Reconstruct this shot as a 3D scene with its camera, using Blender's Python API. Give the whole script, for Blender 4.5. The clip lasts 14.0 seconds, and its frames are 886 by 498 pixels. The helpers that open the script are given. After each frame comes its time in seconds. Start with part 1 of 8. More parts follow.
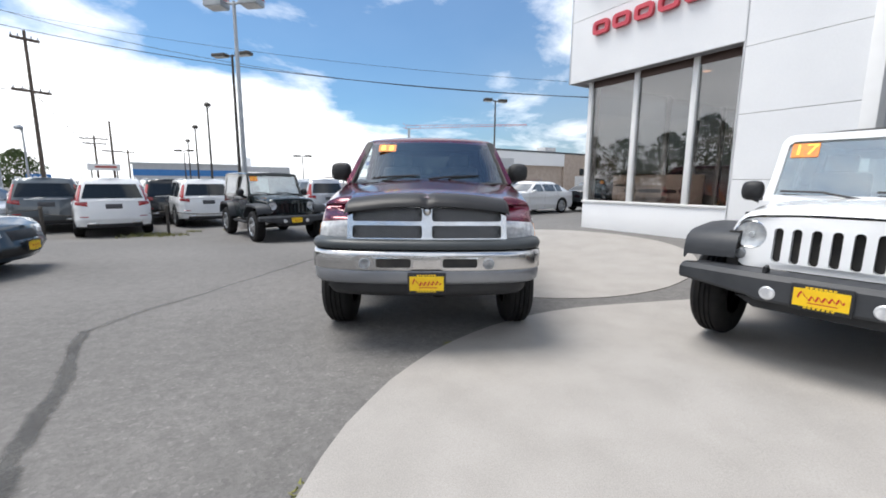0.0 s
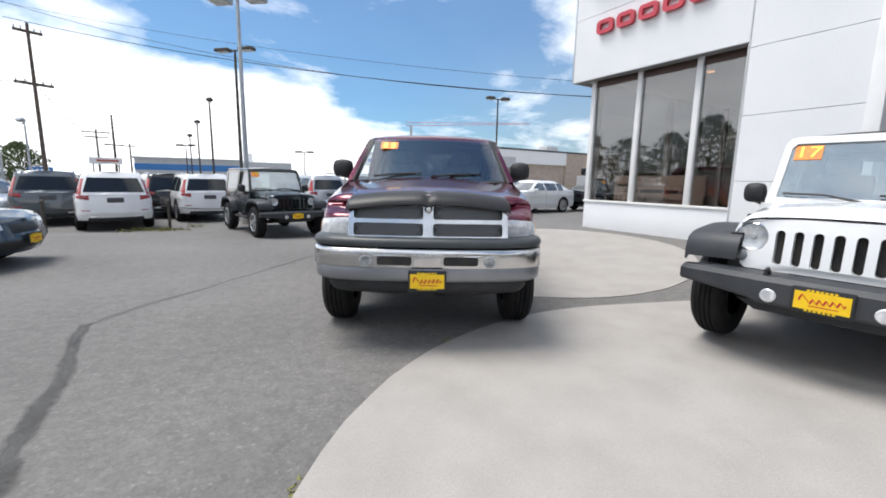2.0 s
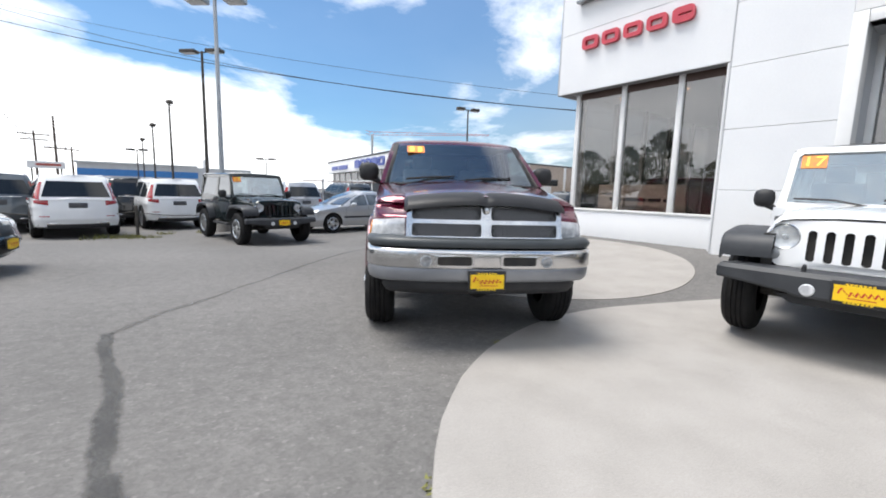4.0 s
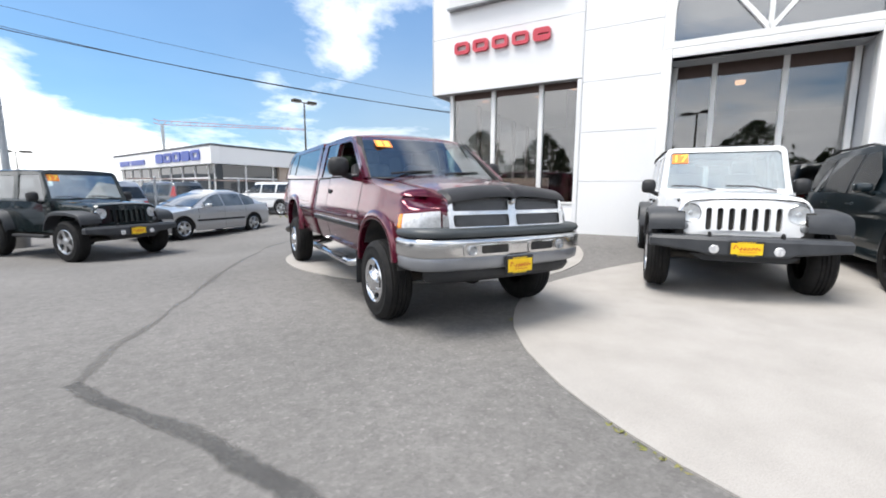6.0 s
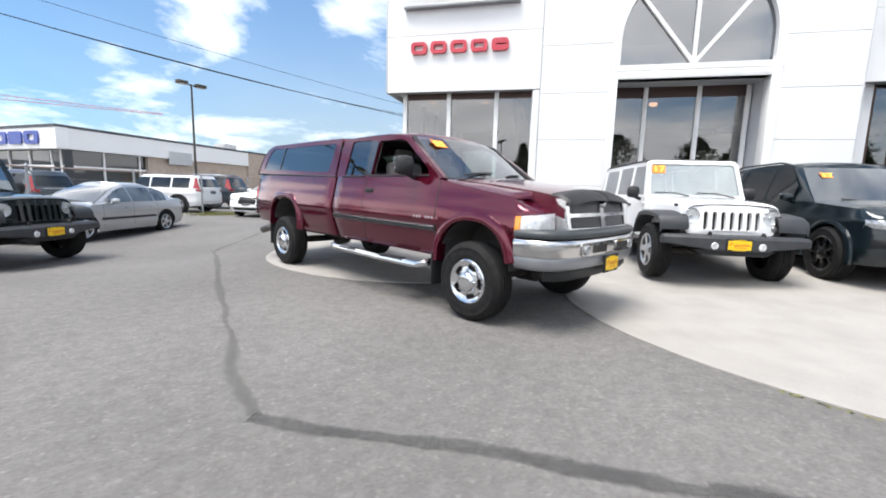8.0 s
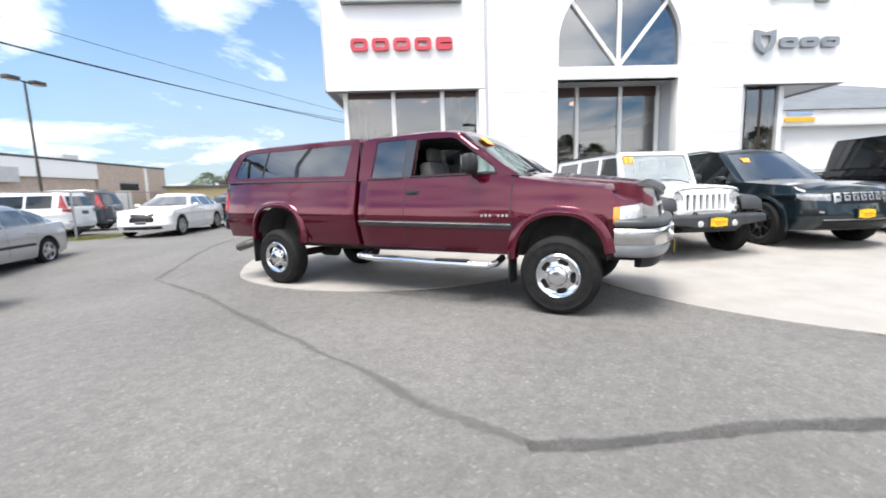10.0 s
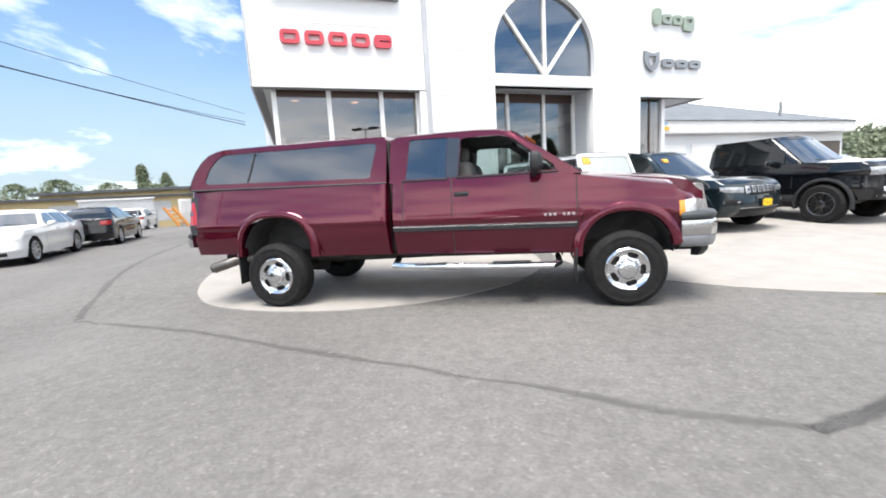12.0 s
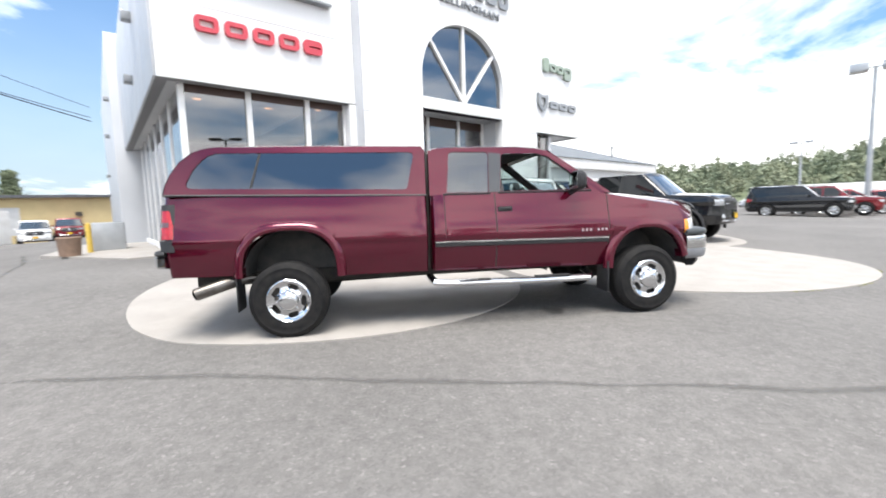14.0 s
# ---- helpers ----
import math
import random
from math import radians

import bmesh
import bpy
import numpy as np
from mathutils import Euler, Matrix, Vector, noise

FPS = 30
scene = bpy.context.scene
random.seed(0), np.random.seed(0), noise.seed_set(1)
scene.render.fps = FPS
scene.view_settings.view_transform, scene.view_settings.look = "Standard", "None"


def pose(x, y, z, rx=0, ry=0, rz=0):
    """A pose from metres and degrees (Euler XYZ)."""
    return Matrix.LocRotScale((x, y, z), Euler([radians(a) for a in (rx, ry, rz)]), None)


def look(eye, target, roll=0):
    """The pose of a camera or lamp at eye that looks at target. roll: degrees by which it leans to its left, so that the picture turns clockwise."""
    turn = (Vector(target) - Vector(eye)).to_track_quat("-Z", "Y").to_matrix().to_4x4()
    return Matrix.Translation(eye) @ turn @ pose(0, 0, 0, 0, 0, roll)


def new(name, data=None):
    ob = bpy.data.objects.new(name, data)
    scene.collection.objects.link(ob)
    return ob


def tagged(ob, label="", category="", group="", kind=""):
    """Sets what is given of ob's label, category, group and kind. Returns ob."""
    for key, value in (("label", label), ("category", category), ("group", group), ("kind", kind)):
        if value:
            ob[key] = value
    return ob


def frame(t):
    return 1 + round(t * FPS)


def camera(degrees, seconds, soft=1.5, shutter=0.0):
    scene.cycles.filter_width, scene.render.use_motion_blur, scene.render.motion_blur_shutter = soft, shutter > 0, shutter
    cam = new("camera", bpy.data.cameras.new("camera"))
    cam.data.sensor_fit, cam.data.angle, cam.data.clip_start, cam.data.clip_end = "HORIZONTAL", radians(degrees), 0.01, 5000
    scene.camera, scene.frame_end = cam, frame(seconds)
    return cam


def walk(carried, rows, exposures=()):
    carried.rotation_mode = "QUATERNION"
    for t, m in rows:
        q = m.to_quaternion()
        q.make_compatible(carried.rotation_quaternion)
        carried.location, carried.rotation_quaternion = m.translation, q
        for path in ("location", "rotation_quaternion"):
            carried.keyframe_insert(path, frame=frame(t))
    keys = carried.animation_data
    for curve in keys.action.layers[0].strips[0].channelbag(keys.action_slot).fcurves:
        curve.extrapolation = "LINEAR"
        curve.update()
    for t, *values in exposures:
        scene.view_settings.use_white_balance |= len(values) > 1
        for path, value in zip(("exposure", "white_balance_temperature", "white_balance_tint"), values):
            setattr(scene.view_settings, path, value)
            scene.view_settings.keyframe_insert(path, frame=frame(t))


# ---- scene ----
cam = camera(93.1, 14.0, soft=1.8, shutter=0.45)
PATH = [
    (0, (0.066, -4.182, 1.389), (0.103, -2.207, 1.078), 0.4),
    (0.5, (0.064, -4.18, 1.394), (0.091, -2.204, 1.085), 0.3),
    (1, (0.062, -4.175, 1.392), (0.089, -2.201, 1.073), 0.9),
    (1.5, (0.057, -4.183, 1.391), (0.085, -2.209, 1.075), 1.0),
    (2, (0.064, -4.179, 1.391), (0.098, -2.206, 1.07), 1.1),
    (2.5, (0.06, -4.182, 1.394), (0.096, -2.208, 1.074), 1.1),
    (2.7, (0.0, -4.166, 1.39), (0.084, -2.192, 1.081), 1.2),
    (4.8, (-1.352, -4.164, 1.275), (-0.957, -2.221, 1.012), 2.6),
    (5, (-1.54, -4.146, 1.279), (-0.948, -2.26, 0.978), 1.6),
    (5.5, (-1.973, -4.009, 1.271), (-1.12, -2.225, 0.969), -0.9),
    (6, (-2.4, -3.791, 1.254), (-1.41, -2.076, 0.978), 0.3),
    (6.5, (-2.863, -3.586, 1.255), (-1.735, -1.958, 0.97), 0.9),
    (7, (-3.255, -3.253, 1.244), (-2.043, -1.684, 0.975), 2.0),
    (7.5, (-3.654, -2.945, 1.235), (-2.285, -1.502, 1.023), 1.2),
    (7.7, (-3.804, -2.813, 1.251), (-2.411, -1.399, 1.012), 1.4),
    (9.8, (-4.956, -1.108, 1.232), (-3.26, -0.083, 0.963), -1.1),
    (10, (-5.024, -0.938, 1.231), (-3.282, 0.008, 0.963), -1.7),
    (10.5, (-5.187, -0.47, 1.227), (-3.401, 0.38, 0.933), -2.2),
    (11, (-5.31, -0.015, 1.232), (-3.468, 0.717, 0.971), -1.0),
    (11.5, (-5.404, 0.469, 1.252), (-3.48, 0.944, 0.979), -2.7),
    (12, (-5.414, 0.982, 1.267), (-3.472, 1.377, 0.999), -3.4),
    (12.5, (-5.48, 1.494, 1.264), (-3.505, 1.68, 1.008), -3.3),
    (13, (-5.426, 2.016, 1.257), (-3.44, 2.093, 1.034), -3.5),
    (13.5, (-5.375, 2.514, 1.247), (-3.383, 2.451, 1.079), -2.1),
    (14, (-5.296, 3.021, 1.261), (-3.328, 2.717, 1.068), -1.8),
]
walk(cam, [(t, look(eye, target, roll)) for t, eye, target, roll in PATH],
     exposures=[(0, 0.24, 6540, 10), (2.7, 0.24, 6540, 10), (5, 0.52, 6600, 10), (7.7, 0.64, 6620, 10), (10, 0.84, 6700, 10), (14, 0.9, 6720, 10)])

# ---------------------------------------------------------------- world, sun
SUN_AZ, SUN_EL = math.atan2(-0.95, 0.1), radians(69)      # azimuth from +y towards +x
world = bpy.data.worlds.new("sky")
scene.world = world
world.use_nodes = True
wn, wl = world.node_tree.nodes, world.node_tree.links
wn.clear()


def wnode(kind, **props):
    node = wn.new(kind)
    for key, value in props.items():
        if key == "op":
            node.operation = value
        elif key == "inputs":
            for i, v in value.items():
                node.inputs[i].default_value = v
    return node


w_out = wn.new("ShaderNodeOutputWorld")
w_sky = wn.new("ShaderNodeTexSky")
w_sky.sky_type, w_sky.sun_disc = "NISHITA", False
w_sky.sun_elevation, w_sky.sun_rotation = SUN_EL, SUN_AZ
w_sky.air_density, w_sky.dust_density, w_sky.ozone_density = 1.0, 1.1, 2.0
w_co = wn.new("ShaderNodeTexCoord")
w_sep = wn.new("ShaderNodeSeparateXYZ")
wl.new(w_co.outputs["Generated"], w_sep.inputs[0])
w_zup = wnode("ShaderNodeMath", op="ADD", inputs={1: 0.22})
wl.new(w_sep.outputs[2], w_zup.inputs[0])
w_div = wnode("ShaderNodeVectorMath", op="DIVIDE")
wl.new(w_co.outputs["Generated"], w_div.inputs[0])
w_comb = wn.new("ShaderNodeCombineXYZ")
for i in range(3):
    wl.new(w_zup.outputs[0], w_comb.inputs[i])
wl.new(w_comb.outputs[0], w_div.inputs[1])
w_n1 = wn.new("ShaderNodeTexNoise")
w_n1.inputs["Scale"].default_value, w_n1.inputs["Detail"].default_value, w_n1.inputs["Roughness"].default_value = 1.15, 8, 0.6
w_n1.inputs["Distortion"].default_value = 0.3
wl.new(w_div.outputs[0], w_n1.inputs["Vector"])
# a low bank of cloud: thick towards the horizon, higher towards one quarter of the sky
w_dot = wnode("ShaderNodeVectorMath", op="DOT_PRODUCT", inputs={1: (-0.92, 0.2, 0.0)})
wl.new(w_co.outputs["Generated"], w_dot.inputs[0])
w_dot2 = wnode("ShaderNodeVectorMath", op="DOT_PRODUCT", inputs={1: (0.5, -0.48, 0.0)})
wl.new(w_co.outputs["Generated"], w_dot2.inputs[0])
w_mx = wnode("ShaderNodeMath", op="MAXIMUM")
wl.new(w_dot.outputs["Value"], w_mx.inputs[0])
wl.new(w_dot2.outputs["Value"], w_mx.inputs[1])
w_top = wnode("ShaderNodeMath", op="MULTIPLY_ADD", inputs={1: 0.23, 2: 0.06})
wl.new(w_mx.outputs[0], w_top.inputs[0])
w_gap = wnode("ShaderNodeMath", op="SUBTRACT")
wl.new(w_top.outputs[0], w_gap.inputs[0])
wl.new(w_sep.outputs[2], w_gap.inputs[1])
w_bias = wnode("ShaderNodeMath", op="MULTIPLY", inputs={1: 2.6})
wl.new(w_gap.outputs[0], w_bias.inputs[0])
w_clip = wnode("ShaderNodeClamp", inputs={1: -0.075, 2: 0.35})
wl.new(w_bias.outputs[0], w_clip.inputs[0])
w_west = wnode("ShaderNodeVectorMath", op="DOT_PRODUCT", inputs={1: (-0.05, -0.02, 0.13)})
wl.new(w_co.outputs["Generated"], w_west.inputs[0])
w_wmx = wnode("ShaderNodeMath", op="MAXIMUM", inputs={1: 0.0})
wl.new(w_west.outputs["Value"], w_wmx.inputs[0])
w_add0 = wnode("ShaderNodeMath", op="ADD")
wl.new(w_wmx.outputs[0], w_add0.inputs[0])
wl.new(w_clip.outputs[0], w_add0.inputs[1])
w_sum = w_add0.outputs[0]
w_unit = wnode("ShaderNodeVectorMath", op="NORMALIZE")
wl.new(w_co.outputs["Generated"], w_unit.inputs[0])
# cloud groups and clear gaps: bearing from +y towards +x, elevation, half width, density
for bearing, height, half, dense in ((10, 74, 24, -0.22), (-40, 11, 8, 0.08), (-37, 18, 6, 0.05), (-27, 15.5, 7, -0.09), (-13, 18, 14, -0.12), (2, 22, 11, -0.13), (6, 14.5, 5, 0.05), (9, 10, 6, 0.05), (16, 15.5, 5, 0.05), (18, 21, 4, 0.05), (24, 25, 9, -0.07), (27, 11.5, 11, -0.13),
                                     (33, 23, 7, 0.06), (39, 16, 5, 0.04), (51, 20.5, 8, 0.11), (56, 6, 17, -0.12), (112, 14, 24, 0.10), (148, 40, 22, -0.12), (-100, 32, 14, 0.08), (-84, 21, 13, 0.12), (-84, 34, 9, -0.12), (-70, 41, 9, -0.12), (-125, 28, 12, 0.09), (-150, 44, 22, 0.12), (-172, 26, 26, 0.08)):
    az, el = radians(bearing), radians(height)
    w_d = wnode("ShaderNodeVectorMath", op="DOT_PRODUCT", inputs={1: (math.sin(az) * math.cos(el), math.cos(az) * math.cos(el), math.sin(el))})
    wl.new(w_unit.outputs[0], w_d.inputs[0])
    w_r = wn.new("ShaderNodeMapRange")
    w_r.interpolation_type = "SMOOTHSTEP"
    w_r.inputs[1].default_value, w_r.inputs[2].default_value, w_r.inputs[4].default_value = math.cos(radians(half)), 1.0, dense
    wl.new(w_d.outputs["Value"], w_r.inputs[0])
    w_p = wnode("ShaderNodeMath", op="ADD")
    wl.new(w_sum, w_p.inputs[0])
    wl.new(w_r.outputs[0], w_p.inputs[1])
    w_sum = w_p.outputs[0]
w_add = wnode("ShaderNodeMath", op="ADD")
wl.new(w_n1.outputs[0], w_add.inputs[0])
wl.new(w_sum, w_add.inputs[1])
w_ramp = wn.new("ShaderNodeValToRGB")
w_ramp.color_ramp.elements[0].position, w_ramp.color_ramp.elements[0].color = 0.43, (0.05, 0.05, 0.05, 1)
w_ramp.color_ramp.elements[1].position, w_ramp.color_ramp.elements[1].color = 0.64, (1, 1, 1, 1)
wl.new(w_add.outputs[0], w_ramp.inputs[0])
w_n2 = wn.new("ShaderNodeTexNoise")
w_n2.inputs["Scale"].default_value, w_n2.inputs["Detail"].default_value = 3.0, 6
wl.new(w_div.outputs[0], w_n2.inputs["Vector"])
w_cl = wn.new("ShaderNodeMix")
w_cl.data_type = "RGBA"
w_cl.inputs[6].default_value, w_cl.inputs[7].default_value = (7.8, 8.2, 8.8, 1), (16.0, 16.1, 16.3, 1)
wl.new(w_n2.outputs[0], w_cl.inputs[0])
w_mix = wn.new("ShaderNodeMix")
w_mix.data_type = "RGBA"
wl.new(w_ramp.outputs[0], w_mix.inputs[0])
w_tint = wn.new("ShaderNodeMix")
w_tint.data_type, w_tint.blend_type = "RGBA", "MULTIPLY"
w_tint.inputs[0].default_value, w_tint.inputs[7].default_value = 1.0, (0.56, 0.92, 1.14, 1)
wl.new(w_sky.outputs[0], w_tint.inputs[6])
# pale haze low in the north-east
w_h1 = wn.new("ShaderNodeMapRange")
w_h1.interpolation_type = "SMOOTHSTEP"
w_h1.inputs[1].default_value, w_h1.inputs[2].default_value, w_h1.inputs[3].default_value, w_h1.inputs[4].default_value = 0.0, 0.42, 0.85, 0.0
wl.new(w_sep.outputs[2], w_h1.inputs[0])
w_hd = wnode("ShaderNodeVectorMath", op="DOT_PRODUCT", inputs={1: (0.87, 0.5, 0.0)})
wl.new(w_unit.outputs[0], w_hd.inputs[0])
w_h2 = wn.new("ShaderNodeMapRange")
w_h2.interpolation_type = "SMOOTHSTEP"
w_h2.inputs[1].default_value, w_h2.inputs[2].default_value = 0.35, 0.95
wl.new(w_hd.outputs["Value"], w_h2.inputs[0])
w_hf = wnode("ShaderNodeMath", op="MULTIPLY")
wl.new(w_h1.outputs[0], w_hf.inputs[0])
wl.new(w_h2.outputs[0], w_hf.inputs[1])
w_hm = wn.new("ShaderNodeMix")
w_hm.data_type = "RGBA"
w_hm.inputs[7].default_value = (3.1, 3.75, 4.3, 1)
wl.new(w_hf.outputs[0], w_hm.inputs[0])
wl.new(w_tint.outputs[2], w_hm.inputs[6])
wl.new(w_hm.outputs[2], w_mix.inputs[6])
wl.new(w_cl.outputs[2], w_mix.inputs[7])
w_bg = wn.new("ShaderNodeBackground")
w_bg.inputs[1].default_value = 0.11
wl.new(w_mix.outputs[2], w_bg.inputs[0])
wl.new(w_bg.outputs[0], w_out.inputs[0])

sun_data = bpy.data.lights.new("sun", "SUN")
sun_data.energy, sun_data.angle, sun_data.color = 3.6, radians(33), (1.0, 0.96, 0.91)   # a sun behind thin cloud
sun = new("sun", sun_data)
sun_from = Vector((math.sin(SUN_AZ) * math.cos(SUN_EL), math.cos(SUN_AZ) * math.cos(SUN_EL), math.sin(SUN_EL)))
sun.matrix_world = look(sun_from * 60, (0, 0, 0))

# ---------------------------------------------------------------- materials


def material(name, colour, rough=0.6, metal=0.0, second=None, scale=6.0, detail=6, sharp=(0.35, 0.65), bump=0.0, bump_scale=60.0,
             coat=0.0, grain=0.0, grain_scale=200.0, spec=0.5, emit=0.0, alpha=1.0, piece=0.0, rough_var=0.0):
    """A procedural surface: colour with stains of a second colour, fine grain and relief, in metres."""
    m = bpy.data.materials.new(name)
    m.use_nodes = True
    nodes, links = m.node_tree.nodes, m.node_tree.links
    b = nodes["Principled BSDF"]
    b.inputs["Roughness"].default_value, b.inputs["Metallic"].default_value = rough, metal
    b.inputs["Base Color"].default_value = (*colour, 1)
    b.inputs["Specular IOR Level"].default_value = spec
    b.inputs["Coat Weight"].default_value, b.inputs["Coat Roughness"].default_value = coat, 0.04
    if emit:
        b.inputs["Emission Color"].default_value, b.inputs["Emission Strength"].default_value = (*colour, 1), emit
    co = nodes.new("ShaderNodeTexCoord")
    last = None
    if second is not None:
        n = nodes.new("ShaderNodeTexNoise")
        n.inputs["Scale"].default_value, n.inputs["Detail"].default_value = scale, detail
        links.new(co.outputs["Object"], n.inputs["Vector"])
        r = nodes.new("ShaderNodeMapRange")
        r.inputs[1].default_value, r.inputs[2].default_value = sharp
        links.new(n.outputs[0], r.inputs[0])
        mx = nodes.new("ShaderNodeMix")
        mx.data_type = "RGBA"
        mx.inputs[6].default_value, mx.inputs[7].default_value = (*colour, 1), (*second, 1)
        links.new(r.outputs[0], mx.inputs[0])
        last = mx.outputs[2]
        if rough_var:
            rr = nodes.new("ShaderNodeMath")
            rr.operation = "MULTIPLY_ADD"
            rr.inputs[1].default_value, rr.inputs[2].default_value = rough_var, rough
            links.new(r.outputs[0], rr.inputs[0])
            links.new(rr.outputs[0], b.inputs["Roughness"])
    if grain:
        n = nodes.new("ShaderNodeTexNoise")
        n.inputs["Scale"].default_value, n.inputs["Detail"].default_value = grain_scale, 3
        links.new(co.outputs["Object"], n.inputs["Vector"])
        r = nodes.new("ShaderNodeMapRange")
        r.inputs[1].default_value, r.inputs[2].default_value = 0.3, 0.7
        r.inputs[3].default_value, r.inputs[4].default_value = 1 - grain, 1 + grain
        links.new(n.outputs[0], r.inputs[0])
        mu = nodes.new("ShaderNodeMix")
        mu.data_type, mu.blend_type = "RGBA", "MULTIPLY"
        mu.inputs[0].default_value = 1.0
        if last:
            links.new(last, mu.inputs[6])
        else:
            mu.inputs[6].default_value = (*colour, 1)
        links.new(r.outputs[0], mu.inputs[7])
        last = mu.outputs[2]
    if piece:
        info = nodes.new("ShaderNodeObjectInfo")
        r = nodes.new("ShaderNodeMapRange")
        r.inputs[3].default_value, r.inputs[4].default_value = 1 - piece, 1 + piece
        links.new(info.outputs["Random"], r.inputs[0])
        mu = nodes.new("ShaderNodeMix")
        mu.data_type, mu.blend_type = "RGBA", "MULTIPLY"
        mu.inputs[0].default_value = 1.0
        if last:
            links.new(last, mu.inputs[6])
        else:
            mu.inputs[6].default_value = (*colour, 1)
        links.new(r.outputs[0], mu.inputs[7])
        last = mu.outputs[2]
    if last:
        links.new(last, b.inputs["Base Color"])
    if bump:
        n = nodes.new("ShaderNodeTexNoise")
        n.inputs["Scale"].default_value, n.inputs["Detail"].default_value = bump_scale, 4
        links.new(co.outputs["Object"], n.inputs["Vector"])
        bp = nodes.new("ShaderNodeBump")
        bp.inputs["Strength"].default_value, bp.inputs["Distance"].default_value = bump, 0.01
        links.new(n.outputs[0], bp.inputs["Height"])
        links.new(bp.outputs[0], b.inputs["Normal"])
    return m


def glass_material(name, tint, rough=0.0, mixture=0.5):
    """Thin tinted pane: clear part coloured by tint, with mirror gloss by Fresnel."""
    m = bpy.data.materials.new(name)
    m.use_nodes = True
    nodes, links = m.node_tree.nodes, m.node_tree.links
    nodes.clear()
    out = nodes.new("ShaderNodeOutputMaterial")
    clear, gloss, mix = nodes.new("ShaderNodeBsdfTransparent"), nodes.new("ShaderNodeBsdfGlossy"), nodes.new("ShaderNodeMixShader")
    clear.inputs[0].default_value = (*tint, 1)
    gloss.inputs["Roughness"].default_value = rough
    gloss.inputs[0].default_value = (0.95, 0.97, 1, 1)
    fr = nodes.new("ShaderNodeLayerWeight")
    fr.inputs[0].default_value = 0.5
    steep = nodes.new("ShaderNodeMath")
    steep.operation = "POWER"
    steep.inputs[1].default_value = 4.5
    links.new(fr.outputs["Facing"], steep.inputs[0])
    k = nodes.new("ShaderNodeMath")
    k.operation = "MULTIPLY_ADD"
    k.inputs[1].default_value, k.inputs[2].default_value = 0.9, mixture
    k.use_clamp = True
    links.new(steep.outputs[0], k.inputs[0])
    links.new(k.outputs[0], mix.inputs[0])
    links.new(clear.outputs[0], mix.inputs[1])
    links.new(gloss.outputs[0], mix.inputs[2])
    links.new(mix.outputs[0], out.inputs[0])
    return m


def paint(name, colour, metal=0.35, rough=0.34):
    m = material(name, colour, rough, metal, coat=1.0, grain=0.05, grain_scale=900, second=tuple(c * 0.9 for c in colour), scale=1.2)
    m.node_tree.nodes["Principled BSDF"].inputs["Coat IOR"].default_value = 1.5
    m.node_tree.nodes["Principled BSDF"].inputs["Specular IOR Level"].default_value = 0.12
    return m




def asphalt_material():
    """Weathered asphalt: pale and dark stones in a grey binder, patches and stains."""
    m = bpy.data.materials.new("asphalt")
    m.use_nodes = True
    nodes, links = m.node_tree.nodes, m.node_tree.links
    b = nodes["Principled BSDF"]
    b.inputs["Roughness"].default_value = 0.9
    co = nodes.new("ShaderNodeTexCoord")

    def tex(kind, scale, detail=4):
        n = nodes.new(kind)
        n.inputs["Scale"].default_value = scale
        if kind == "ShaderNodeTexNoise":
            n.inputs["Detail"].default_value = detail
        links.new(co.outputs["Object"], n.inputs["Vector"])
        return n

    def ranged(sock, a, b_, c, d):
        r = nodes.new("ShaderNodeMapRange")
        for i, v in enumerate((a, b_, c, d)):
            r.inputs[i + 1].default_value = v
        links.new(sock, r.inputs[0])
        return r.outputs[0]

    def times(a, b_):
        k = nodes.new("ShaderNodeMath")
        k.operation = "MULTIPLY"
        links.new(a, k.inputs[0])
        links.new(b_, k.inputs[1])
        return k.outputs[0]

    stones = tex("ShaderNodeTexVoronoi", 55)
    grey = nodes.new("ShaderNodeSeparateColor")
    links.new(stones.outputs["Color"], grey.inputs[0])
    stone = ranged(grey.outputs[0], 0.0, 1.0, 0.88, 1.12)
    pale = ranged(grey.outputs[1], 0.92, 0.98, 1.0, 1.3)
    fine = ranged(tex("ShaderNodeTexNoise", 160, 2).outputs[0], 0.3, 0.7, 0.86, 1.14)
    mid = ranged(tex("ShaderNodeTexNoise", 9, 6).outputs[0], 0.3, 0.7, 0.88, 1.12)
    big = ranged(tex("ShaderNodeTexNoise", 0.45, 6).outputs[0], 0.3, 0.7, 0.86, 1.14)
    value = times(times(times(stone, pale), times(fine, mid)), big)
    mx = nodes.new("ShaderNodeMix")
    mx.data_type, mx.blend_type = "RGBA", "MULTIPLY"
    mx.inputs[0].default_value, mx.inputs[6].default_value = 1.0, (0.136, 0.13, 0.124, 1)
    links.new(value, mx.inputs[7])
    links.new(mx.outputs[2], b.inputs["Base Color"])
    bp = nodes.new("ShaderNodeBump")
    bp.inputs["Strength"].default_value, bp.inputs["Distance"].default_value = 0.3, 0.004
    links.new(stones.outputs["Distance"], bp.inputs["Height"])
    links.new(bp.outputs[0], b.inputs["Normal"])
    return m


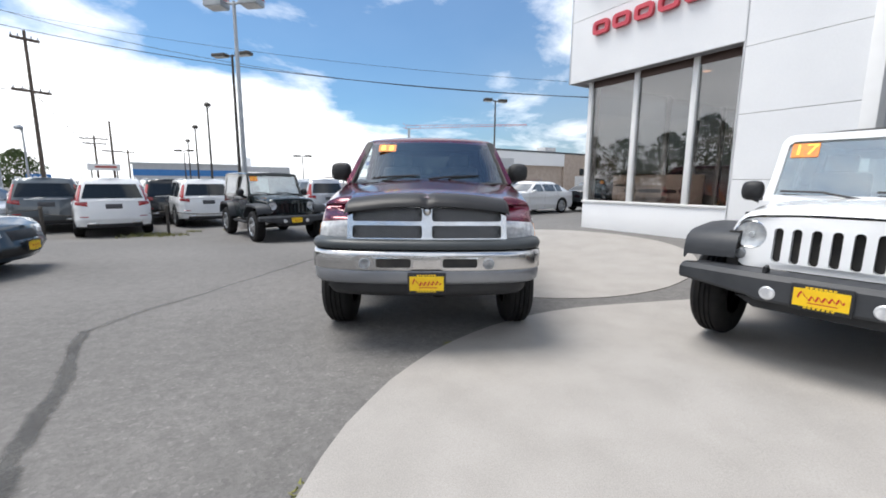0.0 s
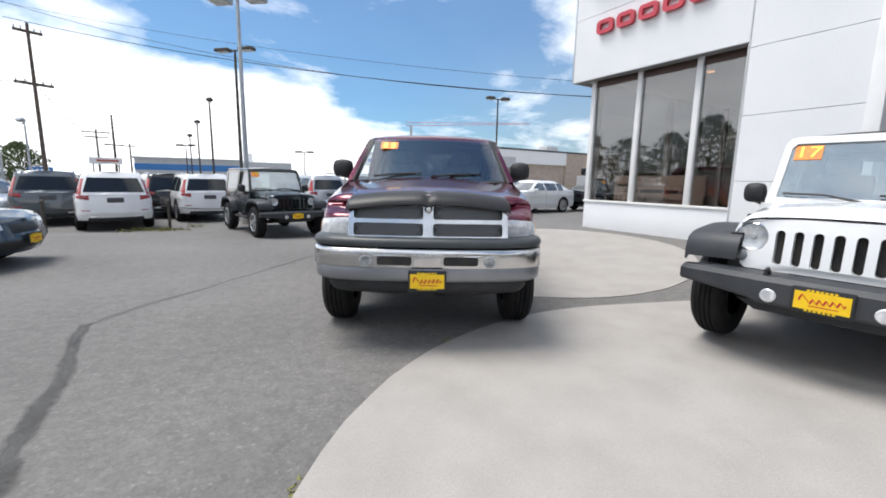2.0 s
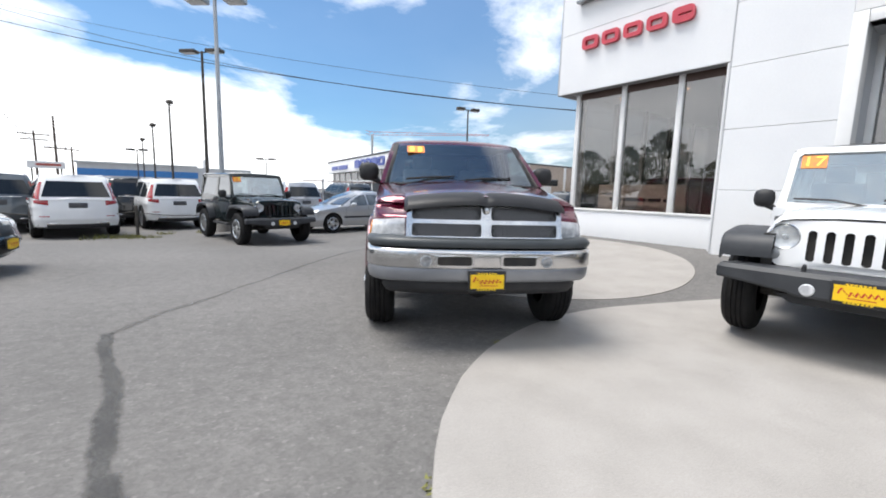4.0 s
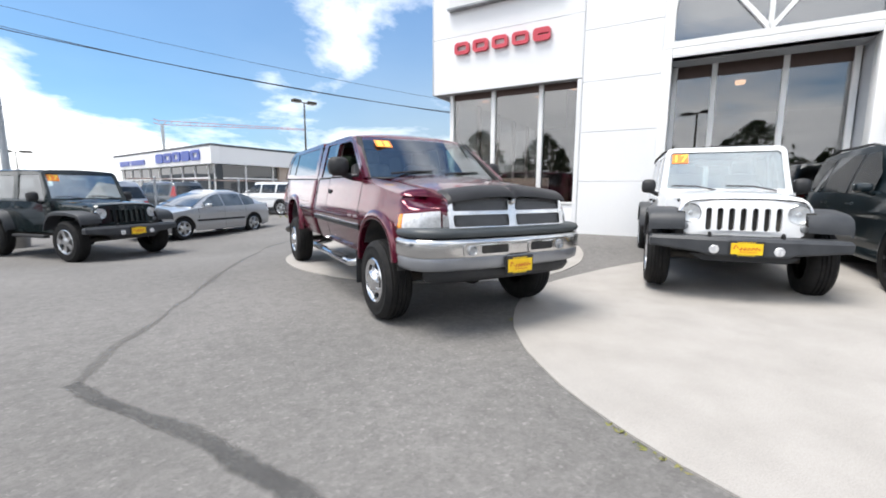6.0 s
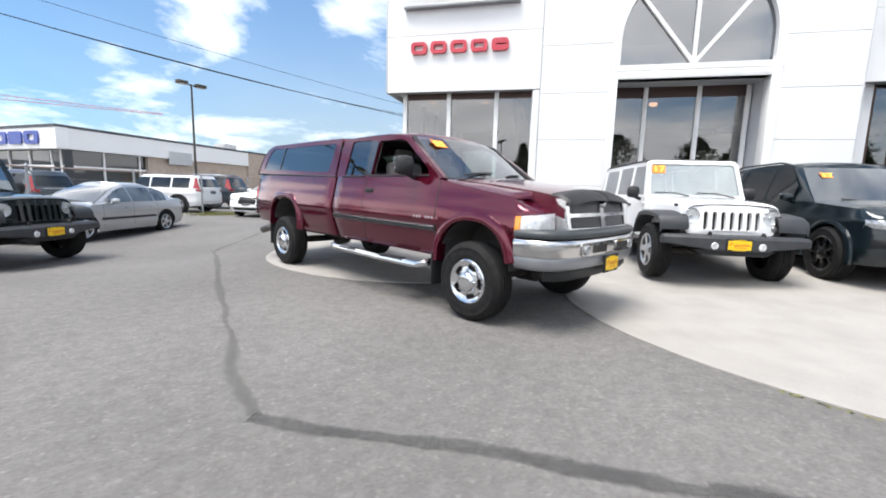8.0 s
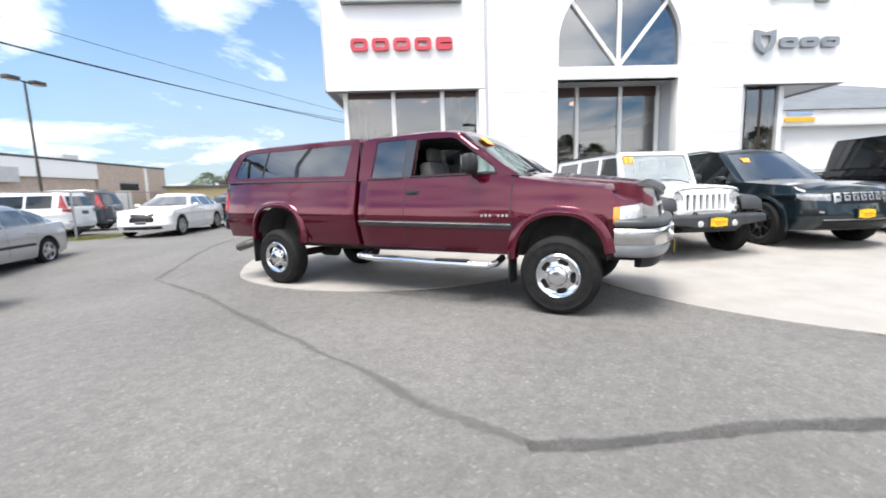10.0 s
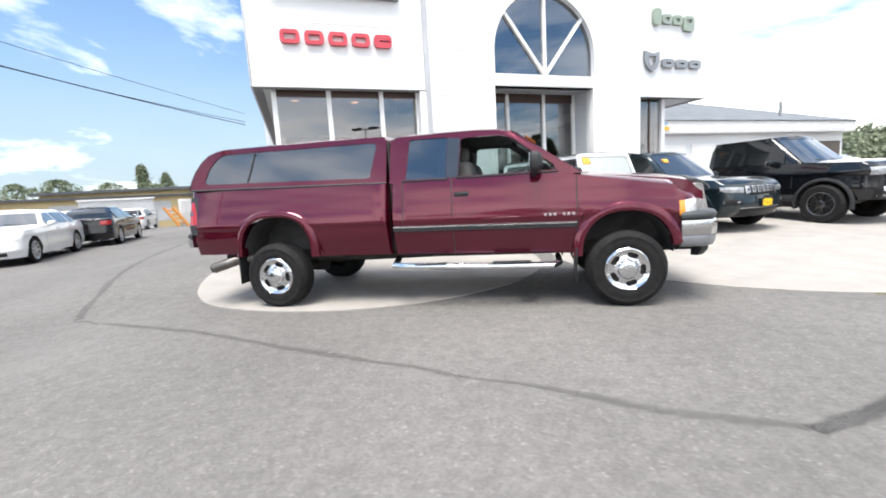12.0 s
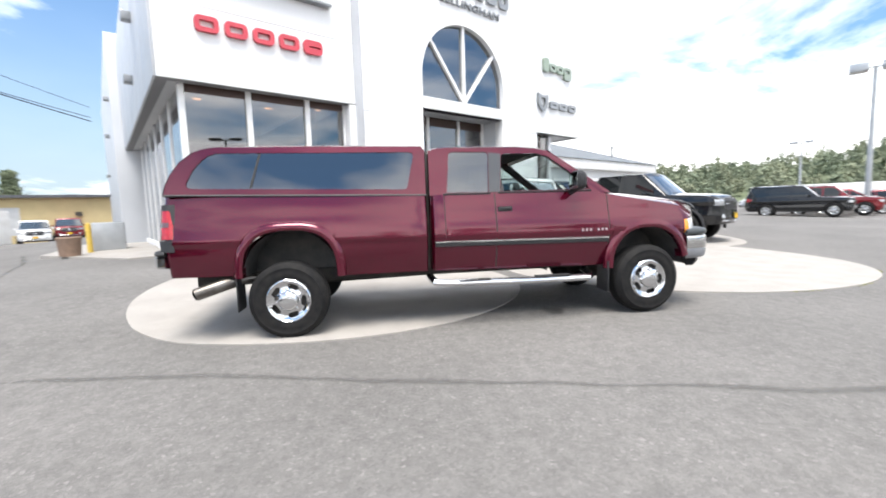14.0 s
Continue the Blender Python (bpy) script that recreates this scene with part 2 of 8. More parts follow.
ASPHALT = asphalt_material()
def stain_material(name, colour, second, cover, grain=0.3):
    """A worn stain: solid in its core, broken up and gone towards the rims."""
    m = material(name, colour, 0.85, second=second, scale=3, grain=grain, grain_scale=110)
    nodes, links = m.node_tree.nodes, m.node_tree.links
    co, at = nodes.new("ShaderNodeTexCoord"), nodes.new("ShaderNodeAttribute")
    at.attribute_name = "core"
    total = at.outputs["Fac"]
    for scale, weight in ((14, 0.9), (70, 0.7), (1.2, 0.6)):
        n = nodes.new("ShaderNodeTexNoise")
        n.inputs["Scale"].default_value, n.inputs["Detail"].default_value = scale, 3
        links.new(co.outputs["Object"], n.inputs["Vector"])
        k = nodes.new("ShaderNodeMath")
        k.operation = "MULTIPLY_ADD"
        k.inputs[1].default_value = weight
        links.new(n.outputs[0], k.inputs[0])
        links.new(total, k.inputs[2])
        total = k.outputs[0]
    rng_ = nodes.new("ShaderNodeMapRange")
    rng_.inputs[1].default_value, rng_.inputs[2].default_value, rng_.inputs[4].default_value = 1.25, 1.95, cover
    links.new(total, rng_.inputs[0])
    links.new(rng_.outputs[0], nodes["Principled BSDF"].inputs["Alpha"])
    return m


SEAM = stain_material("tar_seam", (0.07, 0.068, 0.065), (0.1, 0.098, 0.094), 0.3)
SEALER = stain_material("crack_sealer", (0.06, 0.059, 0.058), (0.09, 0.088, 0.085), 0.75)
CONCRETE = material("concrete", (0.33, 0.311, 0.29), 0.85, second=(0.283, 0.266, 0.246), scale=2.4, detail=14, grain=0.13, grain_scale=150, bump=0.12, bump_scale=90, sharp=(0.36, 0.72))
PANEL = material("wall_panel", (0.78, 0.79, 0.8), 0.42, second=(0.72, 0.73, 0.75), scale=0.5, grain=0.015, grain_scale=40)
PANEL_GREY = material("grey_panel", (0.55, 0.57, 0.6), 0.45, second=(0.5, 0.52, 0.55), scale=0.6)
WHITE_METAL = material("white_metal", (0.8, 0.8, 0.8), 0.4, second=(0.74, 0.74, 0.73), scale=2)
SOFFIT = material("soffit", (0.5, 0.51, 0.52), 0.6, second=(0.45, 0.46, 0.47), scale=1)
SIGN_RED = material("sign_red", (0.56, 0.06, 0.085), 0.4, second=(0.5, 0.05, 0.075), scale=2)
SIGN_GREY = material("sign_grey", (0.22, 0.23, 0.24), 0.3, metal=0.5, second=(0.3, 0.31, 0.32), scale=2)
SIGN_GREEN = material("sign_green", (0.3, 0.36, 0.29), 0.35, metal=0.3, second=(0.3, 0.34, 0.3), scale=2)
SIGN_BLUE = material("sign_blue", (0.03, 0.06, 0.3), 0.4, second=(0.04, 0.08, 0.34), scale=2)
SHOW_GLASS = glass_material("showroom_glass", (0.6, 0.58, 0.56), 0.0, 0.14)
ARCH_GLASS = glass_material("arch_glass", (0.3, 0.32, 0.34), 0.0, 0.22)
# dark brown that carries the dimness of unlit interiors in its colour
ROOM_SHADE = material("room_shade_brown", (0.11, 0.09, 0.076), 0.8, second=(0.075, 0.062, 0.053), scale=0.7)
ROOM_FLOOR = material("showroom_floor", (0.25, 0.22, 0.19), 0.3, second=(0.2, 0.18, 0.16), scale=1.5)

# ---------------------------------------------------------------- tools for meshes


def part(name, bm, mat, parent=None, label="", smooth=30, m=None):
    """Links a bmesh as one mesh object under a thing or a part."""
    me = bpy.data.meshes.new(name)
    bmesh.ops.recalc_face_normals(bm, faces=bm.faces[:])
    bm.to_mesh(me)
    bm.free()
    for one in mat if isinstance(mat, (list, tuple)) else [mat]:
        me.materials.append(one)
    if smooth:
        me.shade_smooth()
        me.set_sharp_from_angle(angle=radians(smooth))
    ob = new(name, me)
    if parent is not None:
        ob.parent = parent
    if m is not None:
        ob.matrix_basis = m
    if label:
        ob["label"] = label
    return ob


def empty(name, m, label, category, group="", kind=""):
    ob = new(name)
    ob.matrix_basis = m
    return tagged(ob, label, category, group, kind)


def box(bm, x0, x1, y0, y1, z0, z1, bevel=0.0, m=None):
    vs = bmesh.ops.create_cube(bm, size=1.0)["verts"]
    for v in vs:
        v.co = Vector(((x0 + x1) / 2 + v.co.x * (x1 - x0), (y0 + y1) / 2 + v.co.y * (y1 - y0), (z0 + z1) / 2 + v.co.z * (z1 - z0)))
    if bevel:
        es = list({e for v in vs for e in v.link_edges})
        vs = list({v for f in bmesh.ops.bevel(bm, geom=es, offset=bevel, segments=2, affect="EDGES", profile=0.5)["faces"] for v in f.verts} | {v for v in vs if v.is_valid})
    if m is not None:
        bmesh.ops.transform(bm, matrix=m, verts=[v for v in vs if v.is_valid])
    return bm


def rod(bm, a, b, r0, r1=None, n=10, cap=True):
    """A round bar from a to b."""
    a, b = Vector(a), Vector(b)
    turn = (b - a).to_track_quat("Z", "Y").to_matrix()
    rings = []
    for p, r in ((a, r0), (b, r0 if r1 is None else r1)):
        rings.append([bm.verts.new(p + turn @ Vector((r * math.cos(t), r * math.sin(t), 0))) for t in (2 * math.pi * i / n for i in range(n))])
    for i in range(n):
        bm.faces.new((rings[0][i], rings[0][(i + 1) % n], rings[1][(i + 1) % n], rings[1][i]))
    if cap:
        bm.faces.new(rings[0][::-1])
        bm.faces.new(rings[1])
    return bm


def tube(bm, pts, r, n=8):
    """A bent round bar through points."""
    pts = [Vector(p) for p in pts]
    rings = []
    for i, p in enumerate(pts):
        way = (pts[min(i + 1, len(pts) - 1)] - pts[max(i - 1, 0)]).normalized()
        turn = way.to_track_quat("Z", "Y").to_matrix()
        rr = r[i] if isinstance(r, (list, tuple)) else r
        rings.append([bm.verts.new(p + turn @ Vector((rr * math.cos(t), rr * math.sin(t), 0))) for t in (2 * math.pi * k / n for k in range(n))])
    for a, b in zip(rings, rings[1:]):
        for i in range(n):
            bm.faces.new((a[i], a[(i + 1) % n], b[(i + 1) % n], b[i]))
    bm.faces.new(rings[0][::-1])
    bm.faces.new(rings[-1])
    return bm


def grid(bm, rows, close=False):
    """Quads over rows of points."""
    vs = [[bm.verts.new(p) for p in row] for row in rows]
    for a, b in zip(vs, vs[1:]):
        for i in range(len(a) - (0 if close else 1)):
            j = (i + 1) % len(a)
            try:
                bm.faces.new((a[i], a[j], b[j], b[i]))
            except ValueError:
                pass
    return vs


def lathe(bm, profile, n=40, axis="x", m=None):
    """Turns a profile of (along, radius) about an axis."""
    rows = []
    for i in range(n):
        t = 2 * math.pi * i / n
        c, s = math.cos(t), math.sin(t)
        rows.append([(p, r * c, r * s) if axis == "x" else (r * c, p, r * s) if axis == "y" else (r * c, r * s, p) for p, r in profile])
    rows.append(rows[0])
    start = len(bm.verts)
    grid(bm, rows)
    bm.verts.ensure_lookup_table()
    bmesh.ops.remove_doubles(bm, verts=bm.verts[start:], dist=1e-5)
    if m is not None:
        bm.verts.ensure_lookup_table()
        bmesh.ops.transform(bm, matrix=m, verts=bm.verts[start:])
    return bm


def sheet(outer, holes, fn, thick=0.0, cuts=0):
    """A plate in two coordinates with holes, laid into the world by fn, with thickness."""
    bm = bmesh.new()
    edges = []
    for loop in [outer, *holes]:
        vs = [bm.verts.new((a, b, 0)) for a, b in loop]
        edges += [bm.edges.new((vs[i], vs[(i + 1) % len(vs)])) for i in range(len(vs))]
    bmesh.ops.triangle_fill(bm, use_beauty=True, use_dissolve=False, edges=edges)
    if thick:
        bmesh.ops.recalc_face_normals(bm, faces=bm.faces[:])
        if bm.faces and bm.faces[:][0].normal.z < 0:
            bmesh.ops.reverse_faces(bm, faces=bm.faces[:])
        made = bmesh.ops.extrude_face_region(bm, geom=bm.faces[:])
        for v in made["geom"]:
            if isinstance(v, bmesh.types.BMVert):
                v.co.z = 1.0
    for v in bm.verts:
        p = Vector(fn(v.co.x, v.co.y, v.co.z * thick))
        v.co = p
    return bm


def arc(cx, cy, r, a0, a1, n, ry=None):
    return [(cx + r * math.cos(radians(a0 + (a1 - a0) * i / n)), cy + (ry or r) * math.sin(radians(a0 + (a1 - a0) * i / n))) for i in range(n + 1)]


def rounded(x0, x1, y0, y1, r, n=4):
    return arc(x1 - r, y1 - r, r, 0, 90, n) + arc(x0 + r, y1 - r, r, 90, 180, n) + arc(x0 + r, y0 + r, r, 180, 270, n) + arc(x1 - r, y0 + r, r, 270, 360, n)


def smooth01(v):
    v = min(1.0, max(0.0, v))
    return v * v * (3 - 2 * v)


def lerp_table(rows):
    """A function through rows of (a, b), straight between them."""
    xs, ys = [r[0] for r in rows], [r[1] for r in rows]
    return lambda v: float(np.interp(v, xs, ys))


def letters(body, height, mat, m, parent, name="lettering", depth=0.0, width=None, align="CENTER"):
    """Writing in the built-in font, turned into a mesh; it stands in the x-y plane of m."""
    cu = bpy.data.curves.new(name, "FONT")
    cu.body, cu.size, cu.extrude, cu.align_x, cu.align_y = body, height * 1.37, depth, align, "CENTER"
    tmp = new(name, cu)
    bpy.context.view_layer.update()
    me = bpy.data.meshes.new_from_object(tmp.evaluated_get(bpy.context.evaluated_depsgraph_get()))
    bpy.data.objects.remove(tmp)
    me.name = name
    me.materials.clear()
    me.materials.append(mat)
    ob = new(name, me)
    xs = [v.co.x for v in me.vertices]
    k = width / (max(xs) - min(xs)) if width else 1.0
    ob.parent = parent
    ob.matrix_basis = m @ Matrix.Diagonal((k, 1, 1, 1))
    return ob


# ---------------------------------------------------------------- the dealership's axes and the ground
BO = Vector((3.48, 6.95, 0))
BU = Vector((0.505, -0.863, 0)).normalized()                 # along the front wall
BN = Vector((BU.y, -BU.x, 0))                                # out of the front wall


def ground_z(x, y):
    """The lot is nearly level; it rises towards the showroom and falls away behind the pickup."""
    p = Vector((x, y, 0)) - BO
    s, d = p.dot(BU), p.dot(BN)
    reach = 4.5 + 1.2 * min(3.0, max(0.0, s - 5))
    rise = 0.27 * smooth01(1 - d / reach) * smooth01((s + 5) / 4) if d > -1 else 0.27 * smooth01((s + 5) / 4)
    fall = -0.17 * smooth01((y - 4) / 3.2) * smooth01((0.8 - x) / 3)
    fall -= 0.12 * smooth01((-5.6 - x) / 2.5) * smooth01((y - 6) / 2.5)
    fall -= 0.7 * smooth01((0.8 * x + 0.6 * y - 31.5) / 8) * smooth01((y - 8) / 8)
    return rise + fall + 0.13 * smooth01((s - 12) / 8)


def bpt(s, d, z):
    """A point of the dealership: along the front, out of it, up."""
    p = BO + BU * s + BN * d
    return (p.x, p.y, z)



# ---------------------------------------------------------------- ground
gx = sorted({*np.arange(-14, 16.01, 0.5), *np.arange(-40, 60, 4.0), *[s * 60 * 1.7 ** k for k in range(7) for s in (-1, 1)]})
gy = sorted({*np.arange(-10, 18.01, 0.5), *np.arange(-44, 64, 4.0), *[s * 64 * 1.7 ** k for k in range(7) for s in (-1, 1)]})
bm = bmesh.new()
grid(bm, [[(x, y, ground_z(x, y)) for x in gx] for y in gy])
tagged(part("ground", bm, ASPHALT, smooth=60), "worn grey asphalt lot with pale aggregate", "ground", kind="structure")


def concrete_pad(cx, cy, r, label, rings=14, spokes=72):
    """A round flat slab let into the asphalt, a finger's width proud."""
    bm = bmesh.new()
    mid = bm.verts.new((cx, cy, ground_z(cx, cy) + 0.012))
    last = None
    for k in range(1, rings + 2):
        q = r * min(k / rings, 1.0)
        low = -0.03 if k == rings + 1 else 0.012
        ring = []
        for i in range(spokes):
            a = 2 * math.pi * i / spokes
            e = q + (0.012 * noise.noise((3 * math.cos(a) * r, 3 * math.sin(a) * r, cx)) if k >= rings else 0)
            x, y = cx + e * math.cos(a), cy + e * math.sin(a)
            ring.append(bm.verts.new((x, y, ground_z(x, y) + low)))
        for i in range(spokes):
            j = (i + 1) % spokes
            if last is None:
                bm.faces.new((mid, ring[i], ring[j]))
            else:
                bm.faces.new((last[i], ring[i], ring[j], last[j]))
        last = ring
    return tagged(part("pavement", bm, CONCRETE), label, "concrete pad", kind="structure")


concrete_pad(2.80, -2.80, 3.36, "round pale concrete pad under a parked off-roader")
concrete_pad(1.7, 3.62, 2.86, "round pale concrete pad under the pickup's rear wheels")
concrete_pad(6.5, -5.4, 2.35, "round pale concrete pad set in the asphalt")


def ribbon(name, pts, width, mat, label, lift=0.004, seed=0):
    """A ragged strip that lies on the lot; its attribute "core" runs from 0 at the rims to 1 in the middle."""
    bm = bmesh.new()
    core = bm.verts.layers.float.new("core")
    dense = []
    for a, b in zip(pts, pts[1:]):
        a, b = Vector(a), Vector(b)
        n = max(2, int((b - a).length / 0.08))
        dense += [a.lerp(b, i / n) for i in range(n)]
    dense.append(Vector(pts[-1]))
    rows = []
    for i, p in enumerate(dense):
        way = (dense[min(i + 1, len(dense) - 1)] - dense[max(i - 1, 0)]).normalized()
        side = Vector((-way.y, way.x))
        w = width * (1.1 + 0.7 * noise.noise((p.x * 1.3, p.y * 1.3, seed)) + 0.35 * noise.noise((p.x * 9, p.y * 9, seed)))
        p = p + side * 0.05 * noise.noise((p.x * 2, p.y * 2, seed + 7))
        rows.append([(p.x + side.x * w * k, p.y + side.y * w * k, ground_z(p.x, p.y) + lift) for k in (-0.5, -0.25, 0, 0.25, 0.5)])
    for row in grid(bm, rows):
        for v, c in zip(row, (0.0, 0.7, 1.0, 0.7, 0.0)):
            v[core] = c
    return tagged(part(name, bm, mat, smooth=0), label, "asphalt seam", kind="structure")


ribbon("seam", [(-2.0, -2.3), (-2.5, -1.4), (-3.197, -0.38)], 0.135, SEALER, "dark ragged tar seam across the asphalt", seed=2)
ribbon("seam", [(-3.197, -0.38), (-3.09, 0.17), (-2.78, 1.13), (-2.3, 2.83), (-1.35, 6.0), (-1.16, 6.77)], 0.1, SEAM, "long faint tar seam beside the pickup", 0.005, seed=5)
ribbon("seam", [(-1.16, 6.77), (0.85, 8.3), (3.7, 10.2), (6.9, 12.0), (10.3, 14.5)], 0.13, SEAM, "faint tar seam running behind the pickup", 0.009, seed=9)
ribbon("seam", [(-2.0, -2.3), (-1.55, -3.1), (-1.2, -4.6)], 0.16, SEALER, "dark ragged tar seam across the asphalt", 0.007, seed=4)

OIL = material("oil", (0.03, 0.028, 0.026), 0.55, second=(0.07, 0.068, 0.065), scale=9)
bm = bmesh.new()
ring = [bm.verts.new((-0.62 + (0.17 + 0.05 * noise.noise((math.cos(a) * 2, math.sin(a) * 2, 3))) * math.cos(a), 0.98 + 0.12 * math.sin(a), 0.006)) for a in (2 * math.pi * i / 20 for i in range(20))]
bm.faces.new(ring)
tagged(part("oil_stain", bm, OIL, smooth=0), "dark oil stain on the asphalt under the pickup", "oil stain", kind="structure")

# ---------------------------------------------------------------- dealership building
dealership = empty("dealership_building", Matrix(), "white panelled car showroom with tall windows and an arched portal", "building", kind="structure")
PALE_JOINT = material("panel_joint", (0.2, 0.2, 0.21), 0.8)
# mullion metal, and the painted reflection along the window tops
BROWN = material("brown_mullion_and_reflection", (0.06, 0.035, 0.028), 0.4, metal=0.3)


def bbox(bm, s0, s1, d0, d1, z0, z1, bevel=0.0):
    """A block in the dealership's axes."""
    box(bm, s0, s1, d0, d1, z0, z1, bevel)
    return bm


def bfin(name, bm, mat, label="", parent=None, smooth=30):
    for v in bm.verts:
        v.co = Vector(bpt(v.co.x, v.co.y, v.co.z))
    return part(name, bm, mat, parent or dealership, label, smooth)


def panel_rows(s0, s1, d, zs, depth=0.05, gap=0.008, mat=PANEL):
    """Flat wall panels one above another, with open joints."""
    for z0, z1 in zip(zs, zs[1:]):
        bm = bmesh.new()
        bbox(bm, s0 + gap / 2, s1 - gap / 2, d - depth, d, z0 + gap / 2, z1 - gap / 2, 0.004)
        bfin("panel", bm, mat, smooth=0)


# left wing: upper wall that overhangs, its soffit and returns
bm = bmesh.new()
bbox(bm, 0.0, 4.1, -0.24, -0.05, 3.88, 7.6)
bbox(bm, 0.0, 0.2, -10.9, -0.24, 3.88, 7.6)
bfin("wall", bm, PALE_JOINT, "upper wall core")
panel_rows(0.0, 4.1, 0.0, [3.88, 5.32, 6.42, 7.6])
for k in range(6):
    bm = bmesh.new()
    bbox(bm, -0.045, 0.0, -10.9 + 1.8 * k, -9.11 + 1.8 * k if k < 5 else -0.0, 3.88, 7.6, 0.004)
    bfin("panel", bm, PANEL_GREY)
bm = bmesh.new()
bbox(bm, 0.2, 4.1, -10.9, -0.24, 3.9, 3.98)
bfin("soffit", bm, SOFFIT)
# low wall under the left windows, mullions, panes
bm = bmesh.new()
bbox(bm, 0.36, 4.1, -0.55, -0.29, -0.1, 0.93, 0.006)
bbox(bm, 0.36, 0.6, -10.9, -0.55, -0.1, 0.45, 0.006)
bfin("wall", bm, PANEL, "low white wall under the windows")
bm = bmesh.new()
bbox(bm, 0.34, 4.1, -0.56, -0.26, 0.93, 0.98, 0.006)
bfin("window_sill", bm, WHITE_METAL)
for k, s in enumerate((0.42, 1.68, 2.98, 3.95)):
    bm = bmesh.new()
    bbox(bm, s - 0.055, s + 0.055, -0.42, -0.28, 0.98, 3.9, 0.005)
    bfin("mullion", bm, WHITE_METAL)
for s0, s1 in ((0.475, 1.625), (1.735, 2.925), (3.035, 3.895)):
    bm = bmesh.new()
    bbox(bm, s0, s1, -0.365, -0.35, 0.98, 3.74)
    bfin("pane", bm, SHOW_GLASS)
    # brown strip: the soffit's reflection in the pane, put in as colour
    bm = bmesh.new()
    bbox(bm, s0, s1, -0.40, -0.33, 3.74, 3.9)
    bfin("window_top_reflection", bm, BROWN)
for k in range(7):                                             # windows of the side wall
    d = -0.5 - 1.57 * k
    bm = bmesh.new()
    bbox(bm, 0.38, 0.5, d - 0.06, d + 0.06, 0.45, 3.9, 0.005)
    bfin("mullion", bm, WHITE_METAL)
    if k < 6:
        bm = bmesh.new()
        bbox(bm, 0.41, 0.425, d - 1.51, d - 0.06, 0.45, 3.88)
        bfin("pane", bm, SHOW_GLASS)

# portal: two columns of panels, a head wall with an arched window, the doorway below it
ZJ = [-0.1, 1.48, 2.58, 3.68, 4.78, 5.9, 7.0, 8.4]
panel_rows(4.1, 5.7, 0.35, ZJ)
panel_rows(9.16, 10.72, 0.35, ZJ)
bm = bmesh.new()
bbox(bm, 4.13, 5.72, 0.05, 0.30, -0.1, 8.4)
bbox(bm, 9.14, 10.69, 0.05, 0.30, -0.1, 8.4)
bfin("wall", bm, PALE_JOINT, "portal core")
bm = bmesh.new()
bbox(bm, 4.1, 4.13, 0.0, 0.35, -0.1, 8.4)
bbox(bm, 10.69, 10.72, 0.0, 0.35, -0.1, 8.4)
bfin("portal_return", bm, PANEL_GREY)
arch_line = [(5.9, 4.26), (9.03, 4.26)] + arc(7.465, 4.82, 1.565, 0, 180, 28)
head = sheet([(5.7, 3.95), (9.16, 3.95), (9.16, 8.4), (5.7, 8.4)], [arch_line], lambda a, b, c: bpt(a, 0.35 - c, b), 0.25)
part("wall", head, PANEL, dealership, "white head wall with an arched opening")
trim_in = [(5.9, 4.26), (9.03, 4.26)] + arc(7.465, 4.82, 1.565, 0, 180, 28)
trim_out = [(5.72, 4.13), (9.21, 4.13)] + arc(7.465, 4.82, 1.745, 0, 180, 28)
part("trim", sheet(trim_out, [trim_in], lambda a, b, c: bpt(a, 0.385 - c, b), 0.045), WHITE_METAL, dealership, "white arched window surround")
bm = bmesh.new()
bbox(bm, 5.70, 5.88, 0.05, 0.385, -0.1, 4.126, 0.006)
bbox(bm, 9.0, 9.18, 0.05, 0.385, -0.1, 4.126, 0.006)
bbox(bm, 5.885, 8.995, 0.05, 0.38, 3.95, 4.126, 0.004)
bfin("trim", bm, WHITE_METAL, "white portal frame")
part("pane", sheet([(5.88, 4.24), (9.05, 4.24)] + arc(7.465, 4.82, 1.585, 0, 180, 28), [], lambda a, b, c: bpt(a, 0.24 - c, b), 0.012), ARCH_GLASS, dealership, "arched glass pane")
for deg in (90, 52, 128):
    bm = bmesh.new()
    a = radians(deg)
    r = 2.13 if deg == 90 else 2.0
    c, s_ = math.cos(a), math.sin(a)
    vs = box(bm, 0.02, r, -0.04, 0.04, -0.05, 0.05).verts
    for v in vs:
        t, w, o = v.co.x, v.co.y, v.co.z
        v.co = Vector((7.465 + c * t - s_ * w, 0.27 + o, 4.27 + s_ * t + c * w))
    bfin("glazing_bar", bm, WHITE_METAL)
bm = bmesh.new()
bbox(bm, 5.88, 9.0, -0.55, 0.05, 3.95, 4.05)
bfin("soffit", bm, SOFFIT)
bm = bmesh.new()
bbox(bm, 5.78, 5.88, -0.55, 0.05, -0.1, 3.95)
bbox(bm, 9.0, 9.1, -0.55, 0.05, -0.1, 3.95)
bfin("portal_return", bm, PANEL_GREY)
for s in (5.93, 6.67, 7.87, 8.92):
    bm = bmesh.new()
    bbox(bm, s - 0.05, s + 0.05, -0.56, -0.44, 0.2, 3.95, 0.005)
    bfin("mullion", bm, WHITE_METAL)
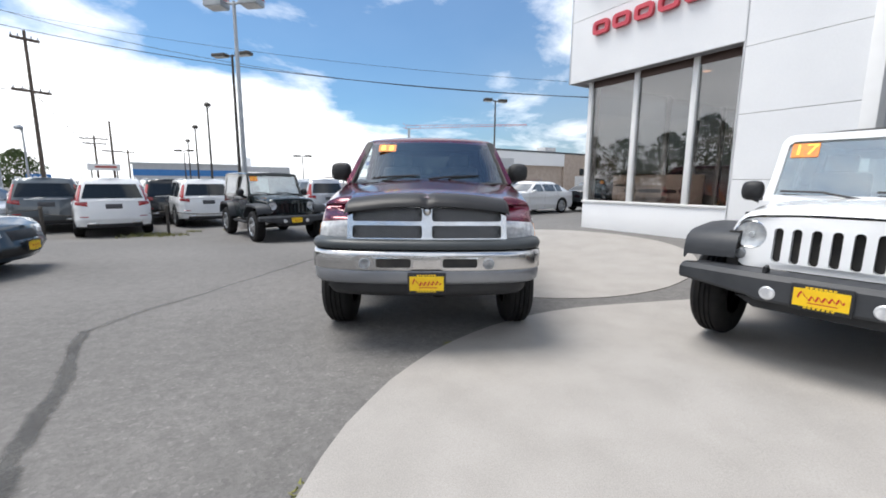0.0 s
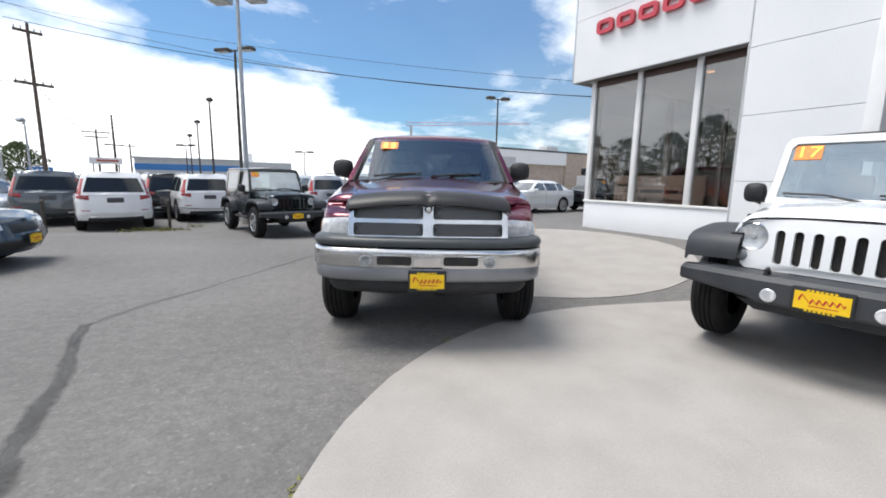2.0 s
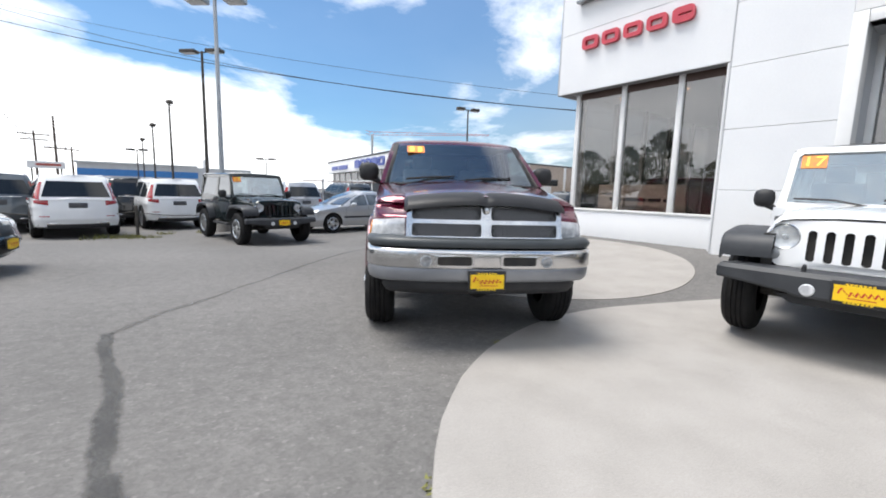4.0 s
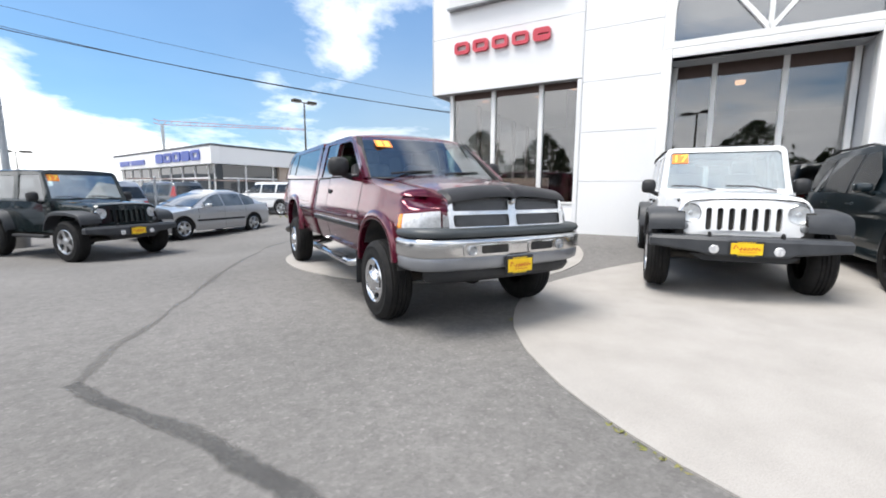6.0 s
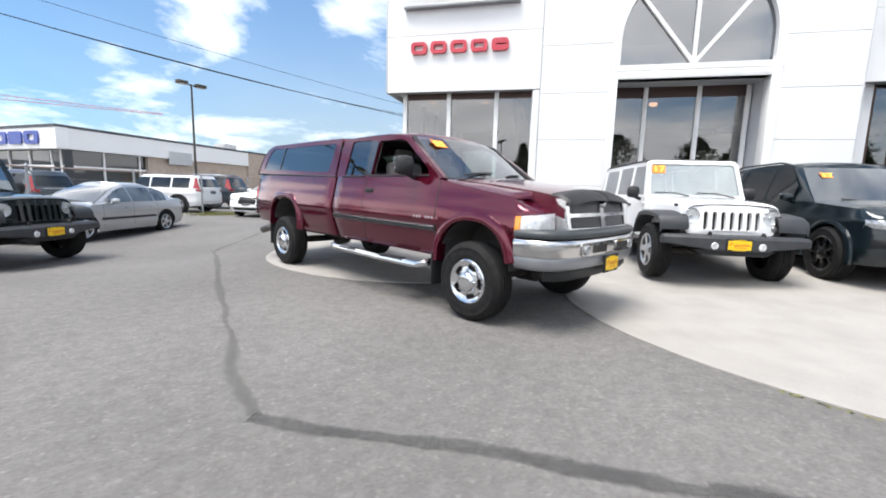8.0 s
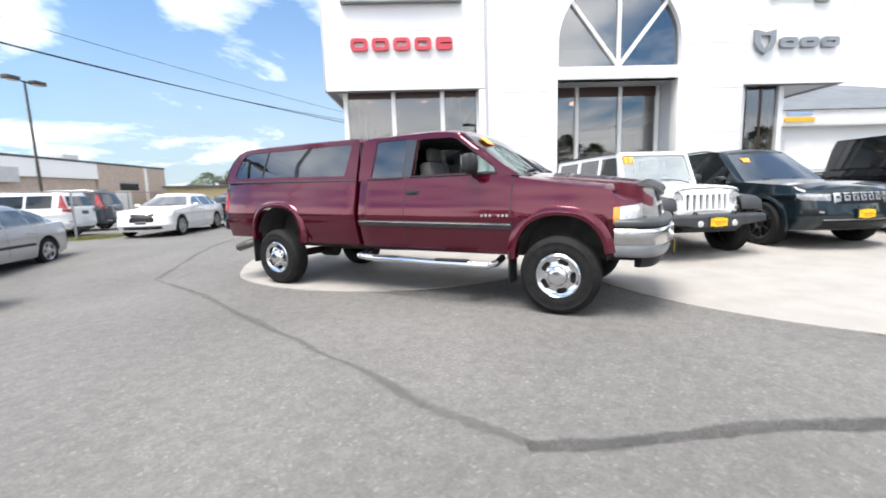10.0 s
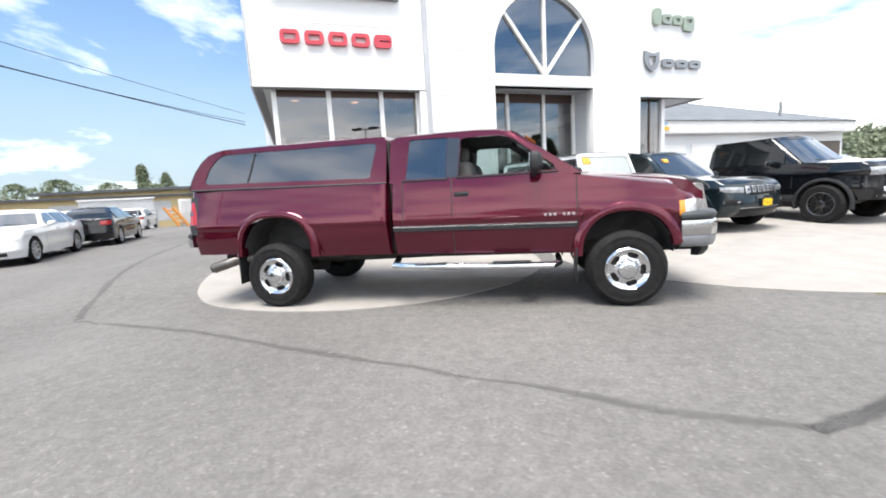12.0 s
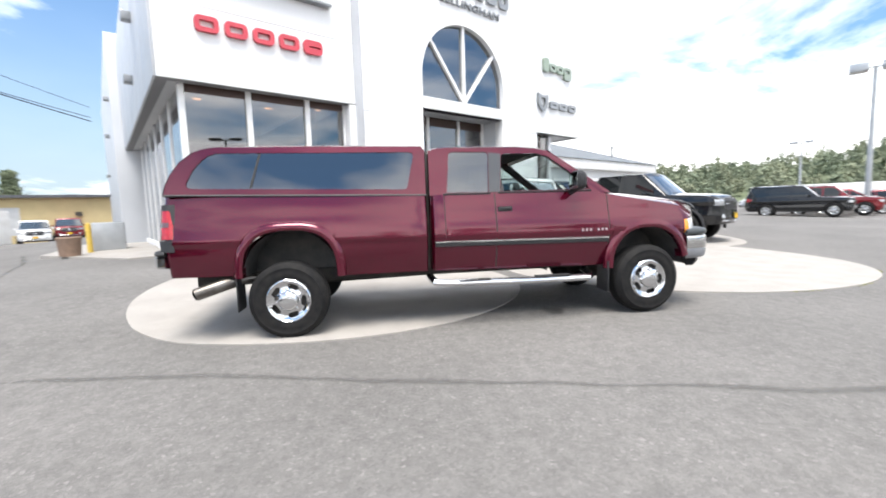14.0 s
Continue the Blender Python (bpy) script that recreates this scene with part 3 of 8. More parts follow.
for s0, s1 in ((5.98, 6.62), (6.72, 7.82), (7.92, 8.87)):
    bm = bmesh.new()
    bbox(bm, s0, s1, -0.51, -0.495, 0.3, 3.7)
    bfin("pane", bm, SHOW_GLASS)
    # same painted soffit reflection above the door panes
    bm = bmesh.new()
    bbox(bm, s0, s1, -0.54, -0.47, 3.7, 3.95)
    bfin("window_top_reflection", bm, BROWN)
    bm = bmesh.new()
    bbox(bm, s0, s1, -0.54, -0.47, 0.2, 0.42)
    bfin("door_rail", bm, WHITE_METAL)

# right wing
bm = bmesh.new()
bbox(bm, 10.72, 13.8, -0.24, -0.05, 3.83, 7.5)
bbox(bm, 13.6, 13.8, -9.0, -0.24, 3.83, 7.5)
bfin("wall", bm, PALE_JOINT, "upper wall core")
panel_rows(10.72, 13.8, 0.0, [3.83, 5.32, 6.42, 7.5])
bm = bmesh.new()
bbox(bm, 13.8, 13.845, -9.0, 0.0, 3.83, 7.5)
bfin("panel", bm, PANEL_GREY)
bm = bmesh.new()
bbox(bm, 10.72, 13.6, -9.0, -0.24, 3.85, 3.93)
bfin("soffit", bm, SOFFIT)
bm = bmesh.new()
bbox(bm, 10.72, 11.25, -0.5, -0.28, -0.1, 3.85)
bbox(bm, 11.25, 12.34, -0.5, -0.28, -0.1, 0.95)
bbox(bm, 12.2, 12.34, -9.0, -0.28, -0.1, 3.85)
bfin("wall", bm, PANEL, "white wall round a narrow window")
bm = bmesh.new()
bbox(bm, 11.28, 12.17, -0.365, -0.35, 0.95, 3.85)
bfin("pane", bm, SHOW_GLASS)
bm = bmesh.new()
bbox(bm, 11.72, 11.77, -0.40, -0.33, 0.95, 3.85)
bbox(bm, 11.25, 11.3, -0.42, -0.28, 0.95, 3.85)
bfin("mullion", bm, BROWN)

bm = bmesh.new()
bbox(bm, 3.93, 4.14, -0.6, -0.004, 0.25, 3.86)
bfin("wall", bm, PANEL, "white return beside the doorway column")

# showroom behind the glass: floor, back wall, ceiling, side
bm = bmesh.new()
bbox(bm, 0.5, 12.2, -8.0, -0.56, 0.1, 0.28)
bfin("showroom_floor", bm, ROOM_FLOOR)
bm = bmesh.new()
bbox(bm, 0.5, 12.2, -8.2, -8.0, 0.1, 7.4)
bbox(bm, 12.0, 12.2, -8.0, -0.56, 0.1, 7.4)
bfin("wall", bm, ROOM_SHADE, "showroom back wall with dim light painted into its dark colour")
bm = bmesh.new()
bbox(bm, 0.2, 13.6, -10.9, -0.2, 7.3, 7.5)
bbox(bm, 4.1, 10.72, -6.0, 0.3, 8.3, 8.45)
bfin("roof", bm, PANEL_GREY)
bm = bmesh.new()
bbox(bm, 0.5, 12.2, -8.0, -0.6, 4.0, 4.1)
bfin("showroom_ceiling", bm, ROOM_SHADE)
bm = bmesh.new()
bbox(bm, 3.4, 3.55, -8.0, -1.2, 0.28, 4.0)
bfin("wall", bm, ROOM_SHADE, "showroom partition")
LAMP_WARM = material("warm_lamp", (1.0, 0.62, 0.35), 0.5, emit=2.0)
for s, d in ((0.9, -1.5), (2.5, -1.6), (3.6, -1.1), (6.3, -1.1), (8.5, -1.1), (7.3, -2.6)):
    bm = bmesh.new()
    lathe(bm, [(3.90, 0.001), (3.90, 0.09), (3.93, 0.11), (3.99, 0.11), (3.99, 0.001)], 20, "z")
    for v in bm.verts:
        v.co.x, v.co.y = v.co.x + s, v.co.y + d
    bfin("ceiling_lamp", bm, LAMP_WARM, "round warm ceiling lamp")

# block further back along the side wall, with lamps and pipes
bm = bmesh.new()
bbox(bm, -0.35, 3.0, -26.0, -10.9, -0.1, 8.2, 0.01)
bfin("wall", bm, PANEL_GREY, "pale rear block of the showroom")
for z, d in ((5.9, -12.0), (4.9, -15.0), (3.5, -20.0), (2.6, -23.0)):
    bm = bmesh.new()
    bbox(bm, -0.52, -0.35, d - 0.12, d + 0.12, z, z + 0.16, 0.02)
    bfin("wall_lamp", bm, SIGN_GREY, "boxy grey wall lamp")
bm = bmesh.new()
for d, z in ((-3.4, 6.0), (-4.5, 4.8)):
    bbox(bm, -0.24, -0.03, d - 0.14, d + 0.14, z, z + 0.2, 0.02)
bfin("wall_lamp", bm, SIGN_GREY, "boxy grey wall lamp")

for ob in list(dealership.children_recursive):
    if ob.type == "MESH" and ob.data.materials and ob.data.materials[0] == SHOW_GLASS:
        ob.visible_shadow = False

# signs of the front: plain shapes in the brands' colours
DT = Matrix(((BU.x, 0, BN.x, 0), (BU.y, 0, BN.y, 0), (0, 1, 0, 0), (0, 0, 0, 1)))   # x along the wall, y up, z out


def sign_m(s, z, d):
    return Matrix.Translation(bpt(s, d, z)) @ DT


def letter_block(name, s0, s1, z0, z1, d, mat, hole=None, notch=None, thick=0.08):
    """One raised sign letter as a plain block with an opening."""
    outer = rounded(s0, s1, z0, z1, min(0.1, (z1 - z0) * 0.3))
    holes = [rounded(*hole, 0.03, 3)] if hole else []
    return part(name, sheet(outer, holes, lambda a, b, c: bpt(a, d - c, b), thick), mat, dealership)


for k in range(5):
    s0 = 0.69 + k * 0.537
    s1 = s0 + 0.43
    letter_block("sign_letter", s0, s1, 4.83, 5.13, 0.10, SIGN_RED, (s0 + 0.09, s1 - 0.09, 4.915, 5.045) if k < 4 else (s0 + 0.12, s1 - 0.04, 4.96, 5.0))
bm = bmesh.new()
bbox(bm, 0.56, 3.46, 0.0, 0.16, 6.0, 7.1, 0.01)
bfin("sign_plate", bm, WHITE_METAL, "long white sign box")
bm = bmesh.new()
bbox(bm, 0.5, 3.52, 0.0, 0.18, 5.95, 6.0, 0.005)
bfin("sign_edge", bm, SIGN_GREY)
bm = bmesh.new()
for k in range(8):
    bbox(bm, 0.8 + 0.3 * k, 1.02 + 0.3 * k, 0.16, 0.18, 6.22, 6.42, 0.004)
bfin("sign_bar", bm, SIGN_GREY)
bm = bmesh.new()
for v in lathe(bm, [(0.16, 0.001), (0.175, 0.9), (0.165, 1.0)], 32, "y").verts:
    v.co = Vector((2.0 + v.co.x * 1.0, v.co.y, 6.75 + v.co.z * 0.2))
bfin("sign_wings", bm, SIGN_BLUE)
# shield and three blocks of one sign, four rounded blocks of another
part("sign_shield", sheet([(11.15, 5.17), (11.15, 4.85), (11.25, 4.68), (11.43, 4.56), (11.61, 4.68), (11.71, 4.85), (11.71, 5.17), (11.43, 5.1)], [[(11.3, 5.02), (11.3, 4.85), (11.43, 4.68), (11.56, 4.85), (11.56, 5.02)]], lambda a, b, c: bpt(a, 0.10 - c, b), 0.08), SIGN_GREY, dealership)
for k in range(3):
    s0 = 11.83 + k * 0.56
    letter_block("sign_letter", s0, s0 + 0.47, 4.72, 4.97, 0.10, SIGN_GREY, (s0 + 0.12, s0 + 0.35, 4.82, 4.87))
for k, (s0, s1, z0, z1) in enumerate(((11.47, 11.78, 5.95, 6.42), (11.82, 12.2, 6.0, 6.28), (12.24, 12.62, 6.0, 6.28), (12.67, 13.12, 5.84, 6.28))):
    letter_block("sign_letter", s0, s1, z0, z1, 0.10, SIGN_GREEN, (s0 + 0.1, s1 - 0.1, 6.08, 6.19) if k else None)
letters("BELLINGHAM", 0.2, SIGN_GREY, sign_m(7.72, 6.95, 0.39), dealership, "sign_lettering", 0.03, 2.3)
for k in range(7):
    letter_block("sign_letter", 5.75 + 0.52 * k, 6.17 + 0.52 * k, 7.25, 7.75, 0.43, SIGN_GREY, (5.87 + 0.52 * k, 6.05 + 0.52 * k, 7.4, 7.6), thick=0.07)

# beige board inside the left windows
BOARD = material("beige_board", (0.66, 0.55, 0.49), 0.6, second=(0.6, 0.5, 0.45), scale=3)
INK = material("dark_ink", (0.03, 0.03, 0.035), 0.6)
board = empty("display_board", Matrix(), "beige board with dark writing behind the showroom window", "board")
bm = bmesh.new()
bbox(bm, 0.97, 3.14, -0.72, -0.66, 0.9, 1.6, 0.006)
bfin("panel", bm, BOARD, parent=board)
bm = bmesh.new()
for s0, s1, z0, z1 in ((1.05, 1.6, 1.35, 1.38), (1.3, 1.62, 1.2, 1.28), (1.68, 2.24, 1.2, 1.28), (2.3, 2.6, 1.2, 1.28), (2.66, 2.9, 1.2, 1.28)):
    bbox(bm, s0, s1, -0.66, -0.652, z0, z1)
bfin("writing_bar", bm, INK, parent=board)
letters("of", 0.1, INK, sign_m(1.48, 1.06, -0.65), board, "lettering", 0.002, 0.2)
letters("Bellingham", 0.1, INK, sign_m(2.16, 1.06, -0.65), board, "lettering", 0.002, 1.05)
for s in (1.1, 2.8):
    bm = bmesh.new()
    bbox(bm, s - 0.04, s + 0.04, -0.78, -0.7, 0.27, 1.6)
    bfin("leg", bm, INK, parent=board)

# low annex to the right: white walls, fascia, grey pitched roof
ROOF_GREY = material("grey_roof", (0.115, 0.13, 0.145), 0.75, second=(0.15, 0.165, 0.18), scale=1.2)
annex = empty("annex_building", Matrix(), "low white annex with a grey pitched roof", "building", kind="structure")
bm = bmesh.new()
bbox(bm, 12.34, 31.5, -20, -5.5, -0.1, 3.4)
bfin("wall", bm, PANEL, parent=annex)
bm = bmesh.new()
bbox(bm, 12.34, 31.9, -20.4, -5.1, 3.4, 4.0, 0.01)
bfin("fascia", bm, WHITE_METAL, parent=annex)
bm = bmesh.new()
vs = [bm.verts.new(p) for p in ((12.34, -5.0, 4.0), (32.0, -5.0, 4.0), (32.0, -20.5, 4.0), (12.34, -20.5, 4.0), (12.34, -12, 7.3), (26.0, -12, 6.4))]
for q in ((0, 1, 5, 4), (1, 2, 5), (2, 3, 4, 5), (3, 0, 4)):
    bm.faces.new([vs[i] for i in q])
bfin("roof", bm, ROOF_GREY, parent=annex, smooth=0)
PALE_BLUE = material("pale_blue_sign", (0.3, 0.42, 0.62), 0.5, second=(0.36, 0.48, 0.66), scale=3)
YELLOW = material("yellow_sign", (0.8, 0.45, 0.02), 0.5, second=(0.75, 0.4, 0.02), scale=3)
bm = bmesh.new()
bbox(bm, 16.5, 17.7, -5.1, -5.04, 3.55, 3.7)
bfin("sign_strip", bm, YELLOW, parent=annex)
bm = bmesh.new()
bbox(bm, 16.6, 17.6, -5.1, -5.04, 3.8, 3.93)
bfin("sign_strip", bm, PALE_BLUE, parent=annex)
for k in range(5):
    bm = bmesh.new()
    bbox(bm, 14.2 + 2.7 * k, 16.5 + 2.7 * k, -5.5, -5.44, 0.0, 2.9, 0.01)
    bfin("garage_door", bm, WHITE_METAL, parent=annex)
# no opening here: a flat dark sheet stands in for the bay's shade
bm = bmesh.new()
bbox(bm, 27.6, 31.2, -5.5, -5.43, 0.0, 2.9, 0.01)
bfin("bay_shade", bm, ROOM_SHADE, "flat dark panel painted as the shade inside a service bay", annex)
bm = bmesh.new()
rod(bm, (20.5, -12.3, 4.2), (20.5, -12.3, 4.95), 0.07)
part("chimney_pipe", bm, SIGN_GREY, annex)

# ---------------------------------------------------------------- vehicles: shared materials
TYRE = material("tyre_rubber", (0.01, 0.01, 0.011), 0.75, second=(0.017, 0.0165, 0.016), scale=14, spec=0.2, bump=0.15, bump_scale=90)
CHROME = material("chrome", (0.75, 0.76, 0.78), 0.09, 1.0, second=(0.66, 0.67, 0.69), scale=5, rough_var=0.08)
SILVER = material("cast_aluminium", (0.55, 0.56, 0.58), 0.28, 0.9, second=(0.48, 0.49, 0.5), scale=8)
DARK_STEEL_RIM = material("dark_machined_rim", (0.12, 0.12, 0.125), 0.25, 0.8, second=(0.03, 0.03, 0.032), scale=14)
BLACK_RIM = material("black_rim", (0.015, 0.015, 0.016), 0.25, 0.3, coat=0.5)
BLACK_PLASTIC = material("black_plastic", (0.02, 0.021, 0.023), 0.55, second=(0.03, 0.03, 0.032), scale=7, spec=0.35, grain=0.1, grain_scale=500, bump=0.06, bump_scale=600)
GREY_PLASTIC = material("grey_plastic", (0.034, 0.037, 0.042), 0.5, second=(0.046, 0.049, 0.054), scale=6, spec=0.35, grain=0.1, grain_scale=500)
UNDER = material("underbody", (0.02, 0.02, 0.02), 0.85, second=(0.045, 0.04, 0.035), scale=6, bump=0.2)
LINER = material("wheel_liner", (0.045, 0.046, 0.048), 0.8, second=(0.075, 0.072, 0.068), scale=7, bump=0.2)
LENS = material("lamp_lens", (0.74, 0.75, 0.76), 0.14, 0.15, second=(0.46, 0.47, 0.49), scale=20, detail=2, spec=0.9, coat=1.0)
LENS_DIM = material("clear_dark_lamp", (0.42, 0.44, 0.46), 0.1, 0.3, second=(0.2, 0.21, 0.22), scale=22, spec=0.9, coat=1.0)
AMBER = material("amber_lens", (0.85, 0.3, 0.02), 0.15, second=(0.75, 0.24, 0.02), scale=40, coat=1.0)
RED_LENS = material("red_lens", (0.38, 0.008, 0.012), 0.15, second=(0.24, 0.005, 0.008), scale=30, coat=1.0)
PLATE_Y = material("dealer_plate_yellow", (0.86, 0.56, 0.01), 0.45, second=(0.8, 0.5, 0.01), scale=20)
PLATE_RED = material("plate_red", (0.5, 0.02, 0.02), 0.5)
STICKER = material("sticker_orange", (0.9, 0.3, 0.03), 0.5, second=(0.82, 0.2, 0.05), scale=20)
STICKER_Y = material("sticker_yellow", (0.95, 0.85, 0.1), 0.5)
CAR_GLASS = material("tinted_car_glass", (0.02, 0.024, 0.026), 0.02, spec=1.0, coat=1.0)
SIDE_GLASS = material("dark_side_glass", (0.012, 0.014, 0.015), 0.03, spec=0.45, coat=0.4)
CAR_GLASS.node_tree.nodes["Principled BSDF"].inputs["Coat IOR"].default_value = 1.8
WS_GLASS = glass_material("windscreen_glass", (0.68, 0.78, 0.76), 0.0, 0.19)
UPRIGHT_GLASS = glass_material("upright_windscreen_glass", (0.68, 0.78, 0.76), 0.0, 0.32)
TINT_GLASS = glass_material("tinted_side_glass", (0.24, 0.26, 0.27), 0.0, 0.15)
REFLECTOR = material("lamp_reflector", (0.78, 0.79, 0.8), 0.3, 0.55, second=(0.6, 0.61, 0.63), scale=30)
LAMP_GLASS = glass_material("lamp_glass", (0.93, 0.94, 0.94), 0.0, 0.06)
SEAT = material("grey_cloth", (0.14, 0.133, 0.133), 0.9, second=(0.1, 0.097, 0.097), scale=12, bump=0.1, bump_scale=300)
GLOSS_BLACK = material("black_trim", (0.008, 0.008, 0.009), 0.45, second=(0.014, 0.014, 0.015), scale=9, spec=0.2)


def wheel(parent, x, y, z, r, width, rim_r, style, rim_mat, name="wheel"):
    """A wheel at the axle end (x, y, z), its face outwards: tyre with grooves, rim with openings, hub."""
    out = 1 if x > 0 else -1
    hub = new(name)
    hub.parent = parent
    hub.matrix_basis = Matrix.Translation((x, y, z)) @ Matrix.Diagonal((out, 1, 1, 1))
    w = width / 2
    prof = [(-w + 0.02, rim_r - 0.02), (-w, rim_r + 0.02), (-w - 0.004, (r + rim_r) / 2), (-w + 0.012, r - 0.035), (-w + 0.04, r - 0.008)]
    for k in range(4):
        a = -w + 0.05 + (2 * w - 0.1) * k / 4
        b = a + (2 * w - 0.1) / 4
        prof += [(a + 0.006, r), (b - 0.012, r), (b - 0.008, r - 0.012), (b - 0.001, r - 0.012)]
    prof += [(w - 0.04, r - 0.008), (w - 0.012, r - 0.035), (w + 0.004, (r + rim_r) / 2 + 0.03), (w - 0.003, (r + rim_r) / 2), (w + 0.003, (r + rim_r) / 2 - 0.02), (w, rim_r + 0.02), (w - 0.02, rim_r - 0.02)]
    bm = bmesh.new()
    lathe(bm, prof, 48)
    part("tyre", bm, TYRE, hub, smooth=40)
    bm = bmesh.new()
    n, f = 80, w - 0.012
    if style == "slots":          # chromed steel disc with five oval openings and a big hub
        radii = [0.0, 0.05, 0.075, 0.088, 0.096, 0.118, 0.128, 0.143, 0.158, 0.168, 0.182, rim_r - 0.006, rim_r + 0.012]
        depth = [0.05, 0.05, 0.042, 0.03, 0.004, -0.004, -0.008, -0.012, -0.01, -0.004, 0.0, 0.014, 0.0]
        k = rim_r / 0.205
        radii = [q * k for q in radii[:-2]] + radii[-2:]

        def opening(i, j):
            a = (i / n * 5) % 1.0
            wide = {5: 0.2, 6: 0.3, 7: 0.3, 8: 0.22}.get(j, 0)
            return abs(a - 0.5) < wide
    else:
        count = {"five": 5, "spokes": 10, "split": 8, "multi": 9, "thin": 7}[style]
        radii = [0.0, 0.03, 0.055, 0.07] + [0.07 + (rim_r - 0.095) * t for t in (0.15, 0.35, 0.55, 0.75, 0.9, 1.0)] + [rim_r - 0.008, rim_r + 0.012]
        depth = [0.012, 0.012, 0.008, -0.002, -0.006, -0.01, -0.012, -0.01, -0.004, 0.0, 0.012, 0.0]

        def opening(i, j):
            a = abs(((i + 0.5) / n * count) % 1.0 - 0.5)
            wide = (0.3 if style == "thin" else 0.2) + 0.13 * min(1, (j - 3) / 5)
            return 4 <= j < 9 and a < wide
    vs = [[bm.verts.new((f + depth[j], radii[j] * math.cos(2 * math.pi * i / n), radii[j] * math.sin(2 * math.pi * i / n))) for j in range(1, len(radii))] for i in range(n)]
    mid = bm.verts.new((f + depth[0], 0, 0))
    for i in range(n):
        p, q = vs[i], vs[(i + 1) % n]
        bm.faces.new((mid, p[0], q[0]))
        for j in range(len(p) - 1):
            if not opening(i, j + 1):
                bm.faces.new((p[j], p[j + 1], q[j + 1], q[j]))
    edge = [e for e in bm.edges if e.is_boundary]
    made = bmesh.ops.extrude_edge_only(bm, edges=edge)
    for v in made["geom"]:
        if isinstance(v, bmesh.types.BMVert):
            v.co.x -= 0.05
    part("rim", bm, rim_mat, hub, smooth=35)
    bm = bmesh.new()
    lathe(bm, [(f - 0.06, 0.001), (f - 0.06, rim_r - 0.01), (f - 0.03, rim_r + 0.005)], 32)
    part("brake_disc", bm, UNDER, hub)
    if style == "slots":
        for k in range(8):
            bm = bmesh.new()
            a = 2 * math.pi * k / 8
            rod(bm, (f - 0.01, 0.107 * rim_r / 0.205 * math.cos(a), 0.107 * rim_r / 0.205 * math.sin(a)), (f + 0.018, 0.107 * rim_r / 0.205 * math.cos(a), 0.107 * rim_r / 0.205 * math.sin(a)), 0.011, 0.009, 6)
            part("wheel_nut", bm, rim_mat, hub)
    return hub


def shell(W, yf, yr, ys, ye, rc, bowf, bowr, zb, zt, side_ys, nv=8, nf=5, nc=5, crown=None, deck=(None, None), nx=9, bm=None):
    """The walls of a body as one skin: front, rounded corners, sides, tail; its lower edge follows zb(y), its upper edge zt(y).
    W(y, z): half width; yf(z), yr(z): front and tail in the middle; ys, ye: where the sides begin and end; deck: closes the top between two y."""
    bm = bm or bmesh.new()

    def station(kind, v, z):
        w = W(max(ys, min(ye, v)) if kind == "S" else (ys if kind in "FC" else ye), z)
        if kind == "F":
            x = v * (w - rc)
            return x, yf(z) + bowf * v * v
        if kind == "C":
            a = radians(v)
            return w - rc + rc * math.sin(a), ys - (ys - yf(z) - bowf) * math.cos(a)
        if kind == "S":
            return w, v
        if kind == "D":
            a = radians(v)
            return w - rc + rc * math.sin(a), ye + (yr(z) - bowr - ye) * math.cos(a)
        return v * (w - rc), yr(z) - bowr * v * v

    stations = [("F", i / nf) for i in range(nf)] + [("C", 90 * i / nc) for i in range(nc)] + [("S", y) for y in side_ys]
    stations += [("D", 90 - 90 * i / nc) for i in range(1, nc + 1)] + [("R", 1 - i / nf) for i in range(1, nf + 1)]
    z0 = (zt(ys) + zb(ys)) / 2
    half = []
    seen_y = {}
    for kind, v in stations:
        y_n = {"F": yf(z0) + bowf * (v * v if kind == "F" else 0), "C": 0, "S": v, "D": 0, "R": yr(z0)}[kind]
        if kind == "C":
            y_n = ys - (ys - yf(z0) - bowf) * math.cos(radians(v))
        if kind == "D":
            y_n = ye + (yr(z0) - bowr - ye) * math.cos(radians(v))
        low = zb(y_n, seen_y.get((kind, v), 0)) if kind == "S" else zb(y_n, 0)
        seen_y[(kind, v)] = seen_y.get((kind, v), 0) + 1
        top = zt(y_n)
        col = []
        for k in range(nv + 1):
            z = low + (top - low) * k / nv
            x, y = station(kind, v, z)
            col.append((x, y, z))
        half.append(col)
    ring = half + [[(-x, y, z) for x, y, z in col] for col in half[-2:0:-1]]
    ring.append(ring[0])
    start = len(bm.verts)
    grid(bm, ring)
    if deck[0] is not None:
        rows = []
        for col in half:
            x, y, z = col[-1]
            if deck[0] - 1e-6 <= y <= deck[1] + 1e-6:
                h = crown(y) if crown else 0.02
                rows.append([(x * t, y, z + h * (1 - abs(t) ** 2.2)) for t in (2 * i / (nx - 1) - 1 for i in range(nx))])
        grid(bm, rows)
    bmesh.ops.remove_doubles(bm, verts=bm.verts[:], dist=0.0006)
    return bm


def arch_low(sill, arches, square=2.0):
    """The lower edge of a body side with wheel openings: arches are (y, z, radius)."""
    def zb(y, turn=0):
        for yc, zc, r in arches:
            d = abs(y - yc)
            if d < r - 1e-6:
                return zc + r * (1 - (d / r) ** square) ** (1 / square)
            if d < r + 1e-6:
                first = turn == 0
                inside = (y > yc) == first
                return zc if inside else sill(y)
        return sill(y)
    return zb


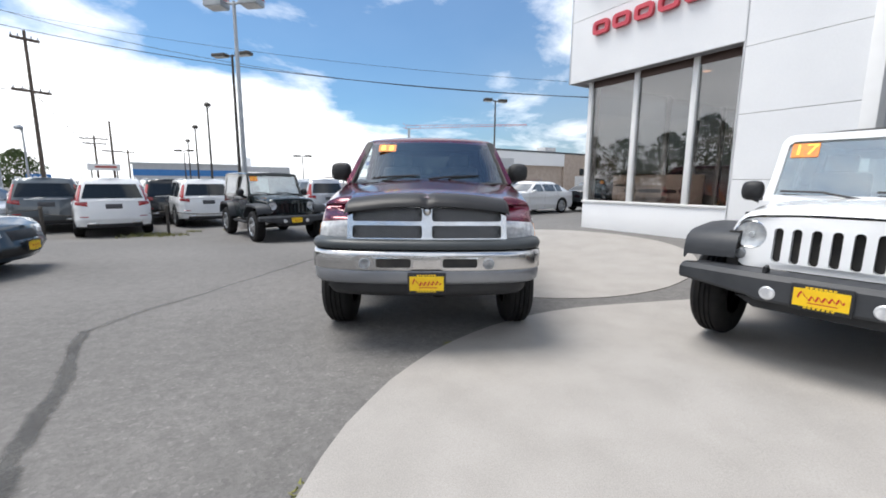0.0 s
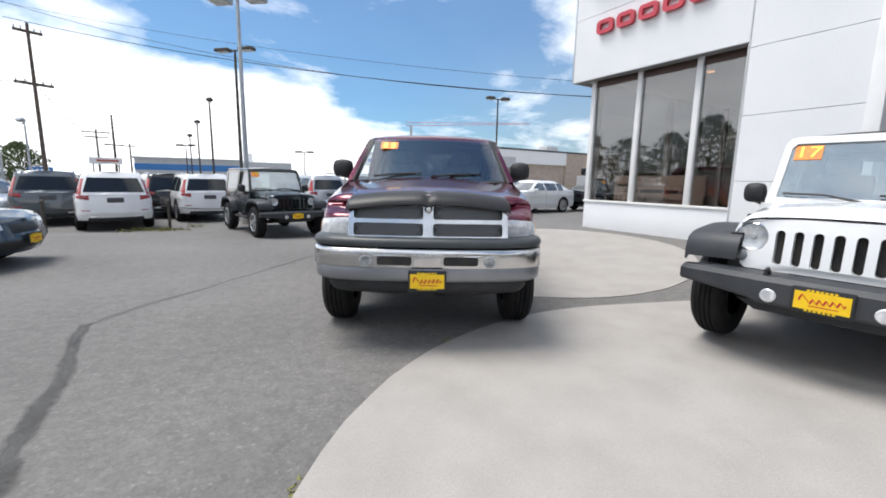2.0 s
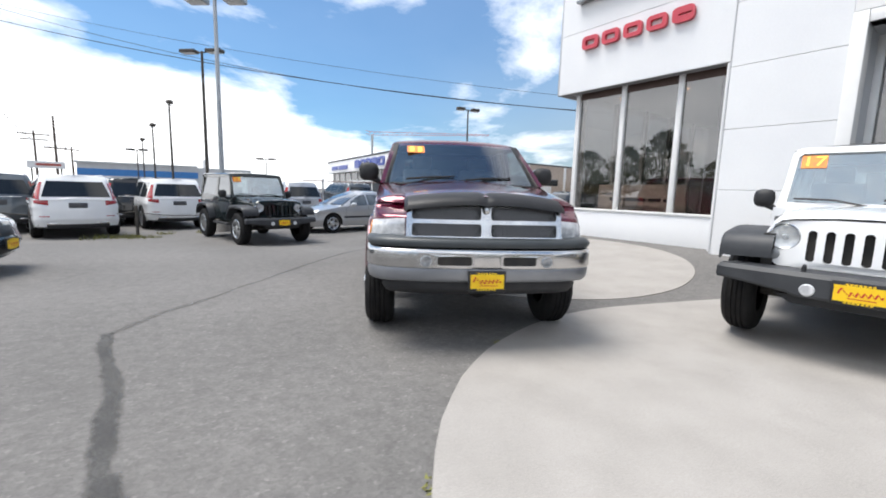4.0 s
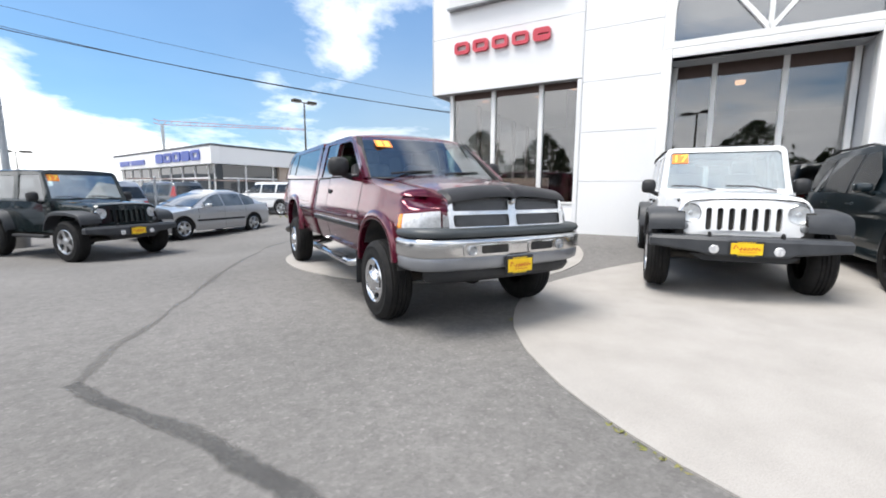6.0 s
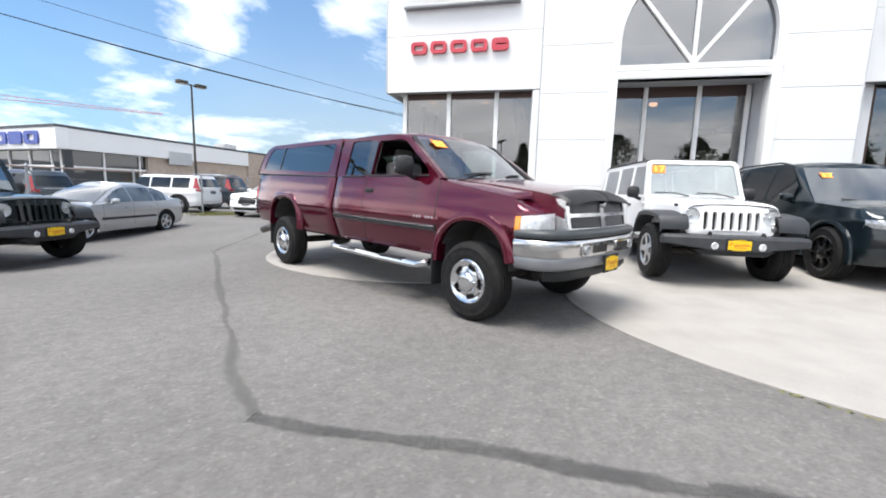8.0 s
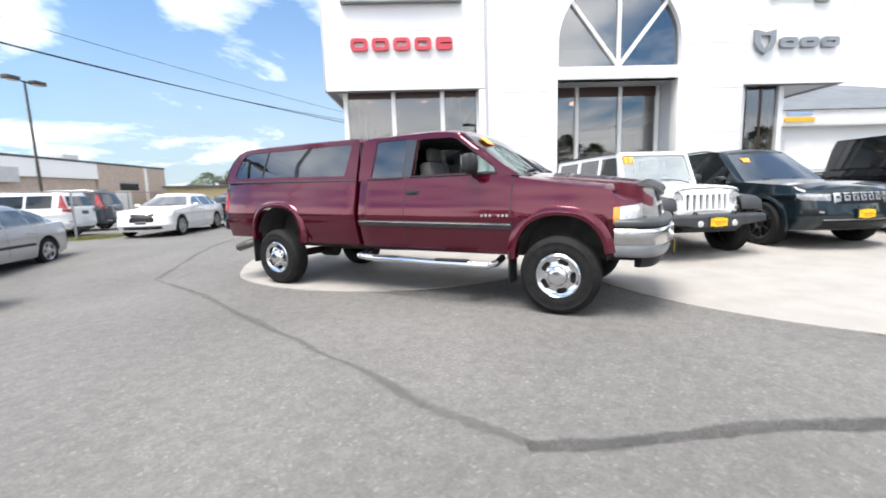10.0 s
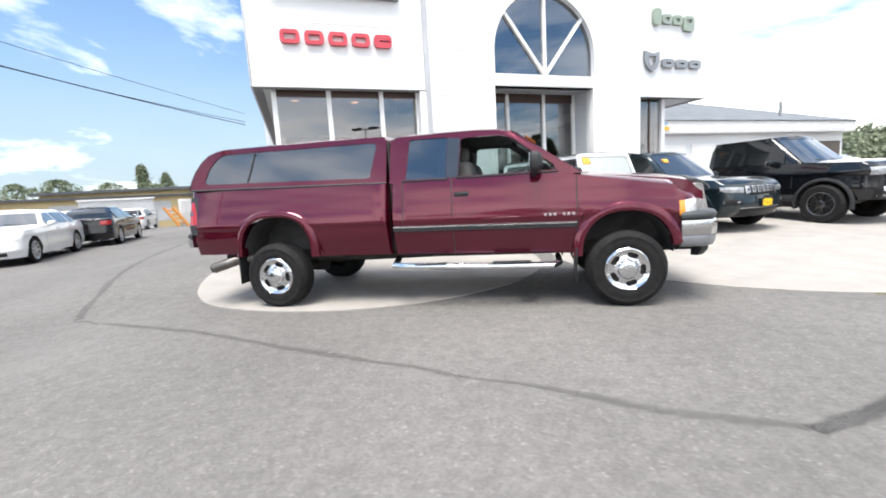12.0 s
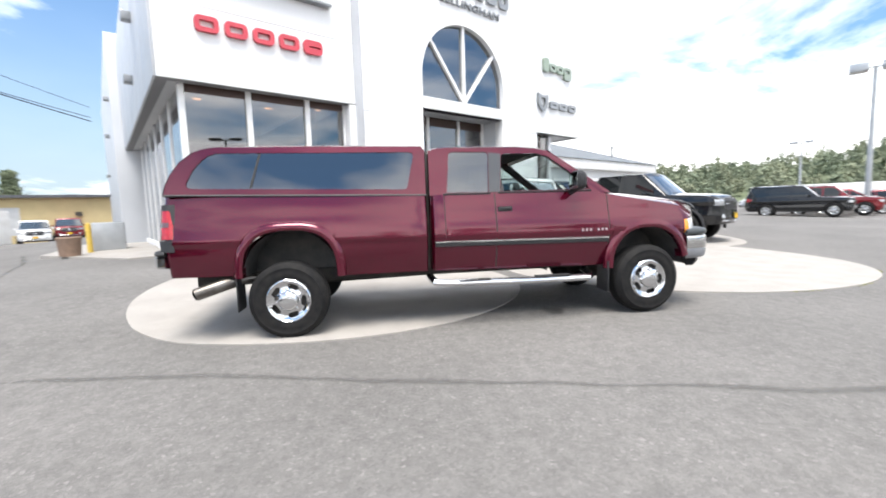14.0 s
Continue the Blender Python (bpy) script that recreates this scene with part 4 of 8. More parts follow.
def side_stations(y0, y1, arches, step=0.22, n=16):
    out = set()
    out |= {y0, y1}
    k = int((y1 - y0) / step)
    out |= {y0 + (y1 - y0) * i / k for i in range(k + 1)}
    out = {y for y in out if all(abs(y - a[0]) > a[2] + 0.03 for a in arches)}
    rows = sorted(out)
    for yc, zc, r in arches:
        rows += [yc - r * math.cos(math.pi * i / n) for i in range(1, n)] + [yc - r, yc - r, yc + r, yc + r]
    return sorted(rows)


def flare(parent, yc, zc, r, x, mat, a0=-12, a1=192, wide=0.05, out=0.03, name="wheel_flare", squash=1.0, square=2.0):
    """A raised lip round a wheel opening, on both sides of the vehicle."""
    for side in (1, -1):
        bm = bmesh.new()
        rows = []
        for i in range(25):
            a = radians(a0 + (a1 - a0) * i / 24)
            c, s = math.cos(a), math.sin(a)
            c, s = math.copysign(abs(c) ** (2 / square), c), math.copysign(abs(s) ** (2 / square), s)
            row = []
            for q, o in ((r - 0.004, -0.09), (r - 0.004, out * 0.8), (r + 0.008, out), (r + wide * 0.55, out * 0.85), (r + wide, out * 0.2), (r + wide + 0.004, -0.03)):
                row.append((side * (x + o), yc + q * c, zc + q * s * squash))
            rows.append(row)
        grid(bm, rows)
        part(name, bm, mat, parent, smooth=50)


def wheel_wells(parent, arches, x, inner=0.42, mat=None):
    for yc, zc, r in arches:
        for side in (1, -1):
            bm = bmesh.new()
            rows = []
            for i in range(19):
                a = math.pi * i / 18
                y, z = yc + (r + 0.005) * math.cos(a), zc + (r + 0.005) * math.sin(a)
                rows.append([(side * (x - 0.03), y, z), (side * (x - inner), y, z), (side * (x - inner), yc + 0.02 * math.cos(a), zc)])
            grid(bm, rows)
            part("wheel_liner", bm, mat or LINER, parent)


def strip_pane(ys, low, high, fn, side, off=0.004):
    """Glass over a strip of y, between two heights, laid on a side by fn(y, z)."""
    bm = bmesh.new()
    rows = []
    for y in ys:
        a, b = low(y), high(y)
        rows.append([(side * (fn(y, a + (b - a) * k / 5) + off), y, a + (b - a) * k / 5) for k in range(6)])
    grid(bm, rows)
    return bm


def mirror_pair(parent, x, y, z, mat, size=(0.2, 0.1, 0.17), arm=True):
    for side in (1, -1):
        bm = bmesh.new()
        lathe(bm, [(-0.5, 0.001), (-0.49, 0.42), (-0.3, 0.5), (0.1, 0.49), (0.35, 0.38), (0.48, 0.2), (0.5, 0.001)], 20, "y")
        for v in bm.verts:
            sq = max(abs(v.co.x), abs(v.co.z)) / max(1e-6, math.hypot(v.co.x, v.co.z))
            k = 1 + 0.45 * (1 / max(sq, 0.7) - 1)
            v.co = Vector((side * (x + size[0] / 2) + v.co.x * size[0] * k, y - v.co.y * size[1], z + v.co.z * size[2] * k))
        ob = part("mirror", bm, mat, parent)
        bm = bmesh.new()
        box(bm, side * (x + 0.02) - size[0] * 0.42 + side * size[0] * 0.4, side * (x + 0.02) + size[0] * 0.42 + side * size[0] * 0.4, y + size[1] * 0.5, y + size[1] * 0.53, z - size[2] * 0.4, z + size[2] * 0.4, 0.002)
        part("mirror_glass", bm, CHROME, ob)
        if arm:
            bm = bmesh.new()
            tube(bm, [(side * (x - 0.09), y + 0.03, z - size[2] * 0.62), (side * (x - 0.01), y + 0.02, z - size[2] * 0.55), (side * (x + size[0] * 0.4), y, z - size[2] * 0.35)], 0.03)
            part("mirror_arm", bm, mat, parent)


def dealer_plate(parent, y, z, w=0.29, h=0.15, x=0.0, name="plate"):
    """A yellow dealer plate in a black holder; its script is one plain red wave, its small lines are bars."""
    bm = bmesh.new()
    box(bm, x - w / 2 - 0.012, x + w / 2 + 0.012, y - 0.008, y + 0.012, z - h / 2 - 0.012, z + h / 2 + 0.012, 0.004)
    base = part(name, bm, BLACK_PLASTIC, parent, "yellow dealer plate in a black holder")
    bm = bmesh.new()
    box(bm, x - w / 2 + 0.004, x + w / 2 - 0.004, y - 0.012, y - 0.008, z - h / 2 + 0.016, z + h / 2 - 0.016)
    part("plate_face", bm, PLATE_Y, base)
    bm = bmesh.new()
    n = 40
    rows = []
    for i in range(n + 1):
        u = i / n
        tall = 0.34 if u < 0.16 else 0.13
        v = tall * math.sin(u * 2 * math.pi * (3 if u < 0.16 else 7)) + 0.1 * (u - 0.5)
        rows.append([(x + w * (-0.4 + 0.8 * u) + dx, y - 0.0135, z + h * 0.8 * v + dz) for dx, dz in ((-0.004, 0.004), (0.004, -0.004))])
    grid(bm, rows)
    grid(bm, [[(x + w * u, y - 0.0135, z + h * q) for q in (-0.24, -0.2)] for u in (-0.22, 0.3)])
    part("script", bm, PLATE_RED, base, smooth=0)
    for z0 in (h / 2 - 0.008, -h / 2 + 0.008):
        bm = bmesh.new()
        for k in range(7):
            box(bm, x + w * (-0.28 + 0.08 * k), x + w * (-0.225 + 0.08 * k), y - 0.0095, y - 0.007, z + z0 - 0.006, z + z0 + 0.006)
        part("writing_bar", bm, PLATE_Y, base)
    return base


def year_sticker(parent, centre, up, right, text, size=0.15):
    """An orange windscreen sticker with yellow figures."""
    r, u = Vector(right).normalized(), Vector(up).normalized()
    n = r.cross(u)
    c = Vector(centre)
    m = Matrix(((r.x, u.x, n.x, c.x), (r.y, u.y, n.y, c.y), (r.z, u.z, n.z, c.z), (0, 0, 0, 1)))
    bm = bmesh.new()
    box(bm, -size * 0.72, size * 0.72, -size / 2, size / 2, 0, 0.002)
    ob = part("year_sticker", bm, STICKER, parent, m=m)
    letters(text, size * 0.78, STICKER_Y, Matrix.Translation((0, 0, 0.004)), ob, "figure", 0.0005, size * 1.1)
    return ob


def place(x, y, heading, z=None):
    """Vehicles point to -y; heading turns them to the left, in degrees."""
    return pose(x, y, ground_z(x, y) if z is None else z, 0, 0, heading)


def road_car(name, m, label, category, colour, s, group=""):
    """A car, wagon or pickup from its dimensions in metres; y = 0 at the front axle, the nose points to -y."""
    car = empty(name, m, label, category, group)
    wb, fo, ro, hw = s["wb"], s["fo"], s["ro"], s["w"] / 2
    r = s["tyre"]
    ar = r + s.get("gap", 0.05)
    arches = [(0, r, ar), (wb, r, ar)]
    sill, belt, roof = s["sill"], s["belt"], s["roof"]
    hood = lerp_table(s["hood"])                              # upper edge of the lower body along y
    front, tail = -fo, wb + ro

    def W(y, z):
        k = (z - sill) / (belt - sill)
        side = 1 - 0.06 * max(0, 0.28 - k) / 0.28 - 0.05 * (max(0, k - 0.66) / 0.34) ** 1.4
        side -= 0.018 * smooth01((0.7 - k) / 0.06) * smooth01((k - 0.1) / 0.4)
        plan = 1 - 0.07 * smooth01((front + 0.9 - y) / 0.9) - 0.06 * smooth01((y - tail + 0.8) / 0.8)
        return hw * side * plan

    nose = lerp_table(s["nose"])
    back = lerp_table(s["back"])
    ys, ye = front + 0.42, tail - 0.38
    low = arch_low(lambda y: sill + (s.get("low_front", 0.0) if y < -ar else 0) + (s.get("low_rear", 0.05) if y > wb + ar else 0), arches)
    body = shell(W, lambda z: front + nose(z), lambda z: tail - back(z), ys, ye, 0.28, 0.10, 0.08, low, hood,
                 side_stations(ys, ye, arches), nv=22, nf=6, nc=8, crown=lambda y: 0.05, deck=(front, tail))
    part("body", body, colour, car, smooth=60)
    wheel_wells(car, arches, hw, 0.4)
    bm = bmesh.new()
    box(bm, -hw + 0.3, hw - 0.3, front + 0.3, tail - 0.25, sill + 0.02, sill + 0.14)
    rod(bm, (-hw + 0.2, 0, r), (hw - 0.2, 0, r), 0.05)
    rod(bm, (-hw + 0.2, wb, r), (hw - 0.2, wb, r), 0.05)
    part("underbody", bm, UNDER, car)
    # glasshouse
    gf, gr = lerp_table(s["screen"]), lerp_table(s["rear"])    # z -> y of windscreen and rear window
    wr = s.get("roof_w", hw - 0.2)

    def GW(y, z):
        k = (z - belt) / (roof - belt)
        return (hw * 0.94) + (wr - hw * 0.94) * max(0, k) ** 1.15 - 0.05 * smooth01((y - wb) / 1.2)

    gs, ge = gf(belt) + 0.75 if s.get("long_screen") else gf(roof) + 0.12, gr(roof) - 0.15
    ge = max(ge, gs + 0.5)
    roof_line = lerp_table(s.get("roofline", [(gs, roof), (ge, roof)]))
    house = shell(GW, gf, gr, gs, ge, 0.16, 0.07, 0.06, lambda y, t=0: belt - 0.03, lambda y: roof_line(y),
                  [gs + (ge - gs) * i / 10 for i in range(11)], nv=8, nc=7, crown=lambda y: 0.045, deck=(-99, 99))
    part("cabin", house, colour, car, smooth=60)
    zb0, zt0 = belt + 0.02, roof - 0.07
    bm = bmesh.new()
    rows = []
    for k in range(7):
        z = zb0 + (zt0 - zb0) * k / 6
        w = GW(gs, z) - 0.085
        rows.append([(w * t, gf(z) + 0.07 * (abs(t) * w / (GW(gs, z) - 0.16)) ** 2 - 0.006, z) for t in (-1, -0.75, -0.5, -0.25, 0, 0.25, 0.5, 0.75, 1)])
    grid(bm, rows)
    part("windscreen", bm, CAR_GLASS, car, "sky-reflecting windscreen")
    bm = bmesh.new()
    rows = []
    rz0, rz1 = s.get("rear_glass", (belt + 0.05, roof - 0.09))
    for k in range(6):
        z = rz0 + (rz1 - rz0) * k / 5
        w = GW(ge, z) - 0.15
        rows.append([(w * t, gr(z) - 0.06 * t * t + 0.006, z) for t in (-1, -0.5, 0, 0.5, 1)])
    grid(bm, rows)
    part("rear_window", bm, SIDE_GLASS, car)
    for y0, y1 in s["windows"]:
        def top(y, zt=roof - 0.09):
            # the pane stays behind the raked screen and in front of the raked tail
            z = zt
            while z > zb0 + 0.02 and (gf(z) + 0.17 > y or gr(z) - 0.15 < y):
                z -= 0.02
            return z
        n = 8
        for side in (1, -1):
            pane = strip_pane([y0 + (y1 - y0) * i / n for i in range(n + 1)], lambda y: belt + 0.015, top, GW, side, 0.005)
            part("side_window", pane, s.get("side_glass", SIDE_GLASS), car)
    # wheels
    for y in (0, wb):
        for side in (1, -1):
            wheel(car, side * (hw - s.get("inset", 0.12)), y, r, r, s.get("tyre_w", 0.22), s["rim"], s.get("style", "five"), s.get("rim_mat", SILVER))
    # lower skirts and bumpers
    if s.get("clad"):
        flare(car, 0, r, ar, hw - 0.012, s["clad"], wide=0.06, out=0.02)
        flare(car, wb, r, ar, hw - 0.012, s["clad"], wide=0.06, out=0.02)
        for side in (1, -1):
            bm = bmesh.new()
            box(bm, side * (hw - 0.05) - 0.03, side * (hw - 0.05) + 0.03, ar + 0.02, wb - ar - 0.02, sill - 0.02, sill + 0.12, 0.015)
            part("side_skirt", bm, s["clad"], car)
    # lamps on the nose and tail follow the skin
    def on_skin(x, z, rear, off):
        w = W(ys if not rear else ye, z) - 0.28
        t = min(1.0, abs(x) / w)
        if abs(x) <= w:
            y = front + nose(z) + 0.10 * t * t if not rear else tail - back(z) - 0.08 * t * t
        else:
            a = math.asin(min(1, (abs(x) - w) / 0.28))
            y0 = front + nose(z) + 0.10 if not rear else tail - back(z) - 0.08
            y = ys - (ys - y0) * math.cos(a) if not rear else ye + (y0 - ye) * math.cos(a)
        return (x, y + (off if rear else -off), z)

    def skin_patch(x0, x1, z0, z1, rear, off=0.012, nx=9, nz=5, mirror=True, z0b=None, z1b=None):
        bm = bmesh.new()
        for side in ((1, -1) if mirror else (1,)):
            rows = []
            for k in range(nz):
                row = []
                for i in range(nx):
                    u = i / (nx - 1)
                    a = z0 + ((z0b if z0b is not None else z0) - z0) * u
                    b = z1 + ((z1b if z1b is not None else z1) - z1) * u
                    edge = 0.0 if (k in (0, nz - 1) or i in (0, nx - 1)) else off
                    row.append(on_skin(side * (x0 + (x1 - x0) * u), a + (b - a) * k / (nz - 1), rear, edge + 0.002))
                rows.append(row)
            grid(bm, rows)
        return bm

    if s.get("pillar_lamps"):                                  # tall lamps on the rear corners of the cabin
        z0, z1 = s["pillar_lamps"]
        for side in (1, -1):
            bm = bmesh.new()
            rows = []
            for k in range(9):
                z = z0 + (z1 - z0) * k / 8
                w = GW(ge, z)
                row = []
                for i in range(5):
                    a = radians(14 + (68 - 38 * (k / 8) ** 0.7) * i / 4 + 18 * k / 8)
                    row.append((side * (w - 0.16 + 0.166 * math.sin(a)), ge + (gr(z) - 0.06 - ge + 0.006) * math.cos(a), z))
                rows.append(row)
            grid(bm, rows)
            part("tail_light", bm, RED_LENS, car)
    for nm, mat, x0, x1, z0, z1, rear, mirrored, *more in s["patches"]:
        z0b, z1b = (more + [None, None])[:2]
        for sd in ((1, -1) if mirrored else (1,)):
            bm = skin_patch(sd * x0, sd * x1, z0, z1, rear, mirror=False, z0b=z0b, z1b=z1b)
            part(nm, bm, mat, car)
    for side in (1, -1):
        for y in s.get("handles", ()):
            bm = bmesh.new()
            z = belt - 0.13
            box(bm, side * (W(y, z)) - 0.018, side * (W(y, z)) + 0.022, y - 0.1, y + 0.1, z - 0.018, z + 0.018, 0.008)
            part("door_handle", bm, s.get("handle_mat", colour), car)
        for y in s.get("shuts", ()):
            bm = bmesh.new()
            rows = [[(side * (W(y, z) + 0.0015), y - 0.005, z), (side * (W(y, z) + 0.0015), y + 0.005, z)] for z in (sill + 0.1 + (belt - sill - 0.12) * k / 8 for k in range(9))]
            grid(bm, rows)
            part("door_gap", bm, UNDER, car)
    if s.get("moulding"):                                      # a dark rubbing strip along each side
        y0, y1, z = s["moulding"]
        for side in (1, -1):
            bm = bmesh.new()
            n = 12
            rows = []
            for k in range(n + 1):
                y = y0 + (y1 - y0) * k / n
                rows.append([(side * (W(y, z + dz) + out), y, z + dz) for dz, out in ((-0.03, 0.0), (-0.024, 0.014), (0.024, 0.014), (0.03, 0.0))])
            grid(bm, rows)
            part("side_moulding", bm, BLACK_PLASTIC, car)
    mirror_pair(car, hw - 0.02, s["mirror"][0], s["mirror"][1], s.get("mirror_mat", colour), (0.19, 0.12, 0.13))
    if s.get("rails"):
        for side in (1, -1):
            bm = bmesh.new()
            tube(bm, [(side * (wr - 0.06), gs + 0.2 + (ge - gs - 0.2) * k / 6, roof + (0.05 if 0 < k < 6 else 0.0)) for k in range(7)], 0.018, 6)
            part("roof_rail", bm, s["rails"], car)
    if s.get("plate"):
        dealer_plate(car, on_skin(0, s["plate"], False, 0.02)[1] - 0.005, s["plate"])
    if s.get("sticker"):
        z = roof - 0.2
        y = gf(z)
        year_sticker(car, (-(GW(gs, z) - 0.36), y - 0.012 + 0.07 * ((GW(gs, z) - 0.36) / (GW(gs, z) - 0.16)) ** 2, z), (0, gf(roof) - gf(belt), roof - belt), (1, 0.0, 0), s["sticker"], 0.13)
    if s.get("wipers"):
        for x in (-0.25, 0.35):
            bm = bmesh.new()
            tube(bm, [(x + 0.3, gf(belt) - 0.01, belt + 0.03), (x - 0.25, gf(belt + 0.06) - 0.02, belt + 0.07)], 0.01, 5)
            part("wiper", bm, BLACK_PLASTIC, car)
    return car

# ---------------------------------------------------------------- the burgundy pickup, nose to -y, front axle at y = 0
BURGUNDY = paint("burgundy_paint", (0.108, 0.0048, 0.021), 0.55, 0.2)
BURGUNDY.node_tree.nodes["Principled BSDF"].inputs["Coat IOR"].default_value = 1.52
BURGUNDY.node_tree.nodes["Principled BSDF"].inputs["Coat Roughness"].default_value = 0.09
GRILLE_CHROME = material("satin_chrome", (0.66, 0.66, 0.66), 0.17, 1.0, second=(0.57, 0.57, 0.57), scale=6, rough_var=0.1)
SHIELD = material("hood_shield", (0.016, 0.016, 0.017), 0.42, second=(0.024, 0.024, 0.026), scale=5, spec=0.3, bump=0.05, bump_scale=300)
MESH_STEEL = material("mesh_steel", (0.13, 0.13, 0.135), 0.4, 0.6)
PAD = material("bumper_pad", (0.035, 0.042, 0.046), 0.45, second=(0.05, 0.056, 0.06), scale=5)
DARK_RED = material("deep_red_lens", (0.42, 0.01, 0.02), 0.2, second=(0.3, 0.008, 0.014), scale=30, coat=0.6)
CLEAR_LENS = material("clear_lens", (0.13, 0.07, 0.08), 0.2, second=(0.09, 0.05, 0.055), scale=40, coat=0.6)
BADGE = material("badge_silver", (0.42, 0.4, 0.41), 0.35, 0.6, second=(0.36, 0.34, 0.35), scale=20)
STEEL = material("dull_steel", (0.2, 0.19, 0.18), 0.4, 0.9, second=(0.12, 0.11, 0.1), scale=9)
# lower half of the chrome bumper: its duller reflection set as a grey colour
BUMPER_REFLECTION = material("bumper_reflection_grey", (0.3, 0.31, 0.33), 0.35, 0.6, second=(0.25, 0.26, 0.28), scale=4)
PILLAR_GREY = material("gloss_grey_trim", (0.022, 0.025, 0.03), 0.2, second=(0.016, 0.018, 0.022), scale=6, spec=0.6, coat=1.0)
GREY_TRIM = material("interior_grey", (0.1, 0.097, 0.095), 0.85, second=(0.055, 0.053, 0.053), scale=5)


def sweep(path, profile, close=True, mirror=True):
    """A moulding: profile points (out, z) carried along a plan path of (x, y), mirrored about x = 0."""
    pts = [Vector(p) for p in path]
    if mirror:
        pts = [Vector((-p.x, p.y)) for p in pts[:0:-1]] + pts
    rows = []
    for i, p in enumerate(pts):
        way = (pts[min(i + 1, len(pts) - 1)] - pts[max(i - 1, 0)]).normalized()
        nrm = Vector((way.y, -way.x))
        rows.append([(p.x + nrm.x * o, p.y + nrm.y * o, z) for o, z in (profile + profile[:1] if close else profile)])
    bm = bmesh.new()
    vs = grid(bm, rows)
    if close:
        for row in (vs[0], vs[-1]):
            bm.faces.new(row[:-1])
    bmesh.ops.remove_doubles(bm, verts=bm.verts[:], dist=1e-5)
    return bm


def burgundy_pickup():
    truck = empty("pickup_truck", pose(0, 0, 0), "burgundy extended cab pickup with a matching bed cap and chrome wheels", "pickup")
    AF, AR = (0.0, 0.55, 0.435), (3.89, 0.64, 0.455)

    def W(y, z):
        e = z - 0.012 * (y - 1.5)
        k = 0.977 - 0.075 * (max(0, 0.9 - z) / 0.3) ** 1.3 - 0.064 * (max(0, z - 1.03 + 0.05 * smooth01((0.6 - y) / 0.5)) / 0.3) ** 1.2
        k -= 0.003 * math.exp(-((e - 1.2) / 0.06) ** 2)
        k += 0.007 * math.exp(-((e - 0.96) / 0.03) ** 2) - 0.012 * smooth01((0.945 - e) / 0.025)
        k -= 0.05 * smooth01((0.15 - y) / 0.85)
        k -= 0.03 * smooth01((y - 4.55) / 0.5)
        return k

    def sill(y):
        return 0.56 + 0.016 * y if y < 2.6 else 0.605 if y < 4 else 0.66

    # nose and cab
    fender = lerp_table([(-0.9, 1.09), (-0.82, 1.115), (-0.72, 1.148), (-0.6, 1.178), (-0.4, 1.218), (0.0, 1.285), (0.3, 1.335), (0.48, 1.37), (0.6, 1.395), (2.6, 1.405)])
    nose = lerp_table([(0.5, -0.78), (0.9, -0.82), (1.08, -0.815), (1.1, -0.8), (1.115, -0.77), (1.135, -0.71), (1.17, -0.62), (1.22, -0.5)])
    low = arch_low(lambda y: 0.72 if y < -0.4 else sill(y), [AF], 2.25)
    bm = shell(W, nose, lambda z: 2.465, -0.47, 2.42, 0.2, 0.13, 0.0, low, fender, side_stations(-0.47, 2.42, [AF], 0.16), nv=30, nf=6, nc=6, crown=lambda y: 0.0, deck=(-0.9, 0.5))
    part("cab_body", bm, BURGUNDY, truck, smooth=40)
    # fender tops and hood
    for side in (1, -1):
        bm = bmesh.new()
        rows = []
        for i in range(21):
            y = -0.76 + 1.28 * i / 20
            z = fender(y) + 0.002
            w = W(y, z)
            if y < -0.47:
                we, front = W(-0.47, z) - 0.2, nose(z)
                span = -0.47 - (front + 0.13)
                w = we + 0.2 * math.sqrt(max(0, 1 - ((-0.47 - y) / span) ** 2)) if y > front + 0.13 else we * math.sqrt(max(0.0, (y - front) / 0.13))
            w = max(w, 0.64)
            hz = hood_z(y, 0.66)
            rows.append([(side * (w + (0.62 - w) * t), y, z + (hz - 0.014 - z) * (t ** 1.1) + 0.02 * math.sin(math.pi * t ** 0.8) * min(1, (w - 0.62) / 0.2)) for t in (0, 0.12, 0.3, 0.5, 0.7, 0.85, 1.0)])
        grid(bm, rows)
        part("fender", bm, BURGUNDY, truck, smooth=60)
    bm = bmesh.new()
    rows = []
    for i in range(19):
        y = -0.82 + 1.30 * i / 18
        rows.append([(0.67 * t * (1 - 0.06 * smooth01((-0.3 - y) / 0.5)), y + 0.02 * (abs(t) ** 2) * smooth01((-0.5 - y) / 0.3), hood_z(y, 0.67 * t)) for t in (-1.02, -1, -0.9, -0.75, -0.55, -0.3, -0.1, 0, 0.1, 0.3, 0.55, 0.75, 0.9, 1, 1.02)])
    for row in rows:
        for k in (0, -1):
            x, y, z = row[k]
            row[k] = (x, y, z - 0.17)
    grid(bm, rows)
    part("hood", bm, BURGUNDY, truck, smooth=50)
    bm = bmesh.new()                                            # dark shield on the hood's front edge
    rows = []
